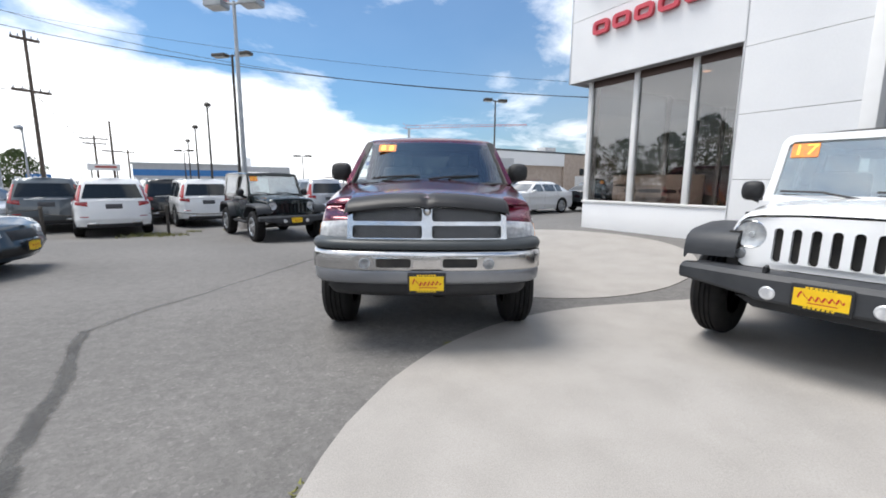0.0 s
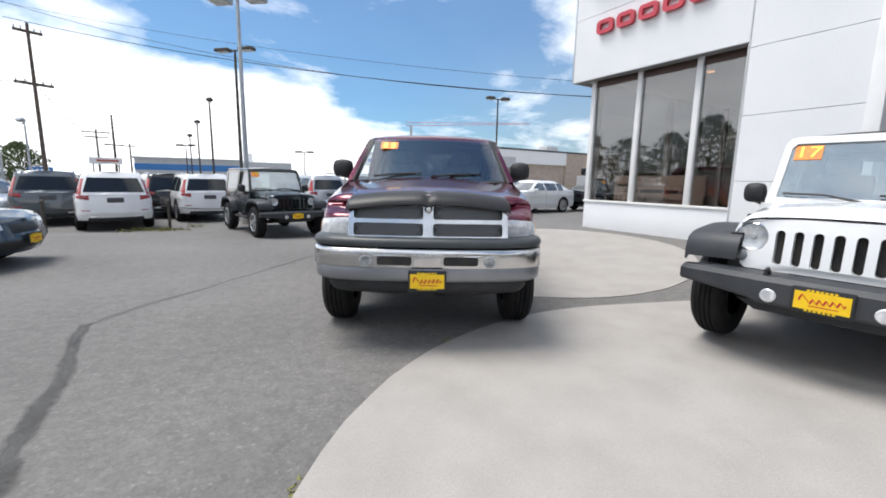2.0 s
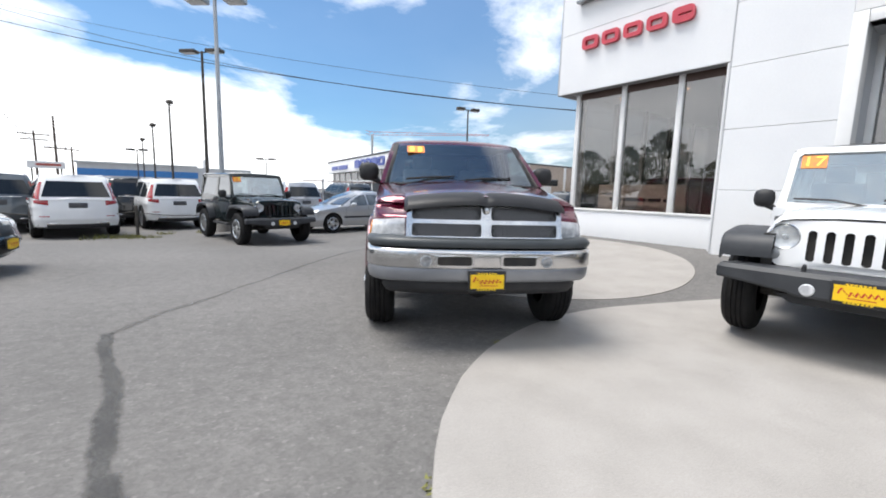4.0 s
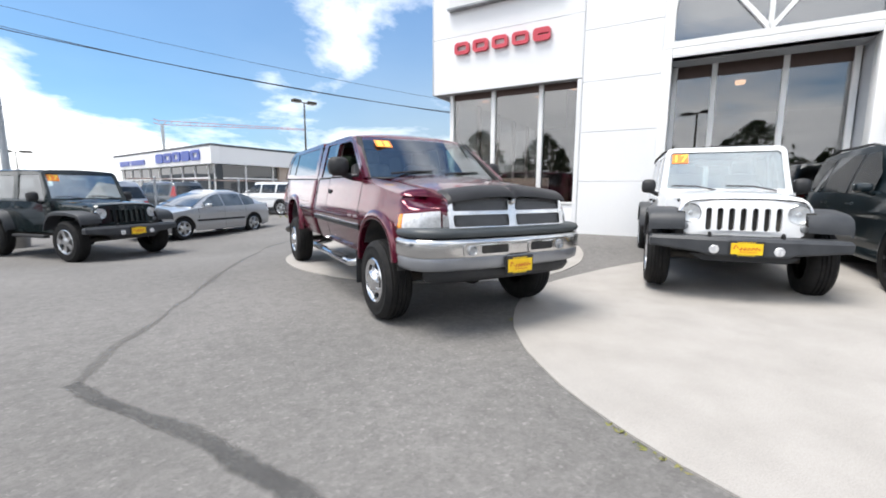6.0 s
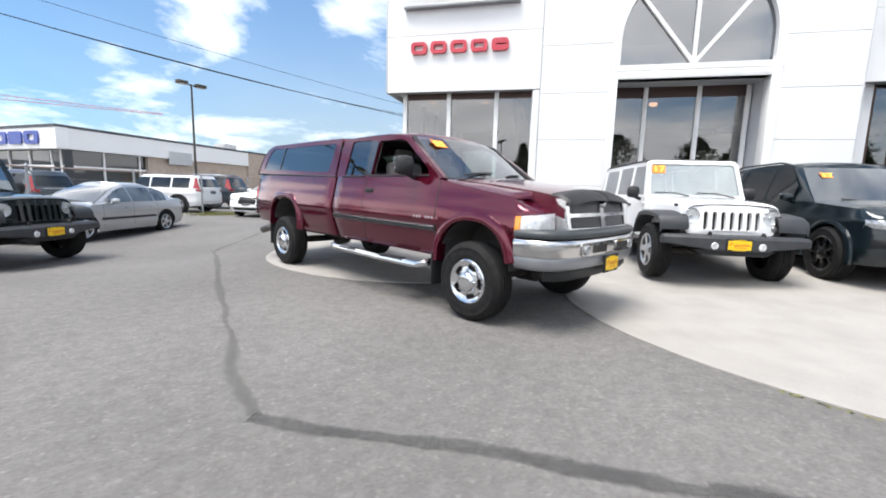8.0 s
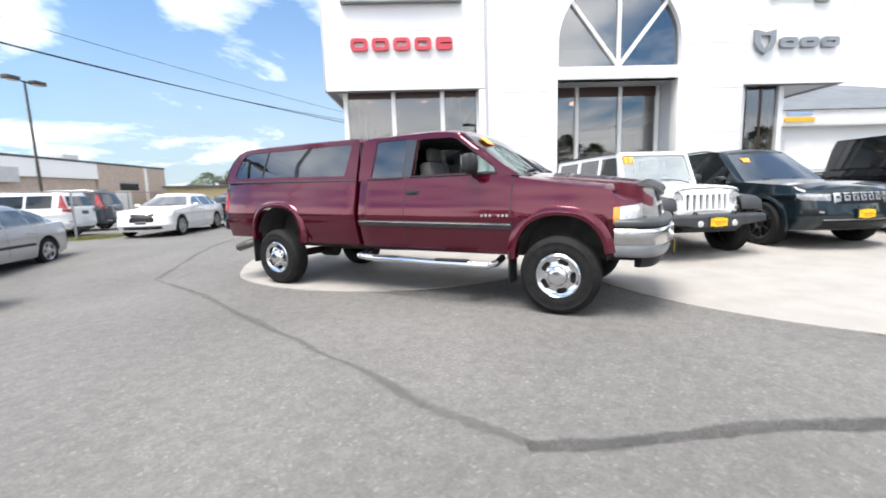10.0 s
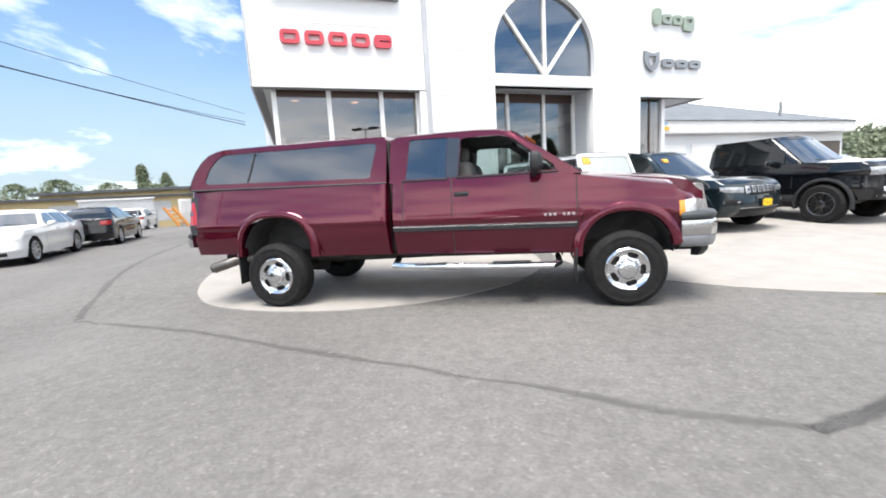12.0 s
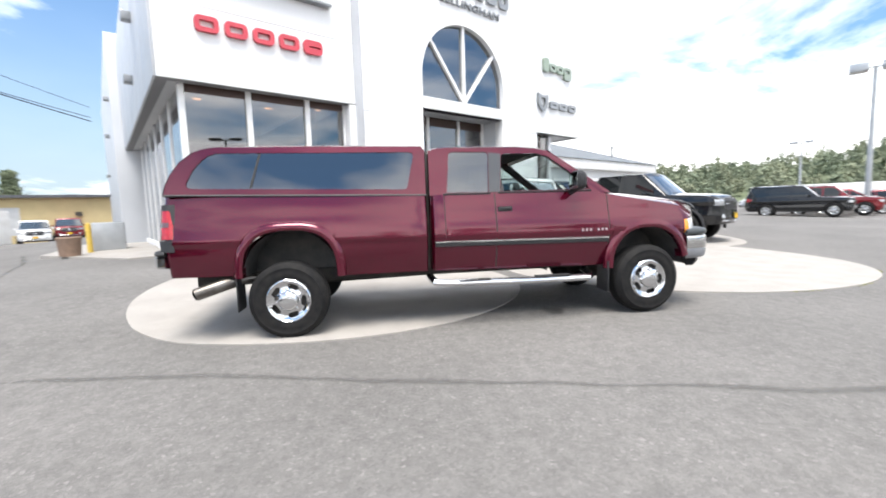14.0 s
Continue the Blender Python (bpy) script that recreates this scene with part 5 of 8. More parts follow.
    for y, lift, drop in ((-0.71, 0.003, 0), (-0.72, 0.012, 0), (-0.76, 0.015, 0), (-0.8, 0.015, 0.004), (-0.84, 0.013, 0.016), (-0.87, 0.008, 0.034), (-0.888, 0.004, 0.056), (-0.892, 0.002, 0.07)):
        rows.append([(0.655 * t, y + 0.03 * t * t + 0.04 * max(0, abs(t) - 0.3) * (y > -0.73), hood_z(max(y, -0.82), 0.645 * t) + lift - drop - 0.014 * math.exp(-(t / 0.05) ** 2) * (y < -0.65)) for t in (-1, -0.96, -0.9, -0.7, -0.5, -0.3, -0.15, -0.1, -0.06, -0.03, 0, 0.03, 0.06, 0.1, 0.15, 0.3, 0.5, 0.7, 0.9, 0.96, 1)])
    for row in rows:
        for k in (0, -1):
            x, y, z = row[k]
            row[k] = (x, y + 0.01, z - 0.018)
    grid(bm, rows)
    part("hood_shield", bm, SHIELD, truck, "dark hood shield")
    # grille: chrome cross with four mesh openings
    gm = lambda a, b, c: (a, -0.885 + 0.035 * (a / 0.64) ** 2 + 0.2 * (b - 0.93) + c, b)
    holes = [rounded(0.04, 0.595, 1.085, 1.19, 0.02), rounded(0.04, 0.595, 0.953, 1.052, 0.02), rounded(-0.595, -0.04, 1.085, 1.19, 0.02), rounded(-0.595, -0.04, 0.953, 1.052, 0.02)]
    dense = []
    for p, q in zip([(-0.64, 0.925), (0.64, 0.925), (0.635, 1.215), (-0.635, 1.215)], [(0.64, 0.925), (0.635, 1.215), (-0.635, 1.215), (-0.64, 0.925)]):
        n = 14 if p[1] == q[1] else 4
        dense += [(p[0] + (q[0] - p[0]) * i / n, p[1] + (q[1] - p[1]) * i / n) for i in range(n)]
    bm = sheet(dense, holes, gm, 0.12)
    part("grille_frame", bm, GRILLE_CHROME, truck, "chrome cross grille frame", smooth=20)
    for x0, x1, z0, z1 in ((0.03, 0.605, 1.078, 1.196), (0.03, 0.605, 0.947, 1.058)):
        for sx in (1, -1):
            bm = bmesh.new()
            n = 36
            h = z1 - z0
            for k in range(-4, n):
                for lean in (1, -1):
                    xa = x0 + (x1 - x0) * k / n
                    xb = xa + h * 0.8
                    if xa < x0 or xb > x1:
                        continue
                    a, b = (xa, z0) if lean > 0 else (xb, z0), (xb, z1) if lean > 0 else (xa, z1)
                    pa, pb = gm(sx * a[0], a[1], 0.012), gm(sx * b[0], b[1], 0.012)
                    d = 0.003
                    vs = [bm.verts.new(v) for v in ((pa[0] - d, pa[1], pa[2]), (pa[0] + d, pa[1], pa[2]), (pb[0] + d, pb[1], pb[2]), (pb[0] - d, pb[1], pb[2]))]
                    bm.faces.new(vs)
            part("grille_mesh", bm, MESH_STEEL, truck, smooth=0)
    bm = bmesh.new()
    grid(bm, [[gm(-0.615 + 1.23 * i / 16, z, 0.022) for i in range(17)] for z in (0.94, 1.07, 1.2)])
    part("grille_backing", bm, BLACK_PLASTIC, truck)
    bm = bmesh.new()
    lathe(bm, [(-0.915, 0.001), (-0.91, 0.02), (-0.885, 0.033), (-0.82, 0.038)], 16, "y", Matrix.Translation((0, 0.035, 1.165)))
    part("emblem", bm, GRILLE_CHROME, truck)

    def on_nose(x, z, off):
        w = W(-0.47, z) - 0.2
        if abs(x) <= w:
            y = nose(z) + 0.13 * (x / w) ** 2
        else:
            a = math.asin(min(1, (abs(x) - w) / 0.2))
            y = -0.47 - (-0.47 - nose(z) - 0.13) * math.cos(a)
        return (x, y - off, z)

    for side in (1, -1):
        x0 = 0.648
        for nm, mat, u0, u1, off in (("headlight", LENS, 0.0, 0.84, 0.012), ("turn_signal", AMBER, 0.845, 1.0, 0.010)):
            bm = bmesh.new()
            rows = []
            for k in range(7):
                row = []
                for i in range(11):
                    u = u0 + (u1 - u0) * i / 10
                    z = 0.895 + (0.185 - 0.03 * u) * k / 6
                    w = W(-0.47, z) - 0.2
                    ang = radians(-6 + 92 * u)
                    e = 0.001 if k in (0, 6) or i in (0, 10) else off
                    x = w + 0.2 * math.sin(ang) if u > 0.07 else x0 + (w - x0) * max(0.0, u) / 0.07
                    p = Vector(on_nose(x, z, 0.0))
                    d = Vector((0.75 * math.sin(max(0, ang)), -math.cos(ang), 0))
                    p = p + d * e
                    row.append((side * p.x, p.y, p.z))
                rows.append(row)
            grid(bm, rows)
            lamp = part(nm, bm, mat, truck, smooth=50)
    # front bumper
    path = [(0.0, -0.935), (0.2, -0.933), (0.4, -0.923), (0.6, -0.9), (0.75, -0.862), (0.85, -0.81), (0.905, -0.74), (0.93, -0.64), (0.935, -0.5)]
    part("bumper", sweep(path, [(0.0, 0.60), (0.01, 0.62), (0.014, 0.70), (0.022, 0.706), (0.03, 0.716), (0.031, 0.828), (0.024, 0.85), (0.005, 0.864), (-0.08, 0.866), (-0.08, 0.60)]), GRILLE_CHROME, truck, "chrome front bumper", smooth=50)
    part("bumper_lower", sweep(path, [(-0.012, 0.592), (0.006, 0.602), (0.018, 0.63), (0.024, 0.69), (0.02, 0.702), (-0.02, 0.702), (-0.03, 0.592)]), BUMPER_REFLECTION, truck, "lower bumper band with the chrome's dull reflection painted grey", smooth=50)
    part("bumper_pad", sweep(path, [(-0.005, 0.868), (0.02, 0.875), (0.03, 0.905), (0.012, 0.935), (-0.03, 0.945), (-0.12, 0.945), (-0.12, 0.868)]), PAD, truck, "dark rubber bumper pad", smooth=50)
    part("valance", sweep([(0.0, -0.9), (0.4, -0.89), (0.62, -0.86), (0.76, -0.8), (0.82, -0.72)], [(0.0, 0.6), (0.01, 0.54), (-0.03, 0.485), (-0.1, 0.48), (-0.1, 0.6)]), BLACK_PLASTIC, truck, "black valance under the bumper", smooth=50)

    def bumper_y(x):
        return float(np.interp(abs(x), [p[0] for p in path], [p[1] for p in path]))

    for side in (1, -1):
        bm = sheet(rounded(0.12, 0.40, 0.73, 0.81, 0.02), [], lambda a, b, c: (side * a, bumper_y(a) - 0.036 + c, b), 0.02)
        part("air_slot", bm, UNDER, truck)
        bm = sheet(rounded(0.105, 0.56, 0.712, 0.83, 0.03), [rounded(0.125, 0.395, 0.735, 0.805, 0.018)], lambda a, b, c: (side * a, bumper_y(a) - 0.044 + c, b), 0.02)
        part("slot_frame", bm, GRILLE_CHROME, truck)
        bm = bmesh.new()
        lathe(bm, [(0.012, 0.001), (0.01, 0.03), (0.0, 0.037), (0.004, 0.045), (0.03, 0.047)], 20, "y", Matrix.Translation((side * 0.485, bumper_y(0.485) - 0.058, 0.765)))
        part("fog_light", bm, LENS_DIM, truck)
    dealer_plate(truck, -0.98, 0.612, 0.275, 0.145)
    # flares, wells, wheels
    flare(truck, *AF, 0.955, BURGUNDY, a0=-1, a1=172, wide=0.085, out=0.034, square=2.25)
    flare(truck, *AR, 0.96, BURGUNDY, a0=0, a1=181, wide=0.08, out=0.04, square=2.7)
    wheel_wells(truck, [AF, AR], 0.96, 0.5)
    for y in (0.0, 3.93):
        for side in (1, -1):
            wheel(truck, side * 0.862, y, 0.39, 0.39, 0.265, 0.213, "slots", CHROME)
    # cab upper sides with window openings
    def cx(z):
        return 0.893 - (z - 1.40) * 0.235 - 0.05 * max(0, z - 1.75)
    outer = [(0.42, 1.385), (2.465, 1.395), (2.455, 1.80), (2.42, 1.885), (2.35, 1.905), (1.5, 1.91), (1.24, 1.89), (1.08, 1.845), (0.72, 1.6)]
    win_f = [(0.67, 1.43), (1.695, 1.425), (1.655, 1.82), (1.62, 1.838), (1.24, 1.836), (1.11, 1.795), (0.91, 1.67), (0.70, 1.5)]
    win_q = [(1.83, 1.42), (2.28, 1.425), (2.235, 1.845), (2.2, 1.862), (1.83, 1.858), (1.8, 1.84)]
    for side in (1, -1):
        bm = sheet(outer, [win_f, win_q], lambda a, b, c: (side * (cx(b) - c), a, b), 0.045)
        part("cab_side", bm, BURGUNDY, truck, smooth=25)
        bm = sheet(outer, [win_f, win_q], lambda a, b, c: (side * (cx(b) - 0.049 - c), a, b), 0.012)
        part("cab_lining", bm, GREY_TRIM, truck, smooth=25)
        bm = sheet(win_q, [], lambda a, b, c: (side * (cx(b) - 0.012 - c), a, b), 0.006)
        part("quarter_window", bm, TINT_GLASS, truck, "tinted quarter window")
        bm = sheet([(1.70, 1.42), (1.825, 1.42), (1.795, 1.85), (1.66, 1.835)], [], lambda a, b, c: (side * (cx(b) + 0.005 - c), a, b), 0.006)
        part("pillar_trim", bm, PILLAR_GREY, truck)
        if side > 0:
            bm = sheet(win_f, [], lambda a, b, c: (side * (cx(b) - 0.014 - c), a, b), 0.005)
            part("door_window", bm, WS_GLASS, truck)
        for y0, y1, z in ((0.67, 1.70, 1.415), (1.83, 2.3, 1.41)):
            bm = bmesh.new()
            box(bm, side * (cx(z) + 0.004) - 0.008, side * (cx(z) + 0.004) + 0.008, y0 - 0.02, y1 + 0.02, z - 0.012, z + 0.006, 0.003)
            part("window_seal", bm, BLACK_PLASTIC, truck)
    bm = bmesh.new()                                            # roof
    rows = []
    for y, dz in ((1.11, -0.082), (1.15, -0.045), (1.19, -0.018), (1.26, 0.0), (1.45, 0.012), (1.8, 0.016), (2.2, 0.01), (2.38, -0.002), (2.44, -0.05), (2.46, -0.12)):
        z = 1.905 + dz
        w = cx(min(z, 1.9)) + 0.002
        rows.append([(w * t, y - (0.09 * (1 - t * t) if y < 1.3 else 0.0) * (1.3 - y) / 0.2, z - (0.0 if abs(t) < 1 else 0.012) + 0.045 * (1 - abs(t) ** 2.5)) for t in (-1, -0.93, -0.8, -0.5, 0, 0.5, 0.8, 0.93, 1)])
    grid(bm, rows)
    part("roof", bm, BURGUNDY, truck, smooth=60)
    bm = bmesh.new()                                            # windscreen between the pillars
    rows = []
    for k in range(9):
        v = k / 8
        z, yc, w = 1.395 + 0.475 * v, 0.34 + 0.64 * v, 0.845 - 0.115 * v
        rows.append([(w * t, yc + (0.16 - 0.03 * v) * t * t, z) for t in (-1, -0.8, -0.6, -0.3, 0, 0.3, 0.6, 0.8, 1)])
    grid(bm, rows)
    part("windscreen", bm, WS_GLASS, truck, "clear windscreen", smooth=60)
    for side in (1, -1):                                        # A-pillar skins close the gap between screen and door
        bm = bmesh.new()
        rows = []
        for k in range(9):
            v = k / 8
            z, yc, w = 1.39 + 0.485 * v, 0.34 + 0.64 * v, 0.845 - 0.115 * v
            ys, yd = yc + 0.16 - 0.03 * v, 0.45 + 0.67 * v
            rows.append([(side * (w - 0.02), ys - 0.012, z), (side * (w + 0.02), ys, z), (side * (cx(z) + 0.004), yd + 0.03, z - 0.005), (side * (cx(z) + 0.004), yd + 0.08, z - 0.02)])
        grid(bm, rows)
        part("pillar", bm, BURGUNDY, truck, smooth=60)
        bm = bmesh.new()
        grid(bm, [[(row[0][0] - side * 0.012, row[0][1] - 0.004, row[0][2]), (row[1][0] + side * 0.012, row[1][1] - 0.006, row[1][2] + 0.002)] for row in rows])
        part("windscreen_seal", bm, BLACK_PLASTIC, truck)
        bm = bmesh.new()
        grid(bm, [[(x - side * 0.022, y + 0.018, z - 0.006) for x, y, z in row] for row in rows])
        part("pillar_lining", bm, GREY_TRIM, truck, smooth=60)
    bm = sheet([(-0.87, 1.30), (0.87, 1.30), (0.77, 1.88), (-0.77, 1.88)], [rounded(-0.62, 0.62, 1.45, 1.78, 0.08)], lambda a, b, c: (a, 2.455 - c, b), 0.03)
    part("cab_rear_wall", bm, BURGUNDY, truck)
    bm = sheet(rounded(-0.63, 0.63, 1.44, 1.79, 0.08), [], lambda a, b, c: (a, 2.44 - c, b), 0.005)
    part("rear_window", bm, TINT_GLASS, truck)
    bm = bmesh.new()
    rows = [[(0.87 * t, y - 0.1 * (1 - t * t), z + 0.012 * (1 - t * t)) for t in (-1, -0.7, -0.35, 0, 0.35, 0.7, 1)] for y, z in ((0.42, 1.375), (0.50, 1.388), (0.58, 1.385))]
    grid(bm, rows)
    part("cowl", bm, BLACK_PLASTIC, truck)
    for x0, x1 in ((-0.62, -0.1), (0.0, 0.55)):
        bm = bmesh.new()
        yb = lambda x, z: 0.34 + 0.64 * (z - 1.395) / 0.475 + 0.15 * (x / 0.8) ** 2 - 0.018
        tube(bm, [(x0, yb(x0, 1.40) - 0.02, 1.43), (x0 + 0.22, yb(x0 + 0.22, 1.45), 1.455), (x1, yb(x1, 1.47), 1.472)], [0.012, 0.012, 0.007], 6)
        part("wiper", bm, BLACK_PLASTIC, truck)
    mirror_pair(truck, 0.93, 0.87, 1.515, BLACK_PLASTIC, (0.23, 0.13, 0.21))
    # sticker: two plain yellow strokes on orange
    z = 1.79
    st = Matrix(((1, 0, 0, -0.5), (0, 0.79, -0.61, 0.34 + 0.64 * (z - 1.395) / 0.475 + 0.13 * 0.42 - 0.012), (0, 0.61, 0.79, z), (0, 0, 0, 1)))
    bm = bmesh.new()
    box(bm, -0.1, 0.1, -0.07, 0.07, 0.0, 0.003)
    sticker = part("year_sticker", bm, STICKER, truck, "orange windscreen sticker", m=st)
    for x in (-0.045, 0.045):
        bm = bmesh.new()
        box(bm, x - 0.024, x + 0.024, -0.05, 0.05, 0.003, 0.005)
        part("figure_bar", bm, STICKER_Y, sticker)
    # bed
    rail = lerp_table([(2.4, 1.395), (5.1, 1.455)])
    low = arch_low(lambda y: sill(y), [AR], 2.7)
    bm = shell(W, lambda z: 2.50, lambda z: 5.085 - 0.02 * max(0, 0.9 - z), 2.53, 4.985, 0.07, 0.0, 0.03, low, rail, side_stations(2.53, 4.985, [AR], 0.16), nv=30, nf=4, nc=4, crown=lambda y: 0.0, deck=(2.49, 5.105))
    part("bed", bm, BURGUNDY, truck, smooth=40)
    for side in (1, -1):
        for name, y0, y1, zc, hgt, mat, off in (("side_moulding", 0.48, 2.43, 0.868, 0.022, BLACK_PLASTIC, 0.012), ("moulding_strip", 0.48, 2.43, 0.898, 0.014, GRILLE_CHROME, 0.016)):
            bm = bmesh.new()
            n = 14
            rows = []
            for i in range(n + 1):
                y = y0 + (y1 - y0) * i / n
                if abs(y - AF[0]) < AF[2] or abs(y - AR[0]) < AR[2] + 0.08:
                    continue
                z = zc + 0.012 * (y - 1.5)
                rows.append([(side * W(y, z - hgt), y, z - hgt), (side * (W(y, z) + off), y, z - hgt * 0.6), (side * (W(y, z) + off), y, z + hgt * 0.6), (side * W(y, z + hgt), y, z + hgt)])
            grid(bm, rows)
            part(name, bm, mat, truck, smooth=40)
        for y, z0, z1, w in ((0.475, 0.60, 1.36, 0.006), (1.765, 0.60, 1.40, 0.006), (2.315, 0.95, 1.40, 0.004)):
            bm = bmesh.new()
            rows = [[(side * (W(y, z) + 0.0015), y - w, z), (side * (W(y, z) + 0.0015), y + w, z)] for z in (z0 + (z1 - z0) * k / 12 for k in range(13))]
            grid(bm, rows)
            part("door_gap", bm, UNDER, truck)
        bm = bmesh.new()
        x = side * W(1.66, 1.235)
        box(bm, x - 0.01, x + 0.008, 1.58, 1.74, 1.205, 1.262, 0.012)
        ob = part("door_handle", bm, BLACK_PLASTIC, truck, "black door handle")
        bm = bmesh.new()
        box(bm, x + side * 0.006 - 0.012, x + side * 0.006 + 0.012, 1.60, 1.70, 1.228, 1.25, 0.006)
        part("handle_pull", bm, BLACK_PLASTIC, ob)
        for k in range(7):
            if k == 3:
                continue
            y = 0.79 - 0.046 * k if side < 0 else 0.52 + 0.046 * k
            bm = bmesh.new()
            box(bm, side * W(y, 0.975) - 0.002, side * W(y, 0.975) + 0.006, y - 0.014, y + 0.014, 0.96, 0.99, 0.003)
            part("badge_bar", bm, BADGE, truck)
        # steps, flaps, tail lamps
        bm = bmesh.new()
        tube(bm, [(side * 0.72, 0.66, 0.50), (side * 0.92, 0.66, 0.47), (side * 0.985, 0.72, 0.452), (side * 0.995, 1.4, 0.455), (side * 0.995, 2.3, 0.475), (side * 0.97, 2.44, 0.482), (side * 0.72, 2.47, 0.52)], 0.038, 10)
        step = part("step_bar", bm, CHROME, truck, "chrome side step bar")
        for y0, y1 in ((0.95, 1.35), (1.85, 2.2)):
            bm = bmesh.new()
            box(bm, side * 0.99 - 0.045, side * 0.99 + 0.045, y0, y1, 0.485, 0.503, 0.008)
            part("step_tread", bm, BLACK_PLASTIC, step)
        for y, z0, z1, x0 in ((0.485, 0.27, 0.62, 0.76), (4.40, 0.30, 0.76, 0.74)):
            bm = bmesh.new()
            box(bm, side * (x0 + 0.11) - 0.125, side * (x0 + 0.11) + 0.125, y, y + 0.015, z0, z1, 0.005)
            part("mud_flap", bm, BLACK_PLASTIC, truck)
        bm = bmesh.new()
        rows = []
        for k in range(7):
            z = 1.045 + 0.32 * k / 6
            w = W(4.985, z)
            rows.append([(side * (w + 0.004), 4.95, z), (side * (w + 0.012), 4.985, z), (side * (w - 0.004), 5.045, z), (side * (w - 0.05), 5.085, z), (side * (w - 0.1), 5.09, z)])
        grid(bm, rows)
        house = bmesh.new()
        grid(house, [[(p[0] - side * 0.0015, p[1] - (0.012 if i == 0 else 0), 1.205 + (p[2] - 1.205) * 1.06) for i, p in enumerate(row)] for row in rows])
        part("lamp_housing", house, BLACK_PLASTIC, truck, smooth=60)
        lamp = part("tail_light", bm, DARK_RED, truck, smooth=60)
        bm = bmesh.new()
        rows = []
        for z in (1.16, 1.205):
            w = W(4.985, z)
            rows.append([(side * (w + 0.0155), 4.985, z), (side * (w - 0.0005), 5.047, z), (side * (w - 0.05), 5.089, z), (side * (w - 0.09), 5.094, z)])
        grid(bm, rows)
        part("reverse_lens", bm, CLEAR_LENS, lamp)
        bm = bmesh.new()
        rows = []
        for z in (0.92, 1.03):
            w = W(4.985, z)
            rows.append([(side * (w + 0.004), 4.95, z), (side * (w + 0.014), 4.985, z), (side * (w - 0.002), 5.045, z), (side * (w - 0.05), 5.095, z), (side * (w - 0.1), 5.1, z)])
        grid(bm, rows)
        part("corner_guard", bm, GREY_PLASTIC, truck)
    bm = sweep([(0.0, 5.2), (0.6, 5.19), (0.84, 5.165), (0.915, 5.11), (0.92, 5.05)], [(0.0, 0.76), (-0.015, 0.78), (-0.015, 0.865), (0.02, 0.88), (0.14, 0.88), (0.14, 0.76)])
    part("rear_bumper", bm, CHROME, truck, "chrome rear bumper")
    bm = sweep([(0.0, 5.2), (0.6, 5.19), (0.84, 5.165), (0.915, 5.11), (0.92, 5.05)], [(-0.01, 0.884), (-0.018, 0.9), (0.0, 0.93), (0.13, 0.93), (0.13, 0.884)])
    part("bumper_step", bm, BLACK_PLASTIC, truck, "black step pad on the rear bumper")
    bm = bmesh.new()
    tube(bm, [(-0.55, 3.9, 0.60), (-0.72, 4.3, 0.60), (-0.85, 4.52, 0.58), (-0.93, 4.80, 0.495)], [0.035, 0.035, 0.062, 0.062], 14)
    part("exhaust_pipe", bm, STEEL, truck, "wide dull steel exhaust tip")
    bm = bmesh.new()
    lathe(bm, [(0, 0.001), (0.0, 0.056)], 14, "y", Matrix.Translation((-0.931, 4.806, 0.494)) @ Matrix.Rotation(radians(-16), 4, "X"))
    part("exhaust_bore", bm, UNDER, truck)
    # bed cap
    def kx(z):
        return 0.888 - (z - 1.43) * 0.22 - 0.12 * max(0, z - 1.84)
    cap = [(2.505, 1.405), (5.035, 1.462), (5.020, 1.56), (4.975, 1.67), (4.895, 1.785), (4.805, 1.865), (4.705, 1.912), (4.580, 1.932), (2.53, 1.925), (2.495, 1.88)]
    cwin = [(2.70, 1.478), (2.74, 1.47), (4.765, 1.522), (4.820, 1.535), (4.835, 1.57), (4.775, 1.7), (4.695, 1.8), (4.634, 1.845), (4.558, 1.87), (2.66, 1.862), (2.625, 1.85), (2.615, 1.815)]
    for side in (1, -1):
        bm = sheet(cap, [cwin], lambda a, b, c: (side * (kx(b) - c), a, b), 0.035)
        part("cap_side", bm, BURGUNDY, truck, smooth=25)
        bm = sheet(cwin, [], lambda a, b, c: (side * (kx(b) - 0.008 - c), a, b), 0.005)
        glass = part("cap_window", bm, TINT_GLASS, truck, "tinted sliding cap window")
        bm = sheet([(4.231, 1.52), (4.253, 1.52), (4.165, 1.86), (4.144, 1.86)], [], lambda a, b, c: (side * (kx(b) - 0.002 - c), a, b), 0.01)
        part("window_rail", bm, BLACK_PLASTIC, glass)
        bm = bmesh.new()
        rows = [[(side * (kx(1.44) + 0.006), y, rail(y) - 0.004), (side * (kx(1.44) + 0.014), y, rail(y) + 0.006), (side * (kx(1.44) + 0.004), y, rail(y) + 0.018)] for y in (2.5 + 2.53 * i / 12 for i in range(13))]
        grid(bm, rows)
        part("cap_seal", bm, BLACK_PLASTIC, truck)
    bm = bmesh.new()
    rows = []
    for y, z in ((2.50, 1.88), (2.53, 1.925), (3.2, 1.94), (4.000, 1.942), (4.536, 1.935), (4.685, 1.916), (4.785, 1.878)):
        w = kx(min(z, 1.925)) + 0.001
        rows.append([(w * t, y + (0.05 * (1 - t * t) if y > 4.4 else 0), z - (0.012 if abs(t) == 1 else 0) + 0.03 * (1 - abs(t) ** 2.5)) for t in (-1, -0.95, -0.85, -0.5, 0, 0.5, 0.85, 0.95, 1)])
    grid(bm, rows)
    part("cap_roof", bm, BURGUNDY, truck, smooth=60)
    bm = bmesh.new()
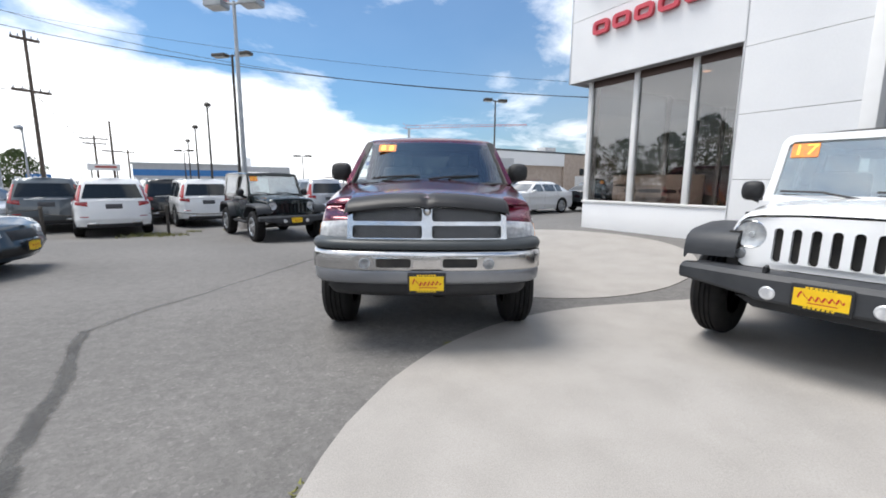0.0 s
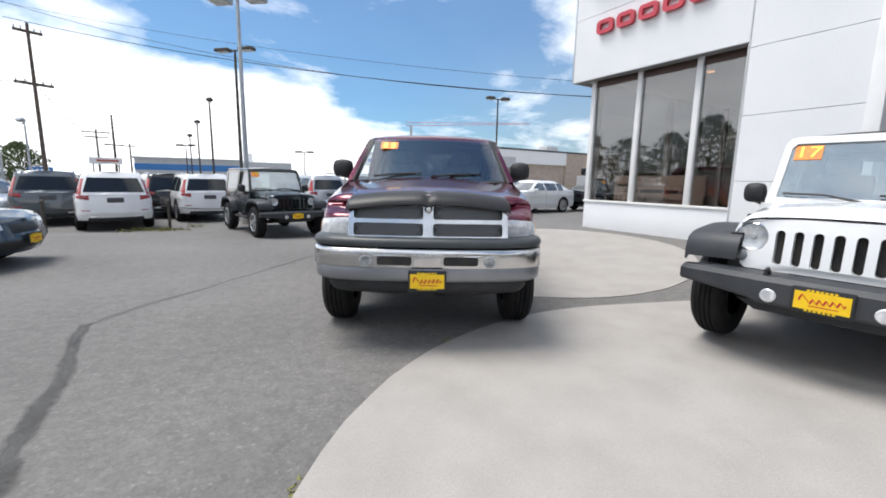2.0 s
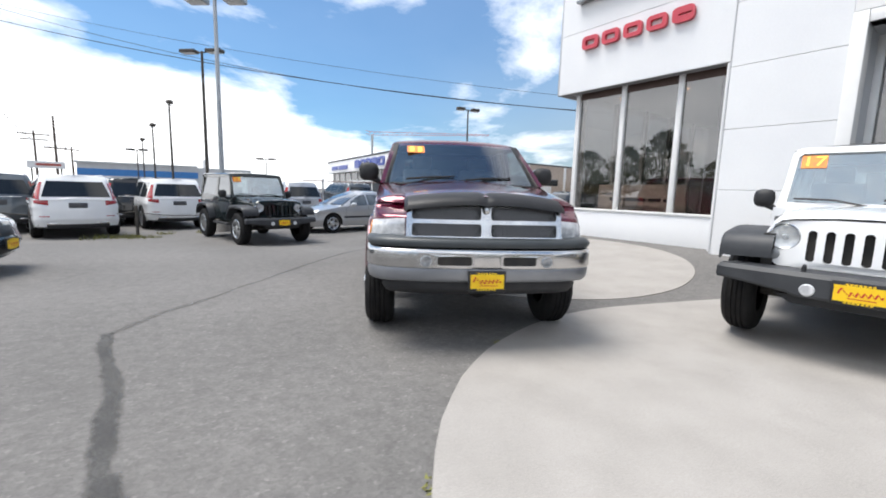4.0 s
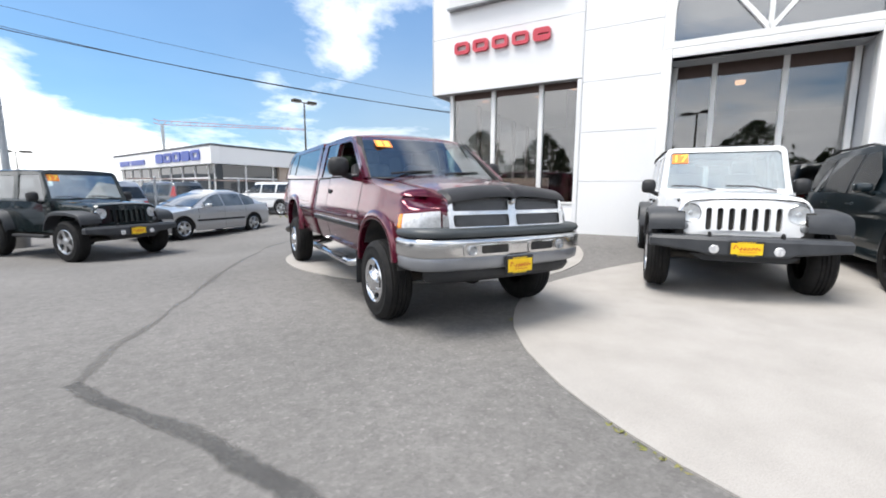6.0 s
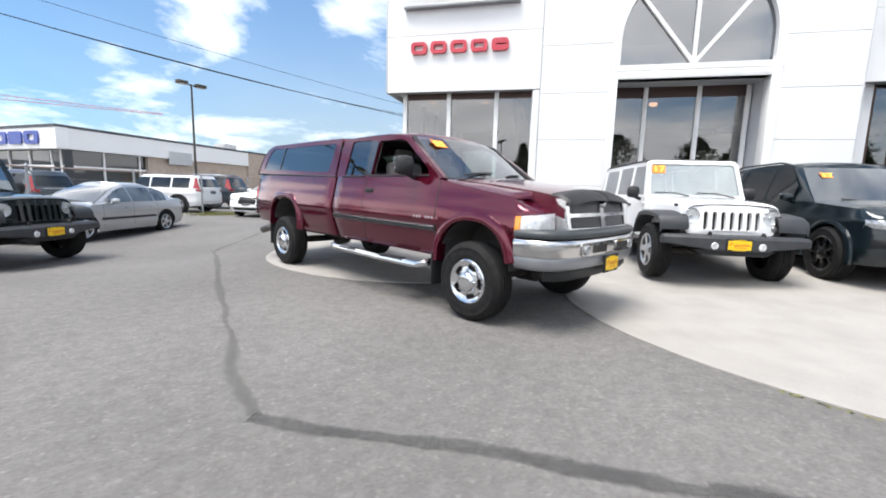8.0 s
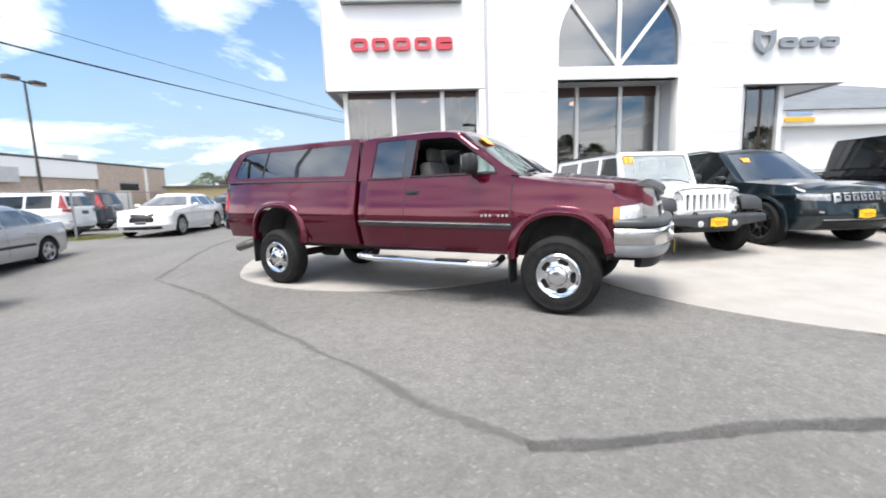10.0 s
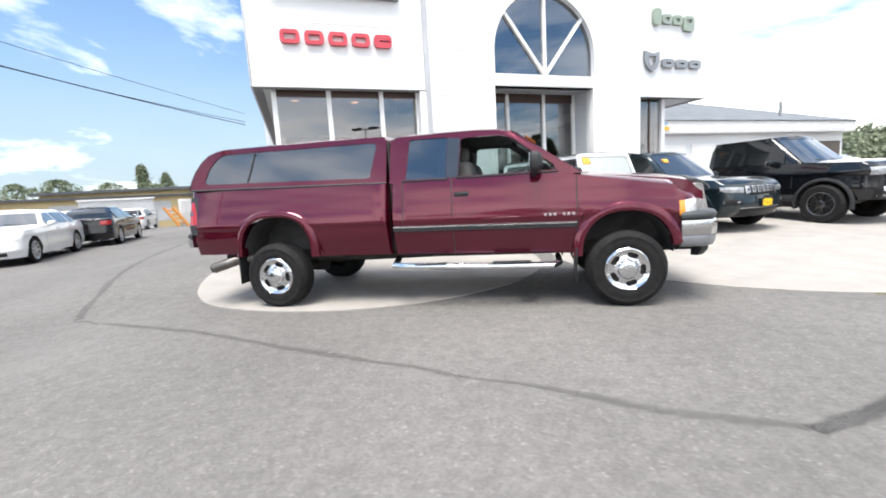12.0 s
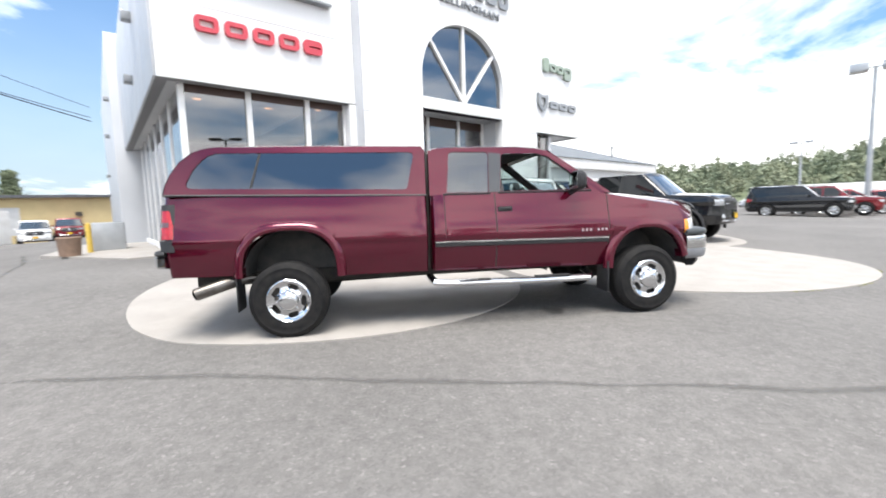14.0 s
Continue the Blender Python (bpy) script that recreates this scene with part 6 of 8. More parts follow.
    rows = [[(w * t, y + 0.04 * (1 - t * t), z) for t in (-1, -0.5, 0, 0.5, 1)] for y, z, w in ((4.785, 1.88, 0.79), (4.895, 1.787, 0.815), (4.975, 1.67, 0.845), (5.020, 1.56, 0.872), (5.040, 1.46, 0.895))]
    grid(bm, rows)
    part("cap_hatch", bm, TINT_GLASS, truck)
    bm = sheet([(-0.88, 1.41), (0.88, 1.41), (0.74, 1.90), (-0.74, 1.90)], [rounded(-0.6, 0.6, 1.5, 1.8, 0.05)], lambda a, b, c: (a, 2.51 + c, b), 0.02)
    part("cap_front", bm, BURGUNDY, truck)
    bm = bmesh.new()
    box(bm, -0.8, 0.8, 2.47, 2.49, 0.62, 1.86)
    part("gap_seal", bm, UNDER, truck)
    # cabin: seats, dash, wheel, door linings, floor
    for x in (-0.38, 0.38):
        bm = bmesh.new()
        box(bm, x - 0.27, x + 0.27, 1.05, 1.6, 0.98, 1.14, 0.05)
        box(bm, x - 0.26, x + 0.26, 1.50, 1.68, 1.1, 1.62, 0.06, Matrix.Translation((0, 1.5, 1.1)) @ Matrix.Rotation(radians(-10), 4, "X") @ Matrix.Translation((0, -1.5, -1.1)))
        box(bm, x - 0.13, x + 0.13, 1.63, 1.73, 1.60, 1.77, 0.04)
        part("seat", bm, SEAT, truck, "grey cloth seat")
    bm = bmesh.new()
    box(bm, -0.75, 0.75, 2.1, 2.35, 0.95, 1.5, 0.05)
    part("rear_bench", bm, SEAT, truck)
    bm = bmesh.new()
    rows = [[(0.84 * t, y, z) for t in (-1, -0.6, -0.2, 0.2, 0.6, 1)] for y, z in ((0.5, 1.36), (0.62, 1.395), (0.82, 1.40), (0.92, 1.36), (0.94, 1.2), (0.85, 1.0))]
    grid(bm, rows)
    box(bm, 0.2, 0.6, 0.80, 0.95, 1.37, 1.43, 0.03)
    part("dashboard", bm, BLACK_PLASTIC, truck)
    bm = bmesh.new()
    ring = [(0.38 + 0.19 * math.cos(a), 1.06 - 0.07 * math.sin(a), 1.33 + 0.175 * math.sin(a)) for a in (2 * math.pi * i / 24 for i in range(25))]
    tube(bm, ring, 0.016, 6)
    rod(bm, (0.2, 1.06, 1.33), (0.56, 1.06, 1.33), 0.016)
    rod(bm, (0.38, 1.06, 1.33), (0.38, 0.85, 1.25), 0.03)
    part("steering_wheel", bm, BLACK_PLASTIC, truck)
    bm = bmesh.new()
    for side in (1, -1):
        box(bm, side * 0.83 - 0.03, side * 0.83 + 0.03, 0.55, 2.4, 0.62, 1.385, 0.015)
    part("door_lining", bm, GREY_TRIM, truck)
    bm = bmesh.new()
    box(bm, -0.85, 0.85, 0.5, 2.45, 0.6, 0.66)
    part("cab_floor", bm, UNDER, truck)
    bm = bmesh.new()
    box(bm, -0.73, 0.73, 1.15, 2.42, 1.875, 1.885)
    part("headliner", bm, GREY_TRIM, truck)
    # chassis
    for side in (1, -1):
        bm = bmesh.new()
        box(bm, side * 0.45 - 0.05, side * 0.45 + 0.05, -0.75, 4.95, 0.5, 0.64, 0.01)
        part("frame_rail", bm, UNDER, truck)
    for y in (0.0, 3.93):
        bm = bmesh.new()
        rod(bm, (-0.74, y, 0.39), (0.74, y, 0.39), 0.055)
        lathe(bm, [(-0.16, 0.001), (-0.12, 0.13), (0.12, 0.13), (0.16, 0.001)], 16, "y", Matrix.Translation((0.1, y, 0.39)))
        part("axle", bm, UNDER, truck)
    bm = bmesh.new()
    rod(bm, (0.05, 1.2, 0.48), (0.1, 3.8, 0.42), 0.045)
    box(bm, -0.3, 0.3, -0.4, 1.4, 0.5, 0.75, 0.05)
    box(bm, 0.15, 0.4, 2.5, 3.3, 0.5, 0.7, 0.05)
    part("drive_train", bm, UNDER, truck)
    bm = bmesh.new()
    rod(bm, (-0.86, 0.42, 1.34), (-0.865, 0.44, 1.42), 0.008, 0.004, 6)
    part("antenna_base", bm, BLACK_PLASTIC, truck)
    return truck


def hood_z(y, x):
    """Height of the hood: crowned, with a raised middle, falling to the nose."""
    base = float(np.interp(y, [-0.85, -0.75, -0.5, 0.0, 0.5], [1.235, 1.262, 1.305, 1.365, 1.405]))
    t = abs(x) / 0.67
    return base + 0.03 - 0.058 * t ** 2.3 - 0.006 * math.exp(-((t - 0.62) / 0.05) ** 2)


burgundy_pickup()

# ---------------------------------------------------------------- boxy off-roaders with seven-slot grilles
def off_roader(name, m, label, colour, doors, sticker, rim_mat, top_mat, group):
    jeep = empty(name, m, label, "off-roader", group)
    wb = 2.95 if doors == 4 else 2.42
    tail = wb + 0.62
    R = 0.405

    def W(y, z):
        return 0.775 - 0.02 * max(0, 0.8 - z) / 0.3 - 0.012 * max(0, z - 1.0) / 0.2
    arch_r = (wb, 0.50, 0.48)
    low = arch_low(lambda y: 0.54, [arch_r])
    bm = shell(W, lambda z: 0.60, lambda z: tail, 0.62, tail - 0.06, 0.05, 0.0, 0.0, low, lambda y: 1.17, side_stations(0.62, tail - 0.06, [arch_r], 0.2), nv=8, nf=3, nc=3)
    part("tub", bm, colour, jeep, smooth=35)
    # hood with its sides
    bm = bmesh.new()
    rows = []
    for y, hw, z in ((-0.452, 0.585, 1.082), (-0.43, 0.595, 1.104), (-0.3, 0.605, 1.125), (0.0, 0.63, 1.148), (0.3, 0.655, 1.165), (0.62, 0.69, 1.18), (0.72, 0.70, 1.183)):
        row = [(-hw, y, 0.78), (-hw, y, z - 0.10), (-hw + 0.015, y, z - 0.04), (-hw + 0.06, y, z - 0.005)]
        row += [(hw * t, y, z + 0.03 * (1 - t * t)) for t in (-0.75, -0.5, -0.2, 0.2, 0.5, 0.75)]
        row += [(hw - 0.06, y, z - 0.005), (hw - 0.015, y, z - 0.04), (hw, y, z - 0.10), (hw, y, 0.78)]
        rows.append(row)
    grid(bm, rows)
    part("hood", bm, colour, jeep, smooth=40)
    # grille plate: seven slots, two lamp holes
    slots = [rounded(0.108 * k - 0.028, 0.108 * k + 0.028, 0.755, 1.005, 0.026, 4) for k in range(-3, 4)]
    lamps = [arc(sx * 0.5, 0.94, 0.104, 0, 354, 23) for sx in (1, -1)]
    outer = [(-0.52, 0.70), (0.52, 0.70), (0.60, 0.75), (0.63, 0.85), (0.625, 0.98), (0.60, 1.04), (0.48, 1.075), (0.2, 1.092), (-0.2, 1.092), (-0.48, 1.075), (-0.60, 1.04), (-0.625, 0.98), (-0.63, 0.85), (-0.60, 0.75)]
    bm = sheet(outer, slots + lamps, lambda a, b, c: (a, -0.50 + 0.06 * (a / 0.6) ** 2 + 0.09 * (b - 0.7) + c, b), 0.05)
    part("grille", bm, colour, jeep, smooth=25)
    bm = sheet([(-0.55, 0.70), (0.55, 0.70), (0.55, 1.04), (-0.55, 1.04)], [], lambda a, b, c: (a, -0.43 + 0.09 * (b - 0.7) + c, b), 0.02)
    part("grille_backing", bm, UNDER, jeep)
    for sx in (1, -1):
        bm = bmesh.new()
        lathe(bm, [(-0.45, 0.1), (-0.442, 0.09), (-0.434, 0.068), (-0.428, 0.04), (-0.426, 0.001)], 28, "y", Matrix.Translation((sx * 0.5, 0.01, 0.94)))
        lamp = part("headlight", bm, REFLECTOR, jeep, "round chrome headlight")
        bm = bmesh.new()
        lathe(bm, [(-0.45, 0.001), (-0.448, 0.018), (-0.43, 0.024), (-0.395, 0.024)], 16, "y", Matrix.Translation((sx * 0.5, 0.01, 0.94)))
        part("bulb_cap", bm, LENS, lamp)
        bm = bmesh.new()
        lathe(bm, [(-0.478, 0.001), (-0.475, 0.04), (-0.465, 0.08), (-0.452, 0.1)], 28, "y", Matrix.Translation((sx * 0.5, 0.01, 0.94)))
        part("lens", bm, LAMP_GLASS, lamp)
        bm = bmesh.new()
        lathe(bm, [(-0.44, 0.098), (-0.465, 0.104), (-0.458, 0.112), (-0.43, 0.112)], 28, "y", Matrix.Translation((sx * 0.5, 0.02, 0.94)))
        part("lamp_ring", bm, CHROME, lamp)
        bm = bmesh.new()
        lathe(bm, [(-0.475, 0.001), (-0.47, 0.03), (-0.45, 0.046), (-0.43, 0.046)], 18, "y", Matrix.Translation((sx * 0.555, 0.01, 0.79)))
        part("turn_signal", bm, SIGN_GREY, jeep)
    # flat plastic fenders
    def fender(name, pts, x0, x1):
        for side in (1, -1):
            bm = bmesh.new()
            rows = []
            for y, z in pts:
                rows.append([(side * x0, y, z), (side * (x1 - 0.03), y, z - 0.004), (side * x1, y, z - 0.025), (side * x1, y, z - 0.075), (side * (x1 - 0.015), y, z - 0.085), (side * (x1 - 0.03), y, z - 0.05), (side * x0, y, z - 0.04)])
            vs = grid(bm, rows, close=True)
            for row in (vs[0], vs[-1]):
                bm.faces.new(row)
            part(name, bm, GREY_PLASTIC, jeep, smooth=40)
    fender("fender", [(-0.535, 0.80), (-0.53, 0.85), (-0.50, 0.92), (-0.42, 0.965), (-0.1, 1.0), (0.22, 0.995), (0.4, 0.96), (0.52, 0.84), (0.60, 0.66)], 0.56, 0.93)
    fender("fender", [(wb - 0.58, 0.62), (wb - 0.52, 0.82), (wb - 0.4, 0.95), (wb - 0.2, 0.99), (wb + 0.2, 0.99), (wb + 0.38, 0.94), (wb + 0.50, 0.8), (wb + 0.53, 0.68)], 0.74, 0.935)
    for side in (1, -1):
        for x, y0, y1, z0, z1 in ((0.6, -0.45, 0.6, 0.55, 0.96), (0.48, wb - 0.5, wb + 0.5, 0.5, 1.0)):
            bm = bmesh.new()
            box(bm, side * x - 0.04, side * x + 0.04, y0, y1, z0, z1)
            part("wheel_liner", bm, UNDER, jeep)
    # bumper
    path = [(0.0, -0.70), (0.36, -0.70), (0.42, -0.69), (0.84, -0.65), (0.9, -0.63), (0.91, -0.55)]
    bm = sweep(path, [(0.0, 0.50), (0.012, 0.52), (0.012, 0.66), (-0.015, 0.695), (-0.2, 0.70), (-0.2, 0.50)])
    for v in bm.verts:
        if abs(v.co.x) > 0.40 and v.co.z < 0.58:
            v.co.z += 0.02 + 0.05 * min(1, (abs(v.co.x) - 0.4) / 0.4)
    part("bumper", bm, GREY_PLASTIC, jeep, "black plastic bumper", smooth=25)
    for sx in (1, -1):
        bm = bmesh.new()
        lathe(bm, [(-0.725, 0.001), (-0.722, 0.04), (-0.71, 0.05), (-0.68, 0.05)], 18, "y", Matrix.Translation((sx * 0.29, 0.0, 0.565)))
        part("fog_light", bm, LENS, jeep)
        bm = bmesh.new()
        tube(bm, [(sx * 0.33, -0.66, 0.68), (sx * 0.33, -0.66, 0.735), (sx * 0.33, -0.62, 0.74), (sx * 0.33, -0.59, 0.70)], 0.014, 6)
        part("tow_hook", bm, BLACK_PLASTIC, jeep)
    dealer_plate(jeep, -0.725, 0.585)
    bm = sheet([(-0.38, 0.43), (0.38, 0.43), (0.5, 0.5), (-0.5, 0.5)], [], lambda a, b, c: (a, -0.63 + c, b), 0.06)
    part("skid_plate", bm, BLACK_PLASTIC, jeep)
    # windscreen frame and pane
    def sy(z):
        return 0.66 + (z - 1.17) * 0.42
    fr_out = [(-0.735, 1.165), (0.735, 1.165), (0.70, 1.72), (0.665, 1.775), (0.60, 1.79), (-0.60, 1.79), (-0.665, 1.775), (-0.70, 1.72)]
    fr_in = [(-0.675, 1.225), (0.675, 1.225), (0.645, 1.69), (0.61, 1.725), (-0.61, 1.725), (-0.645, 1.69)]
    bm = sheet(fr_out, [fr_in], lambda a, b, c: (a, sy(b) + c, b), 0.06)
    part("windscreen_frame", bm, colour, jeep, smooth=25)
    bm = sheet(fr_in, [], lambda a, b, c: (a, sy(b) + 0.025 + c, b), 0.005)
    part("windscreen", bm, UPRIGHT_GLASS, jeep)
    year_sticker(jeep, (-0.52, sy(1.64) + 0.018, 1.64), (0, 0.42, 1), (1, 0, 0), sticker, 0.14)
    for x in (-0.42, 0.22):
        bm = bmesh.new()
        tube(bm, [(x + 0.36, sy(1.2) - 0.02, 1.2), (x + 0.1, sy(1.25) - 0.03, 1.255), (x - 0.2, sy(1.25) - 0.02, 1.262)], 0.011, 6)
        part("wiper", bm, BLACK_PLASTIC, jeep)
    # upper sides with windows
    ux = lambda z: 0.755 - (z - 1.17) * 0.13
    so = [(sy(1.17) + 0.02, 1.165), (tail, 1.165), (tail - 0.06, 1.74), (tail - 0.1, 1.77), (sy(1.77) + 0.02, 1.77)]
    if doors == 4:
        wins = [[(0.80, 1.21), (1.50, 1.21), (1.50, 1.70), (0.98, 1.70)], [(1.60, 1.21), (2.36, 1.21), (2.36, 1.70), (1.60, 1.70)], [(2.5, 1.22), (3.42, 1.22), (3.38, 1.69), (2.5, 1.69)]]
        shuts = (0.72, 1.55, 2.43)
    else:
        wins = [[(0.80, 1.21), (1.66, 1.21), (1.66, 1.70), (0.98, 1.70)], [(1.82, 1.22), (2.9, 1.22), (2.86, 1.69), (1.82, 1.69)]]
        shuts = (0.72, 1.74)
    for side in (1, -1):
        bm = sheet(so, wins, lambda a, b, c: (side * (ux(b) - c), a, b), 0.04)
        part("upper_side", bm, colour, jeep, smooth=25)
        for w in wins:
            bm = sheet(w, [], lambda a, b, c: (side * (ux(b) - 0.012 - c), a, b), 0.005)
            part("side_window", bm, TINT_GLASS, jeep)
        for y in shuts:
            bm = bmesh.new()
            rows = [[(side * (W(y, z) + 0.0015), y - 0.006, z), (side * (W(y, z) + 0.0015), y + 0.006, z)] for z in (0.62 + 0.54 * k / 6 for k in range(7))]
            grid(bm, rows)
            part("door_gap", bm, UNDER, jeep)
        for y in shuts[1:]:
            bm = bmesh.new()
            box(bm, side * 0.785 - 0.02, side * 0.785 + 0.02, y - 0.2, y - 0.06, 1.02, 1.06, 0.01)
            part("door_handle", bm, BLACK_PLASTIC, jeep)
        for z in (0.72, 1.08):
            bm = bmesh.new()
            box(bm, side * 0.775 - 0.012, side * 0.775 + 0.012, shuts[0] - 0.08, shuts[0] + 0.06, z - 0.02, z + 0.02, 0.006)
            part("hinge", bm, colour, jeep)
        bm = bmesh.new()
        box(bm, side * 0.6 - 0.018, side * 0.6 + 0.018, -0.22, -0.12, 1.06, 1.1, 0.006)
        part("hood_latch", bm, BLACK_PLASTIC, jeep)
        bm = bmesh.new()
        box(bm, side * 0.80 - 0.06, side * 0.80 + 0.06, 0.75, wb - 0.62, 0.44, 0.5, 0.015)
        part("rocker_step", bm, BLACK_PLASTIC, jeep)
    bm = bmesh.new()
    rows = [[(0.70 * t, y, z + 0.03 * (1 - t * t) - (0.02 if abs(t) == 1 else 0)) for t in (-1, -0.95, -0.8, -0.4, 0, 0.4, 0.8, 0.95, 1)] for y, z in ((sy(1.79) + 0.065, 1.765), (sy(1.79) + 0.075, 1.785), (1.6, 1.805), (tail - 0.3, 1.81), (tail - 0.08, 1.785), (tail - 0.06, 1.74))]
    grid(bm, rows)
    part("roof", bm, top_mat, jeep, smooth=50)
    bm = sheet([(-0.74, 1.165), (0.74, 1.165), (0.68, 1.77), (-0.68, 1.77)], [[(-0.6, 1.24), (0.6, 1.24), (0.57, 1.66), (-0.57, 1.66)]], lambda a, b, c: (a, tail - (b - 1.165) * 0.1 - c, b), 0.03)
    part("rear_gate", bm, colour, jeep)
    for x in (-0.36, 0.36):
        bm = bmesh.new()
        box(bm, x - 0.24, x + 0.24, 1.1, 1.6, 0.85, 1.02, 0.04)
        box(bm, x - 0.23, x + 0.23, 1.5, 1.66, 1.0, 1.45, 0.05)
        box(bm, x - 0.12, x + 0.12, 1.55, 1.64, 1.45, 1.62, 0.03)
        part("seat", bm, BLACK_PLASTIC, jeep)
    bm = bmesh.new()
    box(bm, -0.7, 0.7, 0.72, 1.0, 0.95, 1.2, 0.03)
    part("dashboard", bm, BLACK_PLASTIC, jeep)
    bm = bmesh.new()
    ring = [(0.36 + 0.18 * math.cos(a), 1.12 - 0.06 * math.sin(a), 1.2 + 0.17 * math.sin(a)) for a in (2 * math.pi * i / 20 for i in range(21))]
    tube(bm, ring, 0.015, 6)
    part("steering_wheel", bm, BLACK_PLASTIC, jeep)
    bm = bmesh.new()
    box(bm, -0.74, 0.74, 0.64, tail - 0.05, 0.56, 0.62)
    box(bm, -0.35, 0.35, -0.4, tail - 0.2, 0.42, 0.56)
    rod(bm, (-0.68, 0, R), (0.68, 0, R), 0.05)
    rod(bm, (-0.68, wb, R), (0.68, wb, R), 0.05)
    part("underbody", bm, UNDER, jeep)
    mirror_pair(jeep, 0.80, 0.86, 1.26, BLACK_PLASTIC, (0.19, 0.11, 0.2))
    for y in (0, wb):
        for side in (1, -1):
            wheel(jeep, side * 0.79, y, R, R, 0.25, 0.235, "five", rim_mat)
    return jeep


WHITE_PAINT = paint("white_paint", (0.78, 0.79, 0.8), 0.0, 0.3)
DARK_GREY_PAINT = paint("dark_grey_green_paint", (0.011, 0.019, 0.021), 0.3, 0.24)
off_roader("off_roader", place(3.14, -1.16, -53.1), "white boxy four-door off-roader with black fenders and bumper", WHITE_PAINT, 4, "17", SILVER, BLACK_PLASTIC, "off-roaders")
off_roader("off_roader", place(-3.99, 7.31, 40.3), "dark grey boxy two-door off-roader with a yellow plate", DARK_GREY_PAINT, 2, "17", SILVER, DARK_GREY_PAINT, "off-roaders")

# ---------------------------------------------------------------- parked cars
BLACK_PAINT = paint("black_paint", (0.006, 0.007, 0.009), 0.2, 0.25)
STEEL_BLUE = paint("dark_blue_grey_paint", (0.035, 0.05, 0.065), 0.5)
DARK_TEAL = paint("dark_green_blue_paint", (0.01, 0.019, 0.024), 0.4, 0.3)
GREY_PAINT = paint("grey_paint", (0.09, 0.105, 0.12), 0.6)
SILVER_PAINT = paint("silver_paint", (0.5, 0.51, 0.53), 0.75)
RED_PAINT = paint("red_paint", (0.17, 0.008, 0.014), 0.2)

SUV = dict(wb=2.98, fo=0.92, ro=1.04, w=1.97, tyre=0.375, rim=0.25, sill=0.3, belt=1.1, roof=1.73, roof_w=0.73, tyre_w=0.26,
           hood=[(-0.9, 0.86), (-0.5, 1.0), (0.55, 1.09), (0.9, 1.1), (3.9, 1.1)], nose=[(0.3, 0.1), (0.5, 0.0), (0.9, 0.06), (1.1, 0.3)],
           back=[(0.3, 0.1), (0.55, 0.0), (0.8, 0.02), (1.1, 0.06)], screen=[(1.07, 0.5), (1.73, 1.25), (1.9, 1.4)], rear=[(1.07, 3.95), (1.6, 3.74), (1.73, 3.62), (1.9, 3.5)],
           windows=[(0.95, 1.65), (1.72, 2.6), (2.68, 3.45)], handles=(1.5, 2.45), shuts=(0.72, 1.68, 2.64), mirror=(0.95, 1.16), clad=BLACK_PLASTIC, wipers=True)
TAIL_BADGE = material("dark_plate", (0.05, 0.05, 0.055), 0.5)
XC = dict(SUV, w=1.93, roof=1.72, roof_w=0.71, pillar_lamps=(1.08, 1.55), rails=SILVER, rear_glass=(1.16, 1.58), patches=[
    ("tail_light", RED_LENS, 0.6, 0.88, 0.93, 1.09, True, True, 0.98, 1.06), ("tail_crease", WHITE_METAL, -0.58, 0.58, 1.085, 1.1, True, False), ("exhaust_trim", CHROME, 0.42, 0.66, 0.4, 0.46, True, True),
    ("plate_panel", TAIL_BADGE, -0.2, 0.2, 0.86, 1.0, True, False), ("bumper", BLACK_PLASTIC, -0.84, 0.84, 0.3, 0.42, True, False),
    ("reflector_strip", RED_LENS, 0.6, 0.8, 0.62, 0.645, True, True), ("headlight", LENS, 0.55, 0.86, 0.78, 0.92, False, True), ("grille", BLACK_PLASTIC, -0.4, 0.4, 0.6, 0.9, False, False)])


def tailed(x, y, heading, wb):
    """The pose of a car whose rear axle stands at (x, y)."""
    a = radians(heading)
    return place(x + math.sin(a) * wb, y - math.cos(a) * wb, heading)


road_car("estate_car", tailed(-10.06, 9.2, 219.7, 2.98), "white sport utility estate with tall red tail lights", "car", WHITE_PAINT, XC, "parked estates")
road_car("estate_car", tailed(-8.87, 12.2, 219.7, 2.98), "white sport utility estate parked beside a dark off-roader", "car", WHITE_PAINT, XC, "parked estates")
road_car("estate_car", tailed(-12.75, 10.0, 219.7, 2.98), "blue-grey sport utility estate with red tail lights", "car", GREY_PAINT, XC, "parked estates")
road_car("estate_car", tailed(-10.9, 13.3, 219.7, 2.98), "dark sport utility estate behind the front row", "car", BLACK_PAINT, XC, "parked estates")

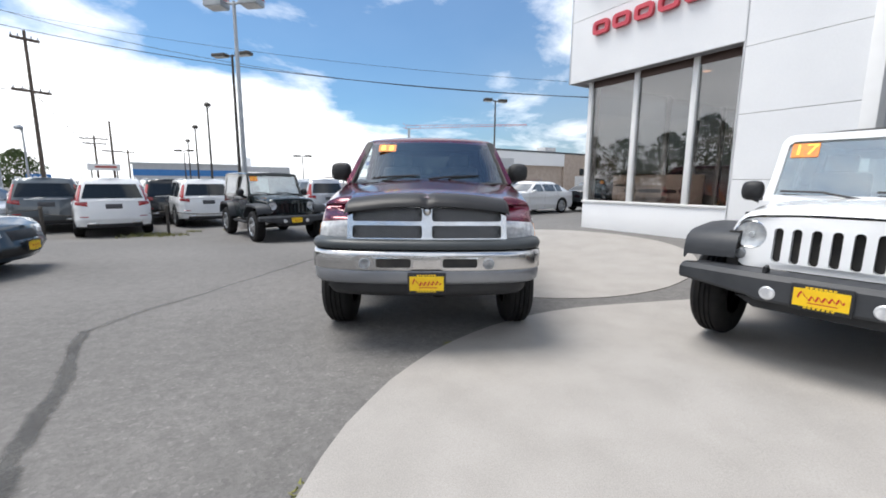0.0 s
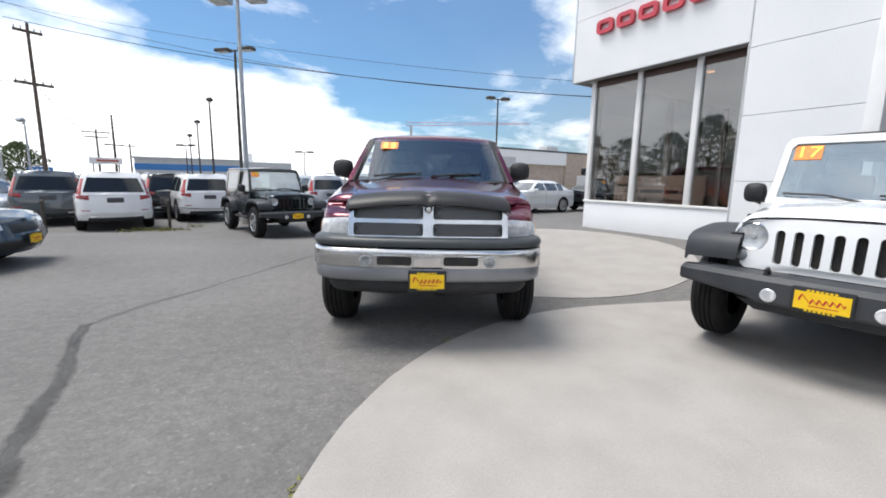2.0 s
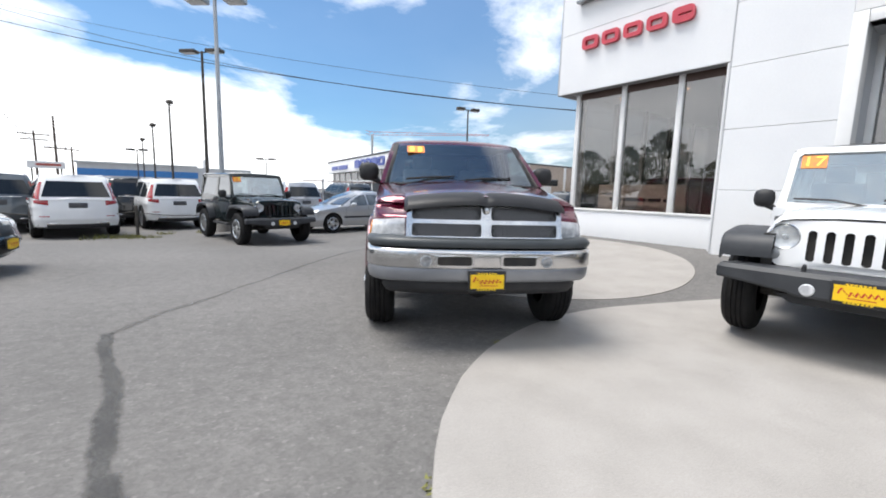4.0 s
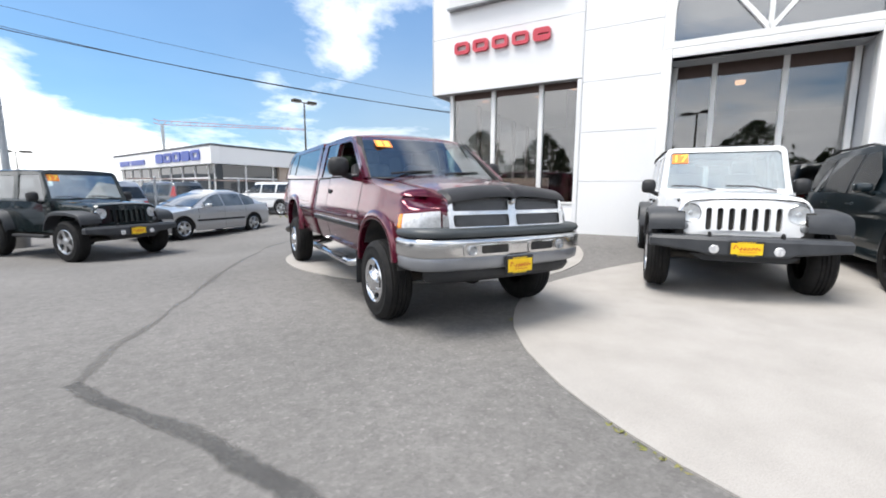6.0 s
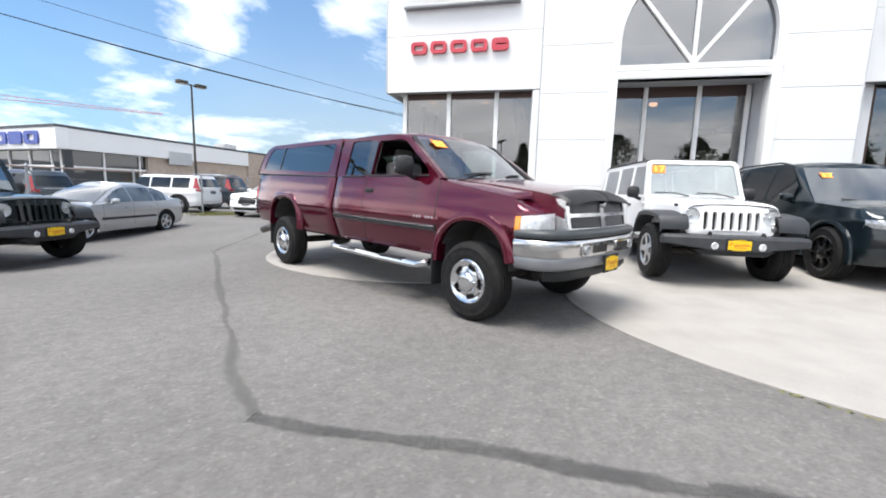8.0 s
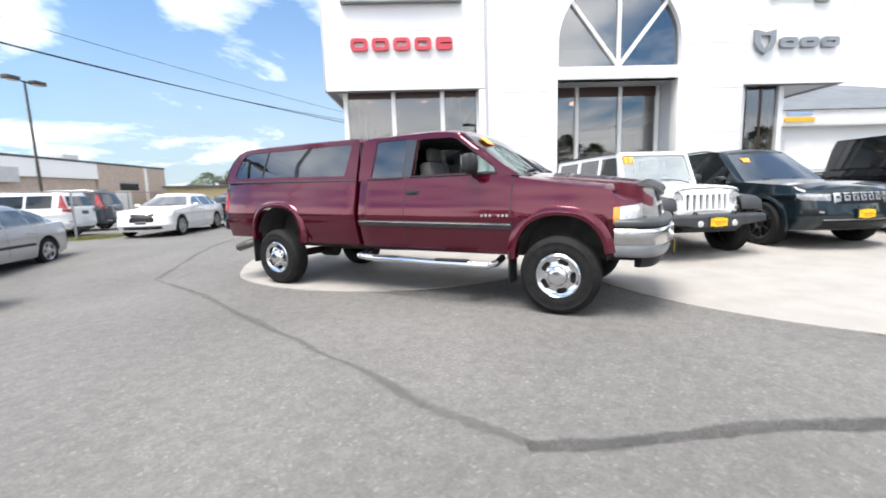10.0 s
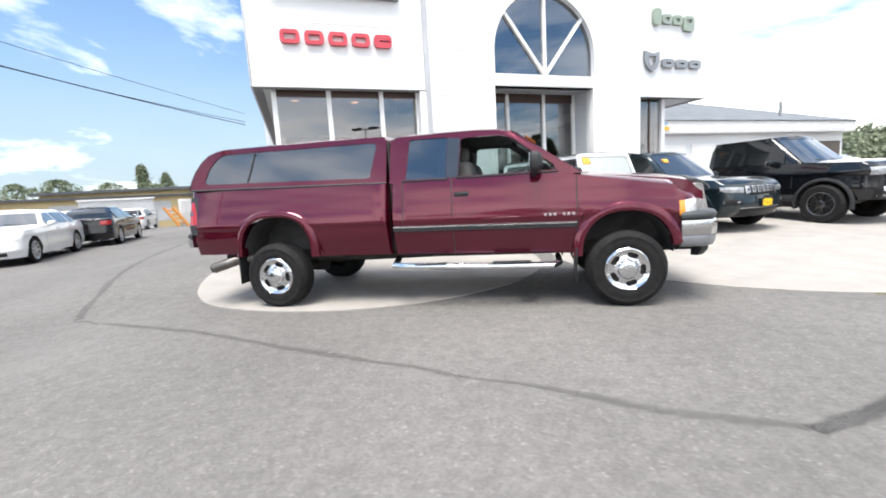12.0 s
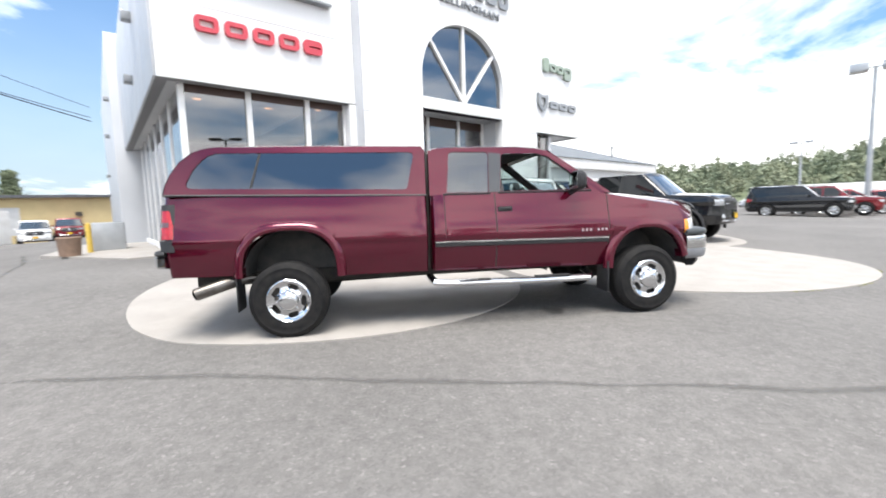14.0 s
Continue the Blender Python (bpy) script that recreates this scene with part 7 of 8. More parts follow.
# grand tourer off-roader beside the white one
GC = dict(SUV, wb=2.92, fo=0.9, ro=1.0, w=1.93, tyre=0.385, rim=0.255, belt=1.1, roof=1.75, roof_w=0.7, hood=[(-0.9, 0.93), (-0.8, 0.985), (-0.6, 1.03), (0.3, 1.1), (0.55, 1.12), (0.8, 1.11), (3.9, 1.13)],
          nose=[(0.3, 0.15), (0.42, 0.03), (0.55, 0.0), (0.72, 0.03), (0.9, 0.07), (0.96, 0.11), (1.02, 0.22), (1.1, 0.42)], screen=[(1.07, 0.42), (1.74, 1.25), (1.9, 1.44)],
          roofline=[(1.2, 1.71), (1.6, 1.76), (2.3, 1.77), (3.7, 1.70)], windows=[(0.98, 1.72), (1.8, 2.68), (2.78, 3.5)],
          rim_mat=BLACK_RIM, style="thin", clad=DARK_TEAL, plate=0.57, sticker="17", rails=BLACK_PLASTIC, rear_glass=(1.2, 1.6), tyre_w=0.27, inset=0.1, mirror=(0.86, 1.18),
          patches=[("headlight", LENS_DIM, 0.5, 0.9, 0.775, 0.885, False, True, 0.8, 0.905), ("grille_surround", GLOSS_BLACK, -0.49, 0.49, 0.725, 0.915, False, False), ("lower_grille", GLOSS_BLACK, -0.6, 0.6, 0.34, 0.46, False, False),
                   ("fog_recess", GLOSS_BLACK, 0.56, 0.86, 0.55, 0.66, False, True), ("fog_light", LENS_DIM, 0.6, 0.7, 0.58, 0.63, False, True), ("chin", BLACK_PLASTIC, -0.8, 0.8, 0.3, 0.335, False, False), ("bumper_strip", SIGN_GREY, -0.6, 0.6, 0.465, 0.485, False, False), ("tail_light", RED_LENS, 0.55, 0.9, 1.0, 1.14, True, True)]
          + [("grille_slot", SILVER, -0.465 + 0.135 * k, -0.35 + 0.135 * k, 0.735, 0.905, False, False) for k in range(7)] + [("slot_core", GLOSS_BLACK, -0.445 + 0.135 * k, -0.37 + 0.135 * k, 0.755, 0.885, False, False) for k in range(7)])
road_car("sport_utility", place(4.72, -3.15, -56), "dark blue-green sport utility with black wheels and a yellow plate", "car", DARK_TEAL, GC, "cars before the showroom")

# black crew pickup
PICK = dict(wb=3.57, fo=1.0, ro=1.2, w=2.0, tyre=0.42, rim=0.26, gap=0.08, sill=0.5, belt=1.33, roof=1.98, roof_w=0.83, tyre_w=0.29, inset=0.1,
            hood=[(-1.0, 1.2), (-0.85, 1.24), (-0.5, 1.28), (0.3, 1.33), (0.6, 1.33), (4.8, 1.33)], nose=[(0.4, 0.1), (0.65, 0.0), (1.12, 0.04), (1.2, 0.09), (1.35, 0.28)], back=[(0.4, 0.02), (1.3, 0.02)],
            screen=[(1.27, 0.3), (1.95, 1.02), (2.1, 1.17)], rear=[(1.27, 2.8), (1.8, 2.72), (1.95, 2.64), (2.1, 2.55)], windows=[(0.8, 1.6), (1.68, 2.5)], handles=(1.45, 2.4), shuts=(0.6, 1.64, 2.6),
            mirror=(1.0, 1.38), clad=BLACK_PLASTIC, style="thin", rim_mat=DARK_STEEL_RIM, plate=0.72, wipers=True, patches=[
                ("headlight", LENS_DIM, 0.58, 0.9, 1.0, 1.16, False, True), ("grille", BLACK_PLASTIC, -0.52, 0.52, 0.88, 1.2, False, False), ("grille_bar", CHROME, -0.52, 0.52, 1.02, 1.06, False, False),
                ("grille_bar", CHROME, -0.03, 0.03, 0.88, 1.18, False, False), ("bumper_strip", CHROME, -0.8, 0.8, 0.56, 0.6, False, False), ("fog_light", LENS, 0.6, 0.72, 0.66, 0.76, False, True), ("tail_light", RED_LENS, 0.8, 0.95, 0.95, 1.25, True, True)])
road_car("pickup_truck", place(5.72, -6.15, -57), "black crew cab pickup with flared arches and black wheels", "pickup", BLACK_PAINT, PICK, "cars before the showroom")
road_car("pickup_truck", place(9.0, -7.4, -57), "white pickup parked beside the black one", "pickup", WHITE_PAINT, dict(PICK, rim_mat=SILVER, clad=None), "cars before the showroom")

SEDAN = dict(wb=2.62, fo=0.88, ro=0.95, w=1.74, tyre=0.315, rim=0.205, sill=0.22, belt=0.9, roof=1.42, roof_w=0.58, tyre_w=0.2,
             hood=[(-0.9, 0.66), (-0.5, 0.78), (0.4, 0.88), (0.8, 0.9), (2.5, 0.92), (3.0, 0.95), (3.5, 0.93)], nose=[(0.2, 0.12), (0.42, 0.0), (0.7, 0.1), (0.9, 0.3)], back=[(0.2, 0.12), (0.5, 0.0), (0.95, 0.08)],
             screen=[(0.87, 0.3), (1.42, 1.2), (1.6, 1.4)], rear=[(0.87, 3.05), (1.42, 2.35), (1.6, 2.2)], windows=[(0.75, 1.4), (1.46, 2.15), (2.2, 2.55)], handles=(1.25, 2.1), shuts=(0.5, 1.42, 2.25), mirror=(0.75, 0.95), wipers=True,
             patches=[("headlight", LENS, 0.42, 0.8, 0.58, 0.7, False, True), ("grille", BLACK_PLASTIC, -0.32, 0.32, 0.52, 0.66, False, False), ("lower_grille", BLACK_PLASTIC, -0.5, 0.5, 0.28, 0.4, False, False),
                      ("tail_light", RED_LENS, 0.5, 0.82, 0.72, 0.88, True, True), ("plate_panel", TAIL_BADGE, -0.25, 0.25, 0.6, 0.72, True, False)])
PALE_GLASS = material("pale_side_glass", (0.13, 0.147, 0.155), 0.04, second=(0.05, 0.057, 0.06), scale=2.2, spec=0.8, coat=1.0)
HATCH = dict(SEDAN, ro=1.0, roof_w=0.55, roof=1.37, belt=0.9, screen=[(0.87, 0.22), (1.2, 0.85), (1.37, 1.35), (1.6, 1.9)], rear=[(0.87, 3.28), (1.05, 3.1), (1.25, 2.65), (1.37, 2.2), (1.6, 1.8)],
             hood=[(-0.9, 0.64), (-0.5, 0.75), (0.3, 0.86), (0.8, 0.9), (2.4, 0.92), (3.2, 0.97), (3.6, 0.93)], windows=[(0.72, 1.42), (1.47, 2.2), (2.25, 2.72)], shuts=(0.5, 1.44, 2.28), moulding=(0.42, 2.2, 0.52), side_glass=PALE_GLASS)
road_car("saloon_car", place(-3.37, 10.75, -49.3), "silver saloon with a dark side strip parked beside a dark off-roader", "car", SILVER_PAINT, HATCH, "parked saloons")
SED300 = dict(SEDAN, side_glass=PALE_GLASS, wb=3.05, fo=0.9, ro=1.1, w=1.88, tyre=0.35, rim=0.25, belt=1.02, roof=1.45, hood=[(-0.9, 0.78), (-0.5, 0.9), (0.5, 0.98), (0.9, 1.0), (3.0, 1.02), (3.6, 1.04), (4.2, 1.0)], screen=[(0.99, 0.5), (1.45, 1.4), (1.7, 1.85)],
              rear=[(0.99, 3.8), (1.3, 3.3), (1.45, 2.85), (1.7, 2.6)], windows=[(1.0, 1.75), (1.82, 2.6), (2.66, 3.05)], handles=(1.6, 2.5), shuts=(0.75, 1.78, 2.7), mirror=(0.95, 1.06), rim_mat=SILVER, style="multi",
              patches=[("headlight", LENS, 0.5, 0.84, 0.66, 0.8, False, True), ("grille", GLOSS_BLACK, -0.38, 0.38, 0.52, 0.8, False, False), ("grille_wing", CHROME, -0.2, 0.2, 0.77, 0.79, False, False), ("lower_grille", BLACK_PLASTIC, -0.6, 0.6, 0.28, 0.38, False, False), ("plate_panel", TAIL_BADGE, -0.18, 0.18, 0.46, 0.58, False, False),
                       ("tail_light", RED_LENS, 0.55, 0.86, 0.8, 0.96, True, True)])
road_car("saloon_car", place(3.15, 15.0, -54.4), "large white saloon with a dark grille", "car", WHITE_PAINT, SED300, "parked saloons")
road_car("saloon_car", tailed(8.0, 17.6, 125.6, 2.9), "dark saloon with red tail lights behind the white one", "car", BLACK_PAINT, dict(SED300, rim_mat=SILVER), "parked saloons")
road_car("saloon_car", place(-6.9, 1.98, 107), "blue-grey small saloon with a yellow plate", "car", STEEL_BLUE, dict(SEDAN, plate=0.42), "parked saloons")

# ---------------------------------------------------------------- lamps, poles, wires
POLE_DARK = material("dark_pole", (0.04, 0.035, 0.03), 0.7, second=(0.065, 0.055, 0.045), scale=4)
POLE_GREY = material("galvanised_pole", (0.42, 0.44, 0.46), 0.45, 0.5, second=(0.35, 0.37, 0.39), scale=3)
WOOD_POLE = material("wood_pole", (0.09, 0.07, 0.055), 0.85, second=(0.13, 0.1, 0.08), scale=5)
WIRE = material("wire", (0.02, 0.02, 0.022), 0.6)
LAMP_FACE = material("lamp_diffuser", (0.6, 0.6, 0.58), 0.3)
RUST = material("rusty_trim", (0.4, 0.08, 0.06), 0.6)


def lamp_post(x, y, top, heads, mat, label, r=0.08, turn=0.0, head=(0.75, 0.36, 0.2), z0=None):
    """A steel lot lamp: base, tapered pole, flat boxy heads on short arms."""
    g = ground_z(x, y) if z0 is None else z0
    lamp = empty("street_lamp", pose(x, y, g, 0, 0, turn), label, "street lamp", "lot lamps")
    h = top - g
    bm = bmesh.new()
    rod(bm, (0, 0, 0), (0, 0, 0.7), 0.26, 0.26, 16)
    part("footing", bm, CONCRETE, lamp)
    bm = bmesh.new()
    rod(bm, (0, 0, 0.7), (0, 0, h), r, r * 0.62, 12)
    part("pole", bm, mat, lamp)
    for a in heads:
        c, s = math.cos(radians(a)), math.sin(radians(a))
        bm = bmesh.new()
        rod(bm, (0, 0, h - 0.08), (0.32 * c, 0.32 * s, h - 0.02), 0.035)
        part("arm", bm, mat, lamp)
        m = pose((0.3 + head[0] / 2) * c, (0.3 + head[0] / 2) * s, h, 0, 0, a)
        bm = bmesh.new()
        if "round" in label or "globe" in label:
            q = head[1] / 2
            lathe(bm, [(-0.3 * q, 0.001), (-0.3 * q, 0.8 * q), (0.0, q), (0.35 * q, 0.92 * q), (0.7 * q, 0.6 * q), (0.85 * q, 0.001)], 16, "z")
        else:
            box(bm, -head[0] / 2, head[0] / 2, -head[1] / 2, head[1] / 2, -head[2] / 2, head[2] / 2, 0.03)
        one = part("lamp_head", bm, mat, lamp, m=m)
        bm = bmesh.new()
        wide = head[1] * 0.3 if "round" in label or "globe" in label else head[0] * 0.42
        box(bm, -wide, wide, -min(wide, head[1] * 0.42), min(wide, head[1] * 0.42), -head[2] / 2 - 0.015, -head[2] / 2 + 0.01, 0.005)
        part("diffuser", bm, LAMP_FACE, one)
    return lamp


STRIPE_RED = material("red_stripe", (0.45, 0.03, 0.04), 0.5)
big = lamp_post(-6.38, 10.35, 7.05, (10, 190), POLE_GREY, "tall pale grey lot lamp with two boxy heads", 0.085, -20, (0.62, 0.5, 0.34))
for head in [c for c in big.children if c.name.startswith("lamp_head")]:
    bm = bmesh.new()
    for z in (0.02, 0.06):
        box(bm, -0.315, 0.315, -0.255, 0.255, z, z + 0.018)
    part("stripe", bm, STRIPE_RED, head)
lamp_post(-10.3, 18.6, 7.75, (-15, 165), POLE_DARK, "tall dark lot lamp with two flat heads", 0.09, 0, (0.8, 0.4, 0.16))
lamp_post(4.4, 27.6, 7.35, (0, 180), POLE_DARK, "dark lot lamp with two flat heads", 0.08, 20, (0.6, 0.4, 0.2))
lamp_post(-15.6, 26.0, 6.45, (-60,), POLE_DARK, "dark lot lamp with a round head", 0.08, 0, (0.5, 0.45, 0.3))
lamp_post(-21.1, 34.3, 6.0, (-60,), POLE_DARK, "dark lot lamp with a round head", 0.08, 0, (0.55, 0.5, 0.3))
lamp_post(-26.6, 42.7, 5.6, (-60,), POLE_DARK, "dark lot lamp with a round head", 0.08, 0, (0.6, 0.5, 0.3))
lamp_post(-30.0, 47.7, 5.0, (0, 180), POLE_DARK, "dark lot lamp with two flat heads", 0.08, 0, (0.8, 0.4, 0.2))
lamp_post(-17.6, 53.1, 4.8, (0, 180), POLE_DARK, "dark lot lamp with two flat heads", 0.08, 0, (0.9, 0.4, 0.2))
lamp_post(-21.8, 19.1, 4.05, (-60,), POLE_GREY, "slim grey lamp with a globe-like head", 0.06, 0, (0.5, 0.4, 0.3))
lamp_post(-18.4, 14.2, 3.95, (-60,), POLE_GREY, "slim grey lamp with a globe-like head", 0.06, 0, (0.5, 0.4, 0.3))
lamp_post(17.0, -27.75, 9.16, (40, 220), POLE_GREY, "grey lot lamp with two boxy heads", 0.16, 0, (0.9, 0.8, 0.5))
lamp_post(34.0, -42.3, 7.1, (0, 180), POLE_GREY, "far grey lot lamp with flat heads", 0.12, 30, (0.7, 0.5, 0.25))


def utility_pole(x, y, top, arms, turn, r=0.14, z0=-0.2):
    pole = empty("utility_pole", pose(x, y, z0, 0, 0, turn), "brown wooden utility pole with cross arms", "utility pole", "utility poles")
    bm = bmesh.new()
    rod(bm, (0, 0, 0), (0, 0, top - z0), r, r * 0.65, 12)
    part("pole", bm, WOOD_POLE, pole)
    for z, half in arms:
        bm = bmesh.new()
        box(bm, -half, half, -0.06, 0.06, z - z0 - 0.06, z - z0 + 0.06, 0.01)
        arm = part("cross_arm", bm, WOOD_POLE, pole)
        for k in (-0.9, -0.45, 0.45, 0.9):
            bm = bmesh.new()
            rod(bm, (half * k, 0, z - z0 + 0.06), (half * k, 0, z - z0 + 0.2), 0.035, 0.025, 8)
            part("insulator", bm, POLE_GREY, arm)
    return pole


utility_pole(-20.05, 18.05, 8.6, ((5.75, 0.75), (8.2, 0.55)), 60, 0.1)
utility_pole(-35.7, 44.0, 7.8, ((4.6, 0.9),), 50)
utility_pole(-43.0, 51.0, 7.0, ((6.6, 1.4), (6.0, 1.2)), 40)
utility_pole(-46.1, 61.1, 6.0, ((5.6, 0.8),), 40)

utility_pole(-30.0, -22.0, 8.3, ((7.0, 0.7), (7.9, 0.7)), 20)
utility_pole(14.0, -40.0, 8.3, ((7.0, 0.7), (7.9, 0.7)), 20)


def cable(a, b, sag, r=0.014):
    a, b = Vector(a), Vector(b)
    bm = bmesh.new()
    pts = [a.lerp(b, k / 24) - Vector((0, 0, sag * 4 * (k / 24) * (1 - k / 24))) for k in range(25)]
    tube(bm, pts, r, 5)
    return tagged(part("power_cable", bm, WIRE), "thin black overhead cable", "cable", "overhead cables")


cable((-21.4, 18.3, 8.95), (10.6, 12.25, 4.5), 0.72, 0.016)
cable((-21.4, 18.3, 9.65), (10.6, 12.25, 4.62), 1.1, 0.011)
cable((-21.4, 18.3, 9.62), (10.6, 12.25, 4.95), 0.58, 0.008)
cable((-36.0, 44.0, 4.7), (-20.0, 18.0, 5.8), 0.8)
cable((-60.0, 10.0, 6.5), (-20.0, 18.0, 5.9), 0.8)
cable((-30.0, -22.0, 7.0), (14.0, -40.0, 7.0), 0.6)
cable((-30.0, -22.0, 8.0), (14.0, -40.0, 8.0), 0.6)

# ---------------------------------------------------------------- far buildings
TAN = material("tan_brick", (0.47, 0.385, 0.32), 0.8, second=(0.4, 0.325, 0.27), scale=2.5, bump=0.1)
CREAM = material("cream_wall", (0.55, 0.44, 0.24), 0.8, second=(0.5, 0.4, 0.22), scale=1.2)
BLUE_STRIPE = material("blue_stripe", (0.03, 0.16, 0.42), 0.5, second=(0.04, 0.19, 0.47), scale=2)
SHED_WHITE = material("shed_metal", (0.5, 0.51, 0.52), 0.5, second=(0.44, 0.45, 0.46), scale=1.5)
DARK_ROOF = material("dark_roof", (0.06, 0.065, 0.075), 0.7, second=(0.08, 0.085, 0.095), scale=2)
FAR_GLASS = material("far_glass", (0.03, 0.035, 0.04), 0.05, spec=0.8)


def axes(ax, ay, bx, by):
    """A frame for a wall from a to b: x along, y inwards (left of the way), z up."""
    u = Vector((bx - ax, by - ay, 0))
    length = u.length
    u.normalize()
    v = Vector((-u.y, u.x, 0))
    return Matrix(((u.x, v.x, 0, ax), (u.y, v.y, 0, ay), (0, 0, 1, 0), (0, 0, 0, 1))), length


def slab(thing, name, m, x0, x1, y0, y1, z0, z1, mat, label="", bevel=0.0):
    bm = bmesh.new()
    box(bm, x0, x1, y0, y1, z0, z1, bevel)
    return part(name, bm, mat, thing, label, m=m)


# car dealer across the lot: white fascia over glass, tan brick to the right
FASCIA = material("white_fascia", (0.8, 0.8, 0.8), 0.5, second=(0.78, 0.78, 0.78), scale=0.4)
rival = empty("dealer_building", Matrix(), "white fascia car dealership with glass front and tan brick side", "building", kind="structure")
ml, ll = axes(-11.4, 64.0, -1.3, 40.0)
mr, lr = axes(-1.3, 40.0, 26.4, 56.7)
slab(rival, "wall", ml, 0, ll - 0.4, 0.6, 1.2, 0, 3.6, FAR_GLASS, "glass front")
slab(rival, "fascia", ml, -0.5, ll + 0.05, 0.0, 0.8, 3.6, 5.15, FASCIA, "white fascia")
slab(rival, "roof_edge", ml, -0.5, ll + 0.05, -0.05, 0.8, 5.15, 5.35, DARK_ROOF)
slab(rival, "fascia", mr, 0.2, 21, -0.02, 0.8, 3.6, 5.15, FASCIA, "white fascia")
slab(rival, "roof_edge", mr, 0.25, lr, -0.07, 0.8, 5.15, 5.35, DARK_ROOF)
slab(rival, "wall", mr, 0.6, 7.7, 0.6, 1.2, 0, 3.6, FAR_GLASS, "glass front")
slab(rival, "wall", mr, 7.7, 21, 0.3, 1.2, 0, 3.6, TAN, "tan brick side wall")
slab(rival, "wall", mr, 21, lr, 0.0, 12, 0, 5.15, TAN, "tan brick side wall")
for k in range(9):
    slab(rival, "mullion", ml, 1 + 2.9 * k, 1.14 + 2.9 * k, 0.5, 0.62, 0, 3.6, WHITE_METAL)
slab(rival, "transom", ml, 0, ll - 0.4, 0.52, 0.63, 2.25, 2.4, WHITE_METAL)
slab(rival, "transom", mr, 0.6, 7.7, 0.52, 0.63, 2.25, 2.4, WHITE_METAL)
slab(rival, "soffit", ml, 0, ll, 0.02, 0.7, 3.55, 3.598, SOFFIT)
slab(rival, "window", mr, 9.7, 12.4, -0.06, 0.06, 3.07, 4.3, SHED_WHITE, "pale high window")
for k in range(3):
    slab(rival, "mullion", mr, 0.6 + 3.2 * k, 0.74 + 3.2 * k, 0.5, 0.62, 0, 3.6, WHITE_METAL)
slab(rival, "door", mr, 23.2, 25.6, -0.04, 0.06, 0, 2.4, WHITE_METAL, "white side door")
slab(rival, "window", mr, 24, 27, -0.04, 0.06, 2.5, 3.4, FAR_GLASS)
slab(rival, "downpipe", mr, 28.2, 28.6, -0.15, 0.0, 0, 5.1, WHITE_METAL)
for k in range(5):
    x0 = 13.6 + 2.15 * k
    outer = rounded(x0, x0 + 1.85, 3.93, 4.9, 0.25)
    hole = [] if k in (0, 3) else [rounded(x0 + 0.5, x0 + 1.35, 4.2, 4.63, 0.12)]
    bm = sheet(outer, hole, lambda a, b, c: (a, -0.12 + c, b), 0.1)
    part("sign_letter", bm, SIGN_BLUE, rival, m=ml)
for x0, x1 in ((2.2, 5.4), (6.0, 10.2)):
    slab(rival, "sign_bar", ml, x0, x1, -0.1, 0.0, 3.95, 4.5, SIGN_BLUE)
bm = bmesh.new()
box(bm, 19.5, 21.5, 2, 3.5, 5.35, 6.1, 0.02)
part("roof_unit", bm, SHED_WHITE, rival, m=mr)

# blue-striped warehouse
shed = empty("warehouse", Matrix(), "pale metal warehouse with a broad blue stripe", "building", kind="structure")
ms, ls = axes(-43.0, 57.3, -24.0, 66.8)
slab(shed, "wall", ms, 0, ls, 0, 14, -0.8, 3.75, SHED_WHITE)
slab(shed, "stripe", ms, -0.03, 13.9, -0.03, 0.2, 2.15, 3.05, BLUE_STRIPE, "broad blue stripe")
slab(shed, "roof", ms, -0.2, 13.8, -0.2, 14.2, 3.75, 4.0, SHED_WHITE)
for k in range(15):
    slab(shed, "rib", ms, 0.4 + 1.4 * k, 0.48 + 1.4 * k, -0.02, 0.04, -0.8, 1.72, SHED_WHITE)
slab(shed, "vent_stack", ms, 14.8, 15.6, 3, 4, 3.7, 5.2, WHITE_METAL)

# cream sheds behind the showroom
cream = empty("cream_shed", Matrix(), "low cream shed with a dark flat roof", "building", kind="structure")
mc, lc = axes(30.0, 51.0, 42.6, 24.5)
mc = mc @ Matrix.Diagonal((1, -1, 1, 1))
slab(cream, "wall", mc, 0, lc, -9, 0, -1.2, 3.35, CREAM)
slab(cream, "roof", mc, -0.5, lc + 0.5, -9.5, 0.7, 3.35, 3.6, DARK_ROOF)
slab(cream, "door", mc, 16, 18.2, 0.0, 0.06, 0, 2.5, SHED_WHITE)
slab(cream, "vent", mc, 22.0, 22.5, 0.0, 0.15, 1.6, 2.0, POLE_DARK)
low_shed = empty("low_shed", Matrix(), "low tan shed with a row of garage doors", "building", kind="structure")
md, ld = axes(21.6, 47.9, 30.9, 41.4)
md = md @ Matrix.Diagonal((1, -1, 1, 1))
slab(low_shed, "wall", md, 0, ld + 6, -8, 0, -1.2, 2.6, CREAM)
slab(low_shed, "roof", md, -0.3, ld + 6.3, -8.3, 0.5, 2.6, 2.8, DARK_ROOF)
for k in range(4):
    slab(low_shed, "garage_door", md, 5.6 + 2.6 * k, 7.6 + 2.6 * k, 0.0, 0.05, 0, 2.1, SHED_WHITE)
store = empty("white_store", Matrix(), "long low white store with a flat roof behind the fence", "building", kind="structure")
mw, lw = axes(20.6, 34.2, 24.0, 30.9)
mw = mw @ Matrix.Diagonal((1, -1, 1, 1))
slab(store, "wall", mw, 0, lw, -3.0, 0, -1.0, 2.16, SHED_WHITE)
slab(store, "roof_edge", mw, -0.1, lw + 0.1, -3.1, 0.08, 2.16, 2.27, WHITE_METAL)
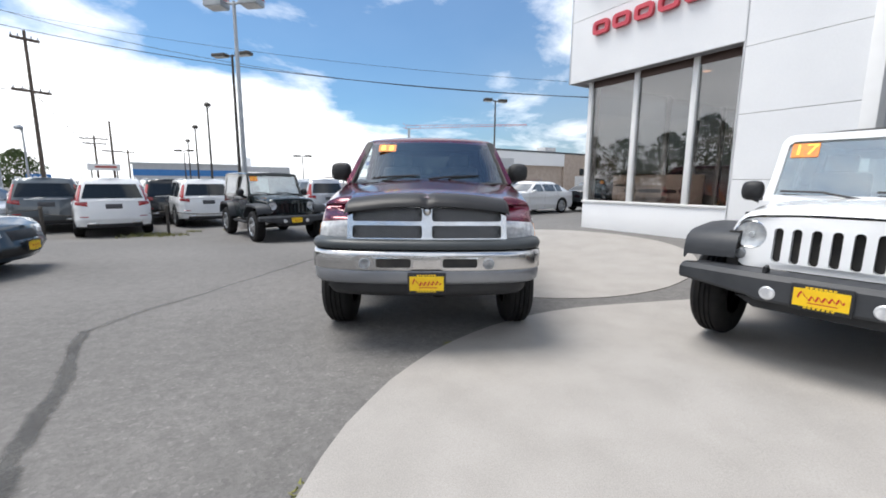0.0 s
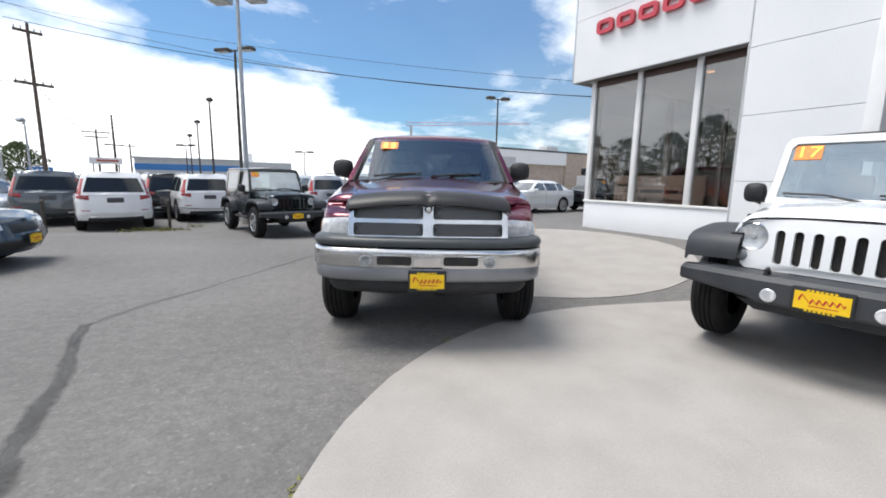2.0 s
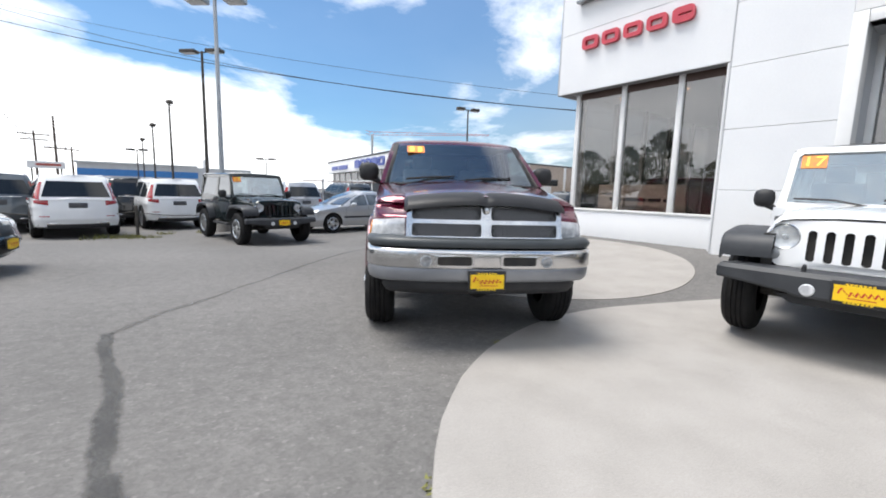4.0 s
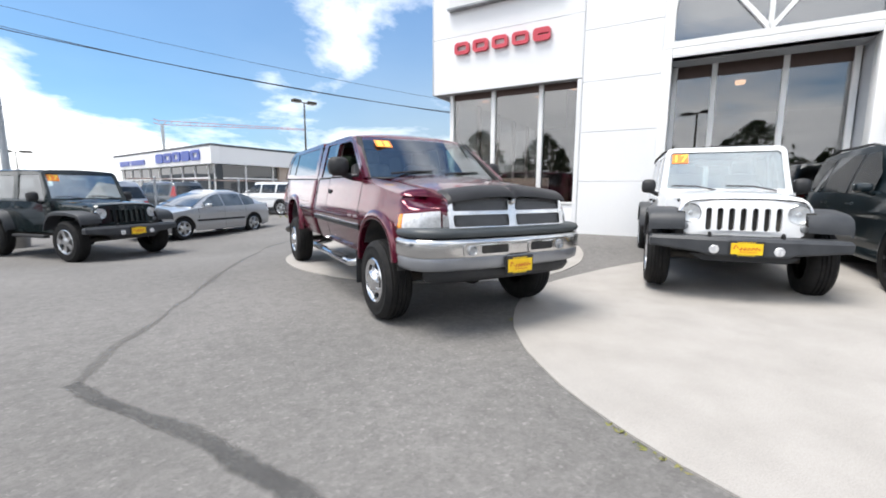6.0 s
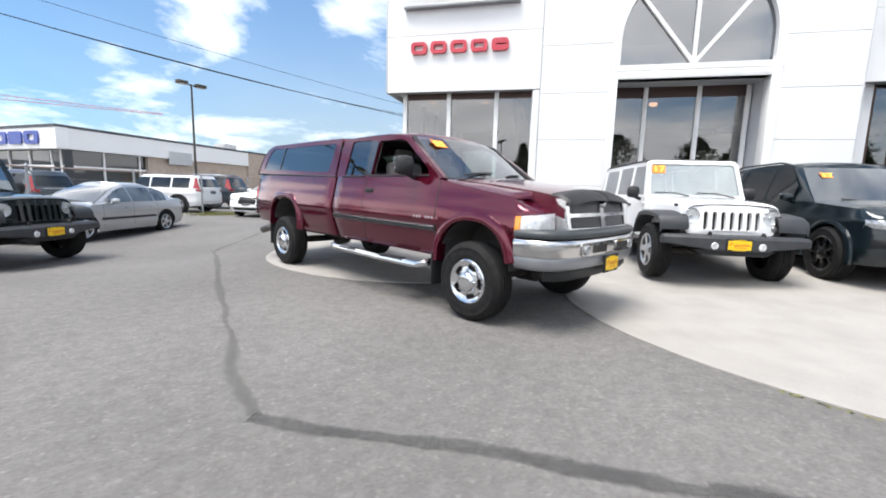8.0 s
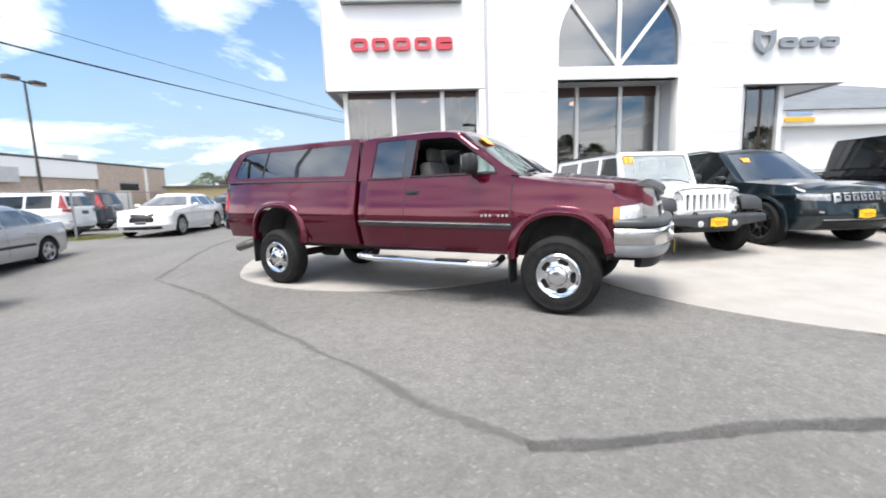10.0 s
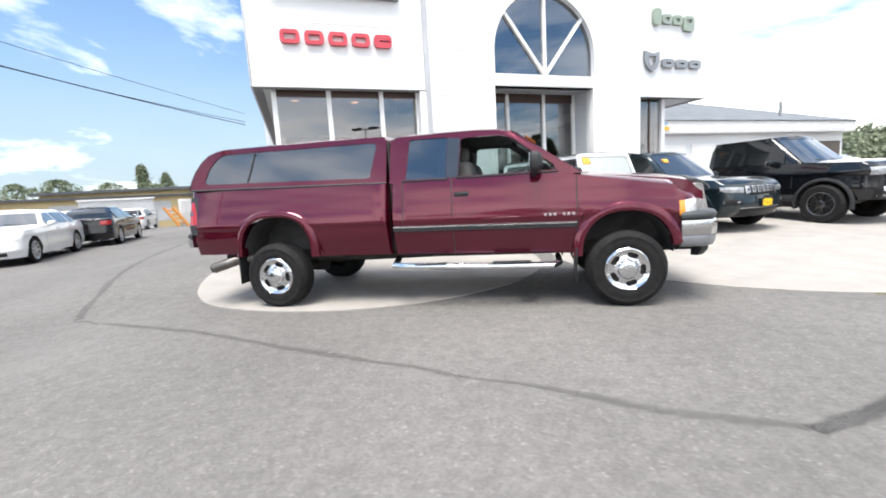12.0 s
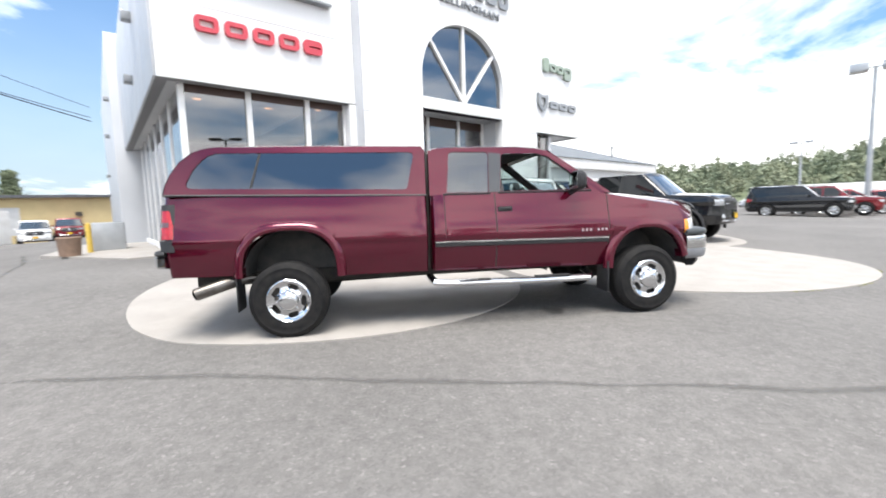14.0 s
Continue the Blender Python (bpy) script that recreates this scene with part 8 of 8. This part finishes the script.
BOX_GREY = material("pale_grey_steel", (0.55, 0.56, 0.57), 0.55, second=(0.46, 0.46, 0.46), scale=1.5)
box_store = empty("storage_box", Matrix(), "pale grey ribbed steel storage box on the asphalt", "container")
mb, lb = axes(19.6, 24.45, 21.0, 22.8)
mb = mb @ Matrix.Diagonal((1, -1, 1, 1))
slab(box_store, "body", mb, 0, lb, -2.4, 0, 0.0, 1.85, BOX_GREY, bevel=0.03)
for k in range(12):
    slab(box_store, "rib", mb, 0.15 + lb / 12.5 * k, 0.25 + lb / 12.5 * k, 0.0, 0.03, 0.1, 1.75, BOX_GREY)
ORANGE = material("orange_ladder", (0.6, 0.25, 0.06), 0.6)
ladder = empty("ladder_rack", Matrix(), "orange slanted timber rack beside the storage box", "rack")
for k in (0.0, 0.7):
    bm = bmesh.new()
    rod(bm, (19.0 + 0.5 * k, 25.1 - 0.6 * k, 1.35), (19.5 + 0.5 * k, 24.5 - 0.6 * k, 0.0), 0.09)
    part("rail", bm, ORANGE, ladder)
for k in range(4):
    bm = bmesh.new()
    rod(bm, (19.1 + 0.12 * k, 25.0 - 0.14 * k, 1.15 - 0.3 * k), (19.45 + 0.12 * k, 24.58 - 0.14 * k, 1.15 - 0.3 * k), 0.05)
    part("rung", bm, ORANGE, ladder)

# side of the showroom: planter walk, bin, yellow post, grey unit
walk_way = bmesh.new()
pts = [bpt(-0.6, -3.0, 0), bpt(-2.4, -6.5, 0), bpt(-1.2, -14.0, 0), bpt(0.4, -14.0, 0), bpt(0.4, -3.0, 0)]
top = [walk_way.verts.new((p[0], p[1], 0.3)) for p in pts]
bot = [walk_way.verts.new((p[0], p[1], 0.0)) for p in pts]
walk_way.faces.new(top)
for i in range(5):
    walk_way.faces.new((top[i], bot[i], bot[(i + 1) % 5], top[(i + 1) % 5]))
tagged(part("kerb_walk", walk_way, CONCRETE), "raised concrete walk beside the showroom", "kerb", kind="structure")
BROWN_BIN = material("brown_bin", (0.26, 0.175, 0.125), 0.7, second=(0.2, 0.135, 0.1), scale=6)
bin_ = empty("litter_bin", pose(7.3, 11.17, 0.3), "brown round litter bin on the walk", "bin")
bm = bmesh.new()
lathe(bm, [(0.0, 0.001), (0.0, 0.23), (0.42, 0.26), (0.48, 0.28), (0.51, 0.27), (0.51, 0.2), (0.46, 0.001)], 24, "z")
part("body", bm, BROWN_BIN, bin_)
post = empty("bollard", pose(8.37, 11.33, 0.3), "yellow steel bollard beside the grey unit", "bollard")
bm = bmesh.new()
lathe(bm, [(0.0, 0.07), (0.78, 0.07), (0.84, 0.05), (0.86, 0.001)], 16, "z")
part("pipe", bm, material("yellow_post", (0.6, 0.42, 0.08), 0.5, second=(0.5, 0.34, 0.06), scale=8), post)
unit = empty("air_unit", pose(9.5, 11.45, 0.3, 0, 0, 30), "grey air-conditioning unit beside the showroom wall", "air unit")
bm = bmesh.new()
box(bm, -0.5, 0.5, -0.4, 0.4, 0, 0.85, 0.02)
part("case", bm, POLE_GREY, unit)
for k in range(8):
    bm = bmesh.new()
    box(bm, -0.46 + 0.12 * k, -0.42 + 0.12 * k, -0.415, -0.4, 0.08, 0.78)
    part("fin", bm, SIGN_GREY, unit)

# street sign board on posts, tower crane
board2 = empty("street_sign", Matrix(), "white sign board with a red band on two posts", "sign")
bm = bmesh.new()
mq, lq = axes(-34.4, 38.7, -32.3, 40.3)
slab(board2, "panel", mq, 0, lq, 0, 0.2, 2.4, 3.05, WHITE_METAL)
slab(board2, "band", mq, 0.6, lq - 0.3, -0.03, 0.0, 2.65, 2.85, RUST)
for x in (0.3, lq - 0.3):
    slab(board2, "post", mq, x - 0.06, x + 0.06, 0.05, 0.15, -0.2, 2.4, POLE_DARK)
bm.free()
blue_board = empty("street_sign", Matrix(), "blue and white sign board beyond the lot", "sign")
mq, lq = axes(-37.7, 35.75, -36.4, 36.9)
slab(blue_board, "panel", mq, 0, lq, 0, 0.15, 1.15, 1.95, BLUE_STRIPE)
for k in range(4):
    slab(blue_board, "writing_bar", mq, 0.15 + 0.36 * k, 0.4 + 0.36 * k, -0.02, 0.0, 1.5, 1.75, WHITE_METAL)
for x in (0.2, lq - 0.2):
    slab(blue_board, "post", mq, x - 0.05, x + 0.05, 0.03, 0.12, -0.3, 1.15, POLE_DARK)
CRANE_RED = material("crane_red", (0.6, 0.24, 0.26), 0.6, second=(0.55, 0.2, 0.22), scale=1)
crane = empty("tower_crane", Matrix(), "red lattice tower crane far behind the buildings", "crane")
for z, h in ((38.2, 0.0), (40.4, 0.0)):
    bm = bmesh.new()
    tube(bm, [(-22.5, 294.9, z + 0.8), (-20, 295, z), (62, 289.5, z + (2.2 if z < 40 else 0.6))], 0.17, 5)
    part("jib_chord", bm, CRANE_RED, crane)
for k in range(26):
    x = -21 + 3.2 * k
    bm = bmesh.new()
    rod(bm, (x, 295 - (x + 20) * 0.067, 38.3 + k * 0.08), (x + 1.6, 294.9 - (x + 20) * 0.067, 40.4), 0.09, None, 5)
    part("lattice", bm, CRANE_RED, crane)
bm = bmesh.new()
box(bm, -19.2, -17.6, 294.5, 296, 0, 38.5)
part("mast", bm, POLE_GREY, crane)

# ---------------------------------------------------------------- fence posts, grass
GRASS = material("dry_grass", (0.13, 0.15, 0.035), 0.9, second=(0.22, 0.2, 0.07), scale=8)
FENCE = [(-13.6, 6.3), (-11.0, 7.8), (-8.47, 9.34), (-6.3, 10.9)]
for x, y in FENCE:
    fp = empty("fence_post", pose(x, y, ground_z(x, y)), "dark steel fence post at the lot's edge", "fence post", "fence posts")
    bm = bmesh.new()
    rod(bm, (0, 0, 0), (0, 0, 0.88), 0.045, 0.045, 8)
    part("post", bm, POLE_DARK, fp)
    bm = bmesh.new()
    rod(bm, (0, 0, 0.88), (0, 0, 0.93), 0.06, 0.03, 8)
    part("cap", bm, POLE_DARK, fp)
for (ax, ay), (bx, by) in zip(FENCE, FENCE[1:]):
    bm = bmesh.new()
    tube(bm, [(ax + (bx - ax) * k / 8, ay + (by - ay) * k / 8, ground_z(ax, ay) + 0.72 - 0.5 * (k / 8) * (1 - k / 8)) for k in range(9)], 0.012, 5)
    tagged(part("fence_chain", bm, POLE_DARK), "thin chain sagging between fence posts", "chain", "fence chains")
# chain-link fence with a top rail, going on along the same edge
GALV = material("galvanised_wire", (0.4, 0.42, 0.44), 0.45, 0.6, second=(0.3, 0.31, 0.33), scale=6)
RUSTY_STEEL = material("rusty_steel", (0.3, 0.19, 0.16), 0.7, 0.2, second=(0.38, 0.33, 0.31), scale=5)


def chain_fence(ax, ay, bx, by, posts, high, label):
    """Posts at shares of the run, a top rail and a woven wire mesh."""
    link = empty("chain_link_fence", Matrix(), label, "fence", "chain-link fences")
    F0, F1 = Vector((ax, ay, 0)), Vector((bx, by, 0))
    along, run = (F1 - F0).normalized(), (F1 - F0).length
    for k in posts:
        q = F0 + along * (run * k)
        bm = bmesh.new()
        rod(bm, (q.x, q.y, ground_z(q.x, q.y)), (q.x, q.y, high + 0.04), 0.035, 0.035, 8)
        rod(bm, (q.x, q.y, high + 0.04), (q.x, q.y, high + 0.09), 0.045, 0.02, 8)
        part("post", bm, GALV, link)
    bm = bmesh.new()
    rod(bm, (F0.x, F0.y, high), (F1.x, F1.y, high + 0.05), 0.02, None, 8)
    part("top_rail", bm, RUSTY_STEEL, link, "rust-stained top rail")
    bm = bmesh.new()
    rise = high - 0.2
    d = Vector((0, 0, 0.0016))
    for k in range(int(run / 0.1)):
        for lean in (1, -1):
            t0 = 0.1 * k
            t1 = min(run, max(0.0, t0 + lean * rise))
            p0, p1 = F0 + along * t0, F0 + along * t1
            g = ground_z(p0.x, p0.y) + 0.1
            p0, p1 = Vector((p0.x, p0.y, g)), Vector((p1.x, p1.y, g + abs(t1 - t0)))
            bm.faces.new([bm.verts.new(v) for v in (p0 - d, p1 - d, p1 + d, p0 + d)])
    part("wire_mesh", bm, GALV, link, smooth=0)


chain_fence(-4.3, 12.5, 6.2, 20.43, (0.063, 0.314, 0.565, 0.816, 1.0), 1.58, "galvanised chain-link fence with a rust-stained top rail")
chain_fence(11.6, 23.6, 17.9, 24.6, (0.0, 0.25, 0.5, 0.75, 1.0), 1.15, "low chain-link fence before the sheds")
rng = random.Random(4)
bm = bmesh.new()


def blade(bm, x, y, z, h):
    a = rng.uniform(0, math.pi)
    c, s = math.cos(a) * 0.012, math.sin(a) * 0.012
    lx, ly = rng.uniform(-0.05, 0.05), rng.uniform(-0.05, 0.05)
    vs = [bm.verts.new(p) for p in ((x - c, y - s, z), (x + c, y + s, z), (x + lx, y + ly, z + h))]
    bm.faces.new(vs)


for _ in range(2600):
    k = rng.choice((rng.uniform(0.3, 0.75), rng.uniform(1.55, 2.7), rng.uniform(1.9, 2.5)))
    i = min(2, int(k))
    (ax, ay), (bx, by) = FENCE[i], FENCE[i + 1]
    t = k - i
    side = rng.gauss(0.25, 0.3)
    if noise.noise((k * 3.1, side, 2)) < 0.0:
        continue
    x, y = ax + (bx - ax) * t + side * 0.55, ay + (by - ay) * t - side * 0.83
    blade(bm, x, y, ground_z(x, y) - 0.01, rng.uniform(0.04, 0.14))
for _ in range(420):                                        # weeds on the edge of the near slab
    a = rng.uniform(radians(140), radians(232))
    if noise.noise((a * 6, 1, 0)) < 0.12:
        continue
    q = 3.36 + rng.uniform(0.0, 0.025)
    x, y = 2.80 + q * math.cos(a), -2.80 + q * math.sin(a)
    blade(bm, x, y, ground_z(x, y), rng.uniform(0.005, 0.016))
for _ in range(800):
    x, y = rng.gauss(2.1, 0.5), rng.gauss(16.5, 0.3)
    blade(bm, x, y, ground_z(x, y), rng.uniform(0.05, 0.16))
tagged(part("grass", bm, GRASS, smooth=0), "dry yellow-green grass and weeds", "grass", kind="stuff")

# ---------------------------------------------------------------- trees
LEAF = material("leaves", (0.05, 0.085, 0.025), 0.8, second=(0.09, 0.12, 0.04), scale=1.5)
# far and mid-distance leaves: distance haze is put into the paler colours
LEAF_FAR_HAZE = material("far_leaves_haze_tint", (0.16, 0.195, 0.13), 0.9, second=(0.235, 0.255, 0.17), scale=0.12, sharp=(0.42, 0.6))
LEAF_HAZE_TINT = material("leaves_haze_tint", (0.115, 0.15, 0.085), 0.85, second=(0.16, 0.19, 0.12), scale=0.6)
LEAF_DARK = material("dark_leaves", (0.02, 0.035, 0.014), 0.85, second=(0.04, 0.06, 0.02), scale=1.0)
BARK = material("bark", (0.07, 0.055, 0.045), 0.9, second=(0.1, 0.08, 0.065), scale=6, bump=0.3, bump_scale=20)


def clump(bm, c, r, rnd, n=7):
    """A ragged tuft of leaves: a few tilted little faces round a centre."""
    for _ in range(n):
        o = Vector((rnd.gauss(0, 1), rnd.gauss(0, 1), rnd.gauss(0, 0.8))) * r * 0.5
        a = Vector((rnd.gauss(0, 1), rnd.gauss(0, 1), rnd.gauss(0, 1))).normalized() * r * 0.42
        b = a.cross(Vector((rnd.gauss(0, 1), rnd.gauss(0, 1), rnd.gauss(0, 1)))).normalized() * r * 0.3
        p = Vector(c) + o
        bm.faces.new([bm.verts.new(q) for q in (p - a, p - b * 0.9, p + a, p + b)])


def tree(x, y, h, spread, seed, mat, shape="round", z0=0.0, clumps=700, label="leafy green tree with an uneven crown", leaf=0.05):
    rnd = random.Random(seed)
    t = empty("tree", pose(x, y, z0), label, "tree", "trees")
    bm = bmesh.new()
    tube(bm, [(0, 0, -0.2), (0.02 * h * rnd.uniform(-1, 1), 0.02 * h, h * 0.3), (0.03 * h * rnd.uniform(-1, 1), 0, h * 0.75)], [h * 0.025, h * 0.018, h * 0.006], 8)
    trunk = part("trunk", bm, BARK, t)
    for k in range(5):
        a, z = rnd.uniform(0, 6.3), h * rnd.uniform(0.28, 0.6)
        bm = bmesh.new()
        tube(bm, [(0, 0, z), (math.cos(a) * spread * 0.35, math.sin(a) * spread * 0.35, z + h * 0.1), (math.cos(a) * spread * 0.75, math.sin(a) * spread * 0.75, z + h * 0.2)], [h * 0.01, h * 0.007, h * 0.003], 6)
        part("limb", bm, BARK, trunk)
    bm = bmesh.new()
    for _ in range(clumps):
        v = rnd.uniform(0.0, 1.0)
        z = h * (0.22 + 0.78 * v)
        wide = spread * (math.sin(math.pi * (0.12 + 0.83 * v)) if shape == "round" else 0.42 * (1 - 0.8 * v) + 0.12 if shape == "poplar" else (1 - v) * 0.95 + 0.04)
        a = rnd.uniform(0, 6.283)
        q = wide * math.sqrt(rnd.uniform(0.1, 1)) * (0.8 + 0.35 * noise.noise((math.cos(a) * 1.5 + seed, math.sin(a) * 1.5, v * 3)))
        clump(bm, (q * math.cos(a), q * math.sin(a), z), h * leaf, rnd)
    part("crown", bm, mat, t, smooth=0)
    return t


tree(-41.5, 39.0, 4.6, 2.6, 11, LEAF, z0=-0.3)
for k, (x, y, h, sp, shp) in enumerate(((71, 80.5, 10.5, 3.6, "poplar"), (74, 77.7, 8.8, 4.5, "cone"), (66, 56.2, 8.6, 2.8, "poplar"), (44, 75, 6.0, 4.5, "round"), (48, 72.5, 6.6, 4.6, "round"), (53, 68.5, 6.0, 4.4, "round"),
                                        (57, 64, 5.6, 4.2, "round"), (75, 62.5, 9.5, 3.0, "poplar"), (60, 88, 5.4, 5.0, "round"), (54, 95, 5.0, 5.5, "round"))):
    tree(x, y, h, sp, 30 + k, LEAF_HAZE_TINT, shp, clumps=500, label="green tree behind the low sheds")
for k in range(36):                                           # across the street, behind the walk
    a = radians(158 + 3.9 * k)
    rr = 47 + 8 * math.sin(k * 2.3)
    tree(rr * math.cos(a) + 2, rr * math.sin(a), 6.8 + 2.1 * math.sin(k * 1.7), 3.8, 60 + k, LEAF_DARK, "round" if k % 3 else "cone", clumps=520, leaf=0.042, label="dark tree across the street")
lamp_post(-14, -11, 6.8, (0, 180), POLE_DARK, "dark lot lamp across the drive", 0.09, -30, (0.8, 0.4, 0.18))
lamp_post(-27, -10, 6.8, (0, 180), POLE_DARK, "dark lot lamp across the drive", 0.09, 10, (0.8, 0.4, 0.18))

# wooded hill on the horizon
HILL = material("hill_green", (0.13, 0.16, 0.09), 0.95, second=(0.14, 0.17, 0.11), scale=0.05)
rnd = random.Random(21)
bm = bmesh.new()
rows = []
for i in range(61):
    az = radians(-20 - 65 * i / 60)                             # bearing from +x towards -y
    ridge = 9 + 17 * (i / 60) ** 1.5 + 3 * noise.noise((i * 0.22, 3, 0)) + 1.5 * noise.noise((i * 0.7, 5, 0))
    rows.append([(math.cos(az) * r, math.sin(az) * r, z) for r, z in ((150, -0.6), (165, ridge * 0.2), (195, ridge * 0.8), (220, ridge), (260, ridge * 1.1))])
grid(bm, rows)
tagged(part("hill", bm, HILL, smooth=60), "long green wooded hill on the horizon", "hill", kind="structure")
bm = bmesh.new()
for _ in range(760):
    i = rnd.uniform(0, 60)
    az = radians(-20 - 65 * i / 60)
    ridge = 9 + 17 * (i / 60) ** 1.5 + 3 * noise.noise((i * 0.22, 3, 0)) + 1.5 * noise.noise((i * 0.7, 5, 0))
    t = rnd.uniform(0, 1)
    r, z = 150 + 68 * t, ridge * (0.04 + 0.92 * t ** 0.8)
    h = rnd.uniform(3.5, 8.0)
    pointed = rnd.random() < 0.3
    for _ in range(20):
        v = rnd.random()
        wide = h * (0.3 * (1 - v) + 0.03 if pointed else 0.34 * math.sin(math.pi * (0.15 + 0.8 * v)))
        a_, q = rnd.uniform(0, 6.283), wide * math.sqrt(rnd.random())
        clump(bm, (math.cos(az) * r + q * math.cos(a_), math.sin(az) * r + q * math.sin(a_), z + h * v), 1.15, rnd, 6)
tagged(part("woods", bm, LEAF_FAR_HAZE, smooth=0), "mixed green trees covering the far hill", "trees", kind="stuff")

# painted bay lines in the far row
LINE_PAINT = material("bay_line_paint", (0.6, 0.6, 0.58), 0.7, second=(0.45, 0.45, 0.43), scale=9)
for k in range(3):
    x0, y0 = 10.6 + 1.75 * k, -20.6 - 2.1 * k
    ribbon("bay_line", [(x0, y0), (x0 + 2.3, y0 + 1.9), (x0 + 3.9, y0 + 3.2)], 0.1, LINE_PAINT, "white painted parking bay line", 0.006, seed=40 + k)

# ---------------------------------------------------------------- more parked vehicles
BLZ = dict(SUV, wb=2.72, fo=0.85, ro=1.05, w=1.75, tyre=0.36, rim=0.2, roof=1.66, belt=1.08, hood=[(-0.9, 0.9), (-0.5, 0.98), (0.5, 1.04), (0.8, 1.08), (3.9, 1.08)], screen=[(1.05, 0.5), (1.66, 1.15), (1.9, 1.4)], rear=[(1.05, 3.72), (1.66, 3.5), (1.9, 3.4)], rear_glass=(1.12, 1.55), clad=None,
           patches=[("headlight", LENS, 0.5, 0.82, 0.72, 0.84, False, True), ("grille", BLACK_PLASTIC, -0.45, 0.45, 0.7, 0.86, False, False), ("bumper", SIGN_GREY, -0.8, 0.8, 0.42, 0.58, False, False), ("tail_light", RED_LENS, 0.62, 0.84, 0.85, 1.05, True, True)], rails=BLACK_PLASTIC)


def between(ax, ay, bx, by, wb, side):
    """The pose of a car whose near wheels stand at a (front) and b (rear); side: which side is near, +1 its left."""
    f = Vector((ax - bx, ay - by, 0)).normalized()
    left = Vector((-f.y, f.x, 0))
    heading = math.degrees(math.atan2(f.x, -f.y))
    c = Vector((ax, ay, 0)) - left * 0.75 * side
    return place(c.x, c.y, heading)


road_car("sport_utility", between(12.6, -19.7, 14.85, -17.9, 2.72, -1), "black older sport utility with silver wheels", "car", BLACK_PAINT, BLZ, "cars by the far row")
road_car("sport_utility", between(13.4, -22.65, 15.65, -20.85, 2.72, -1), "dark red sport utility in the far row", "car", RED_PAINT, BLZ, "cars by the far row")
road_car("saloon_car", between(14.6, -25.6, 16.85, -23.8, 2.62, -1), "red hatchback behind the black sport utility", "car", RED_PAINT, dict(SEDAN, roof=1.5), "cars by the far row")
road_car("saloon_car", between(15.2, -29.6, 17.4, -27.8, 2.62, -1), "red saloon beyond the lot lamp", "car", RED_PAINT, SEDAN, "cars by the far row")
road_car("saloon_car", place(22.0, -24.5, 141), "silver saloon in the far row", "car", SILVER_PAINT, SEDAN, "cars by the far row")
for k in range(7):
    road_car("saloon_car", place(24 + 3.1 * k, -19 - 2.2 * k, -39 + 4 * math.sin(k * 2)), "small far parked car at the end of the lot", "car", (SILVER_PAINT, WHITE_PAINT, BLACK_PAINT, GREY_PAINT)[k % 4], SEDAN if k % 2 else dict(BLZ), "cars at the lot's end")
road_car("estate_car", tailed(1.8, 18.92, 219.7, 2.98), "white sport utility estate beside the silver saloon", "car", WHITE_PAINT, dict(XC, roof=1.64, rear_glass=(1.16, 1.52)), "parked estates")
road_car("estate_car", tailed(-5.2, 15.2, 219.7, 2.98), "silver sport utility estate behind the silver saloon", "car", SILVER_PAINT, XC, "parked estates")
road_car("estate_car", tailed(-3.2, 20.6, 215, 2.98), "grey sport utility estate in the second row", "car", GREY_PAINT, XC, "parked estates")
road_car("estate_car", tailed(4.1, 21.8, 219.7, 2.98), "dark estate in the second row", "car", STEEL_BLUE, XC, "parked estates")
road_car("estate_car", place(-9.2, 20.5, -50), "white sport utility estate in the back row", "car", WHITE_PAINT, XC, "parked estates")
road_car("saloon_car", place(-15.5, 11.5, 75), "pale saloon at the edge of the lot", "car", SILVER_PAINT, SEDAN, "parked saloons")
road_car("saloon_car", place(1.2, 23.0, -30), "silver saloon beside the far lamp", "car", SILVER_PAINT, SEDAN, "parked saloons")
road_car("pickup_truck", place(31.5, 29.1, -55), "white pickup facing out of the rear yard", "pickup", WHITE_PAINT, dict(PICK, clad=None, rim_mat=SILVER), "far pickups")
road_car("pickup_truck", place(35.4, 29.2, -57), "red pickup facing out of the rear yard", "pickup", RED_PAINT, dict(PICK, clad=None, rim_mat=SILVER), "far pickups")
for k in range(3):
    road_car("saloon_car", place(16.6 + 1.7 * k, 29.2 - 0.6 * k, 125), "parked saloon in the row beside the sheds", "car", (SILVER_PAINT, WHITE_PAINT, WHITE_PAINT)[k], SEDAN, "parked saloons")
# long white trailer row in the far lot
TRAILER = empty("trailer", Matrix(), "long white trailer parked beyond the far cars", "trailer")
mt, lt = axes(27.0, -47.5, 36.5, -39.5)
slab(TRAILER, "body", mt, 0, lt, 0, 2.6, 0.9, 2.5, WHITE_METAL, bevel=0.08)
slab(TRAILER, "chassis", mt, 1, lt - 1, 0.3, 2.3, 0.6, 1.0, POLE_DARK)
for k in (1.5, 2.7, lt - 3.5, lt - 2.3):
    bm = bmesh.new()
    lathe(bm, [(0.1, 0.001), (0.1, 0.5), (0.4, 0.5), (0.4, 0.001)], 20, "y", mt @ Matrix.Translation((k, 0, 0.5)))
    part("wheel", bm, TYRE, TRAILER)
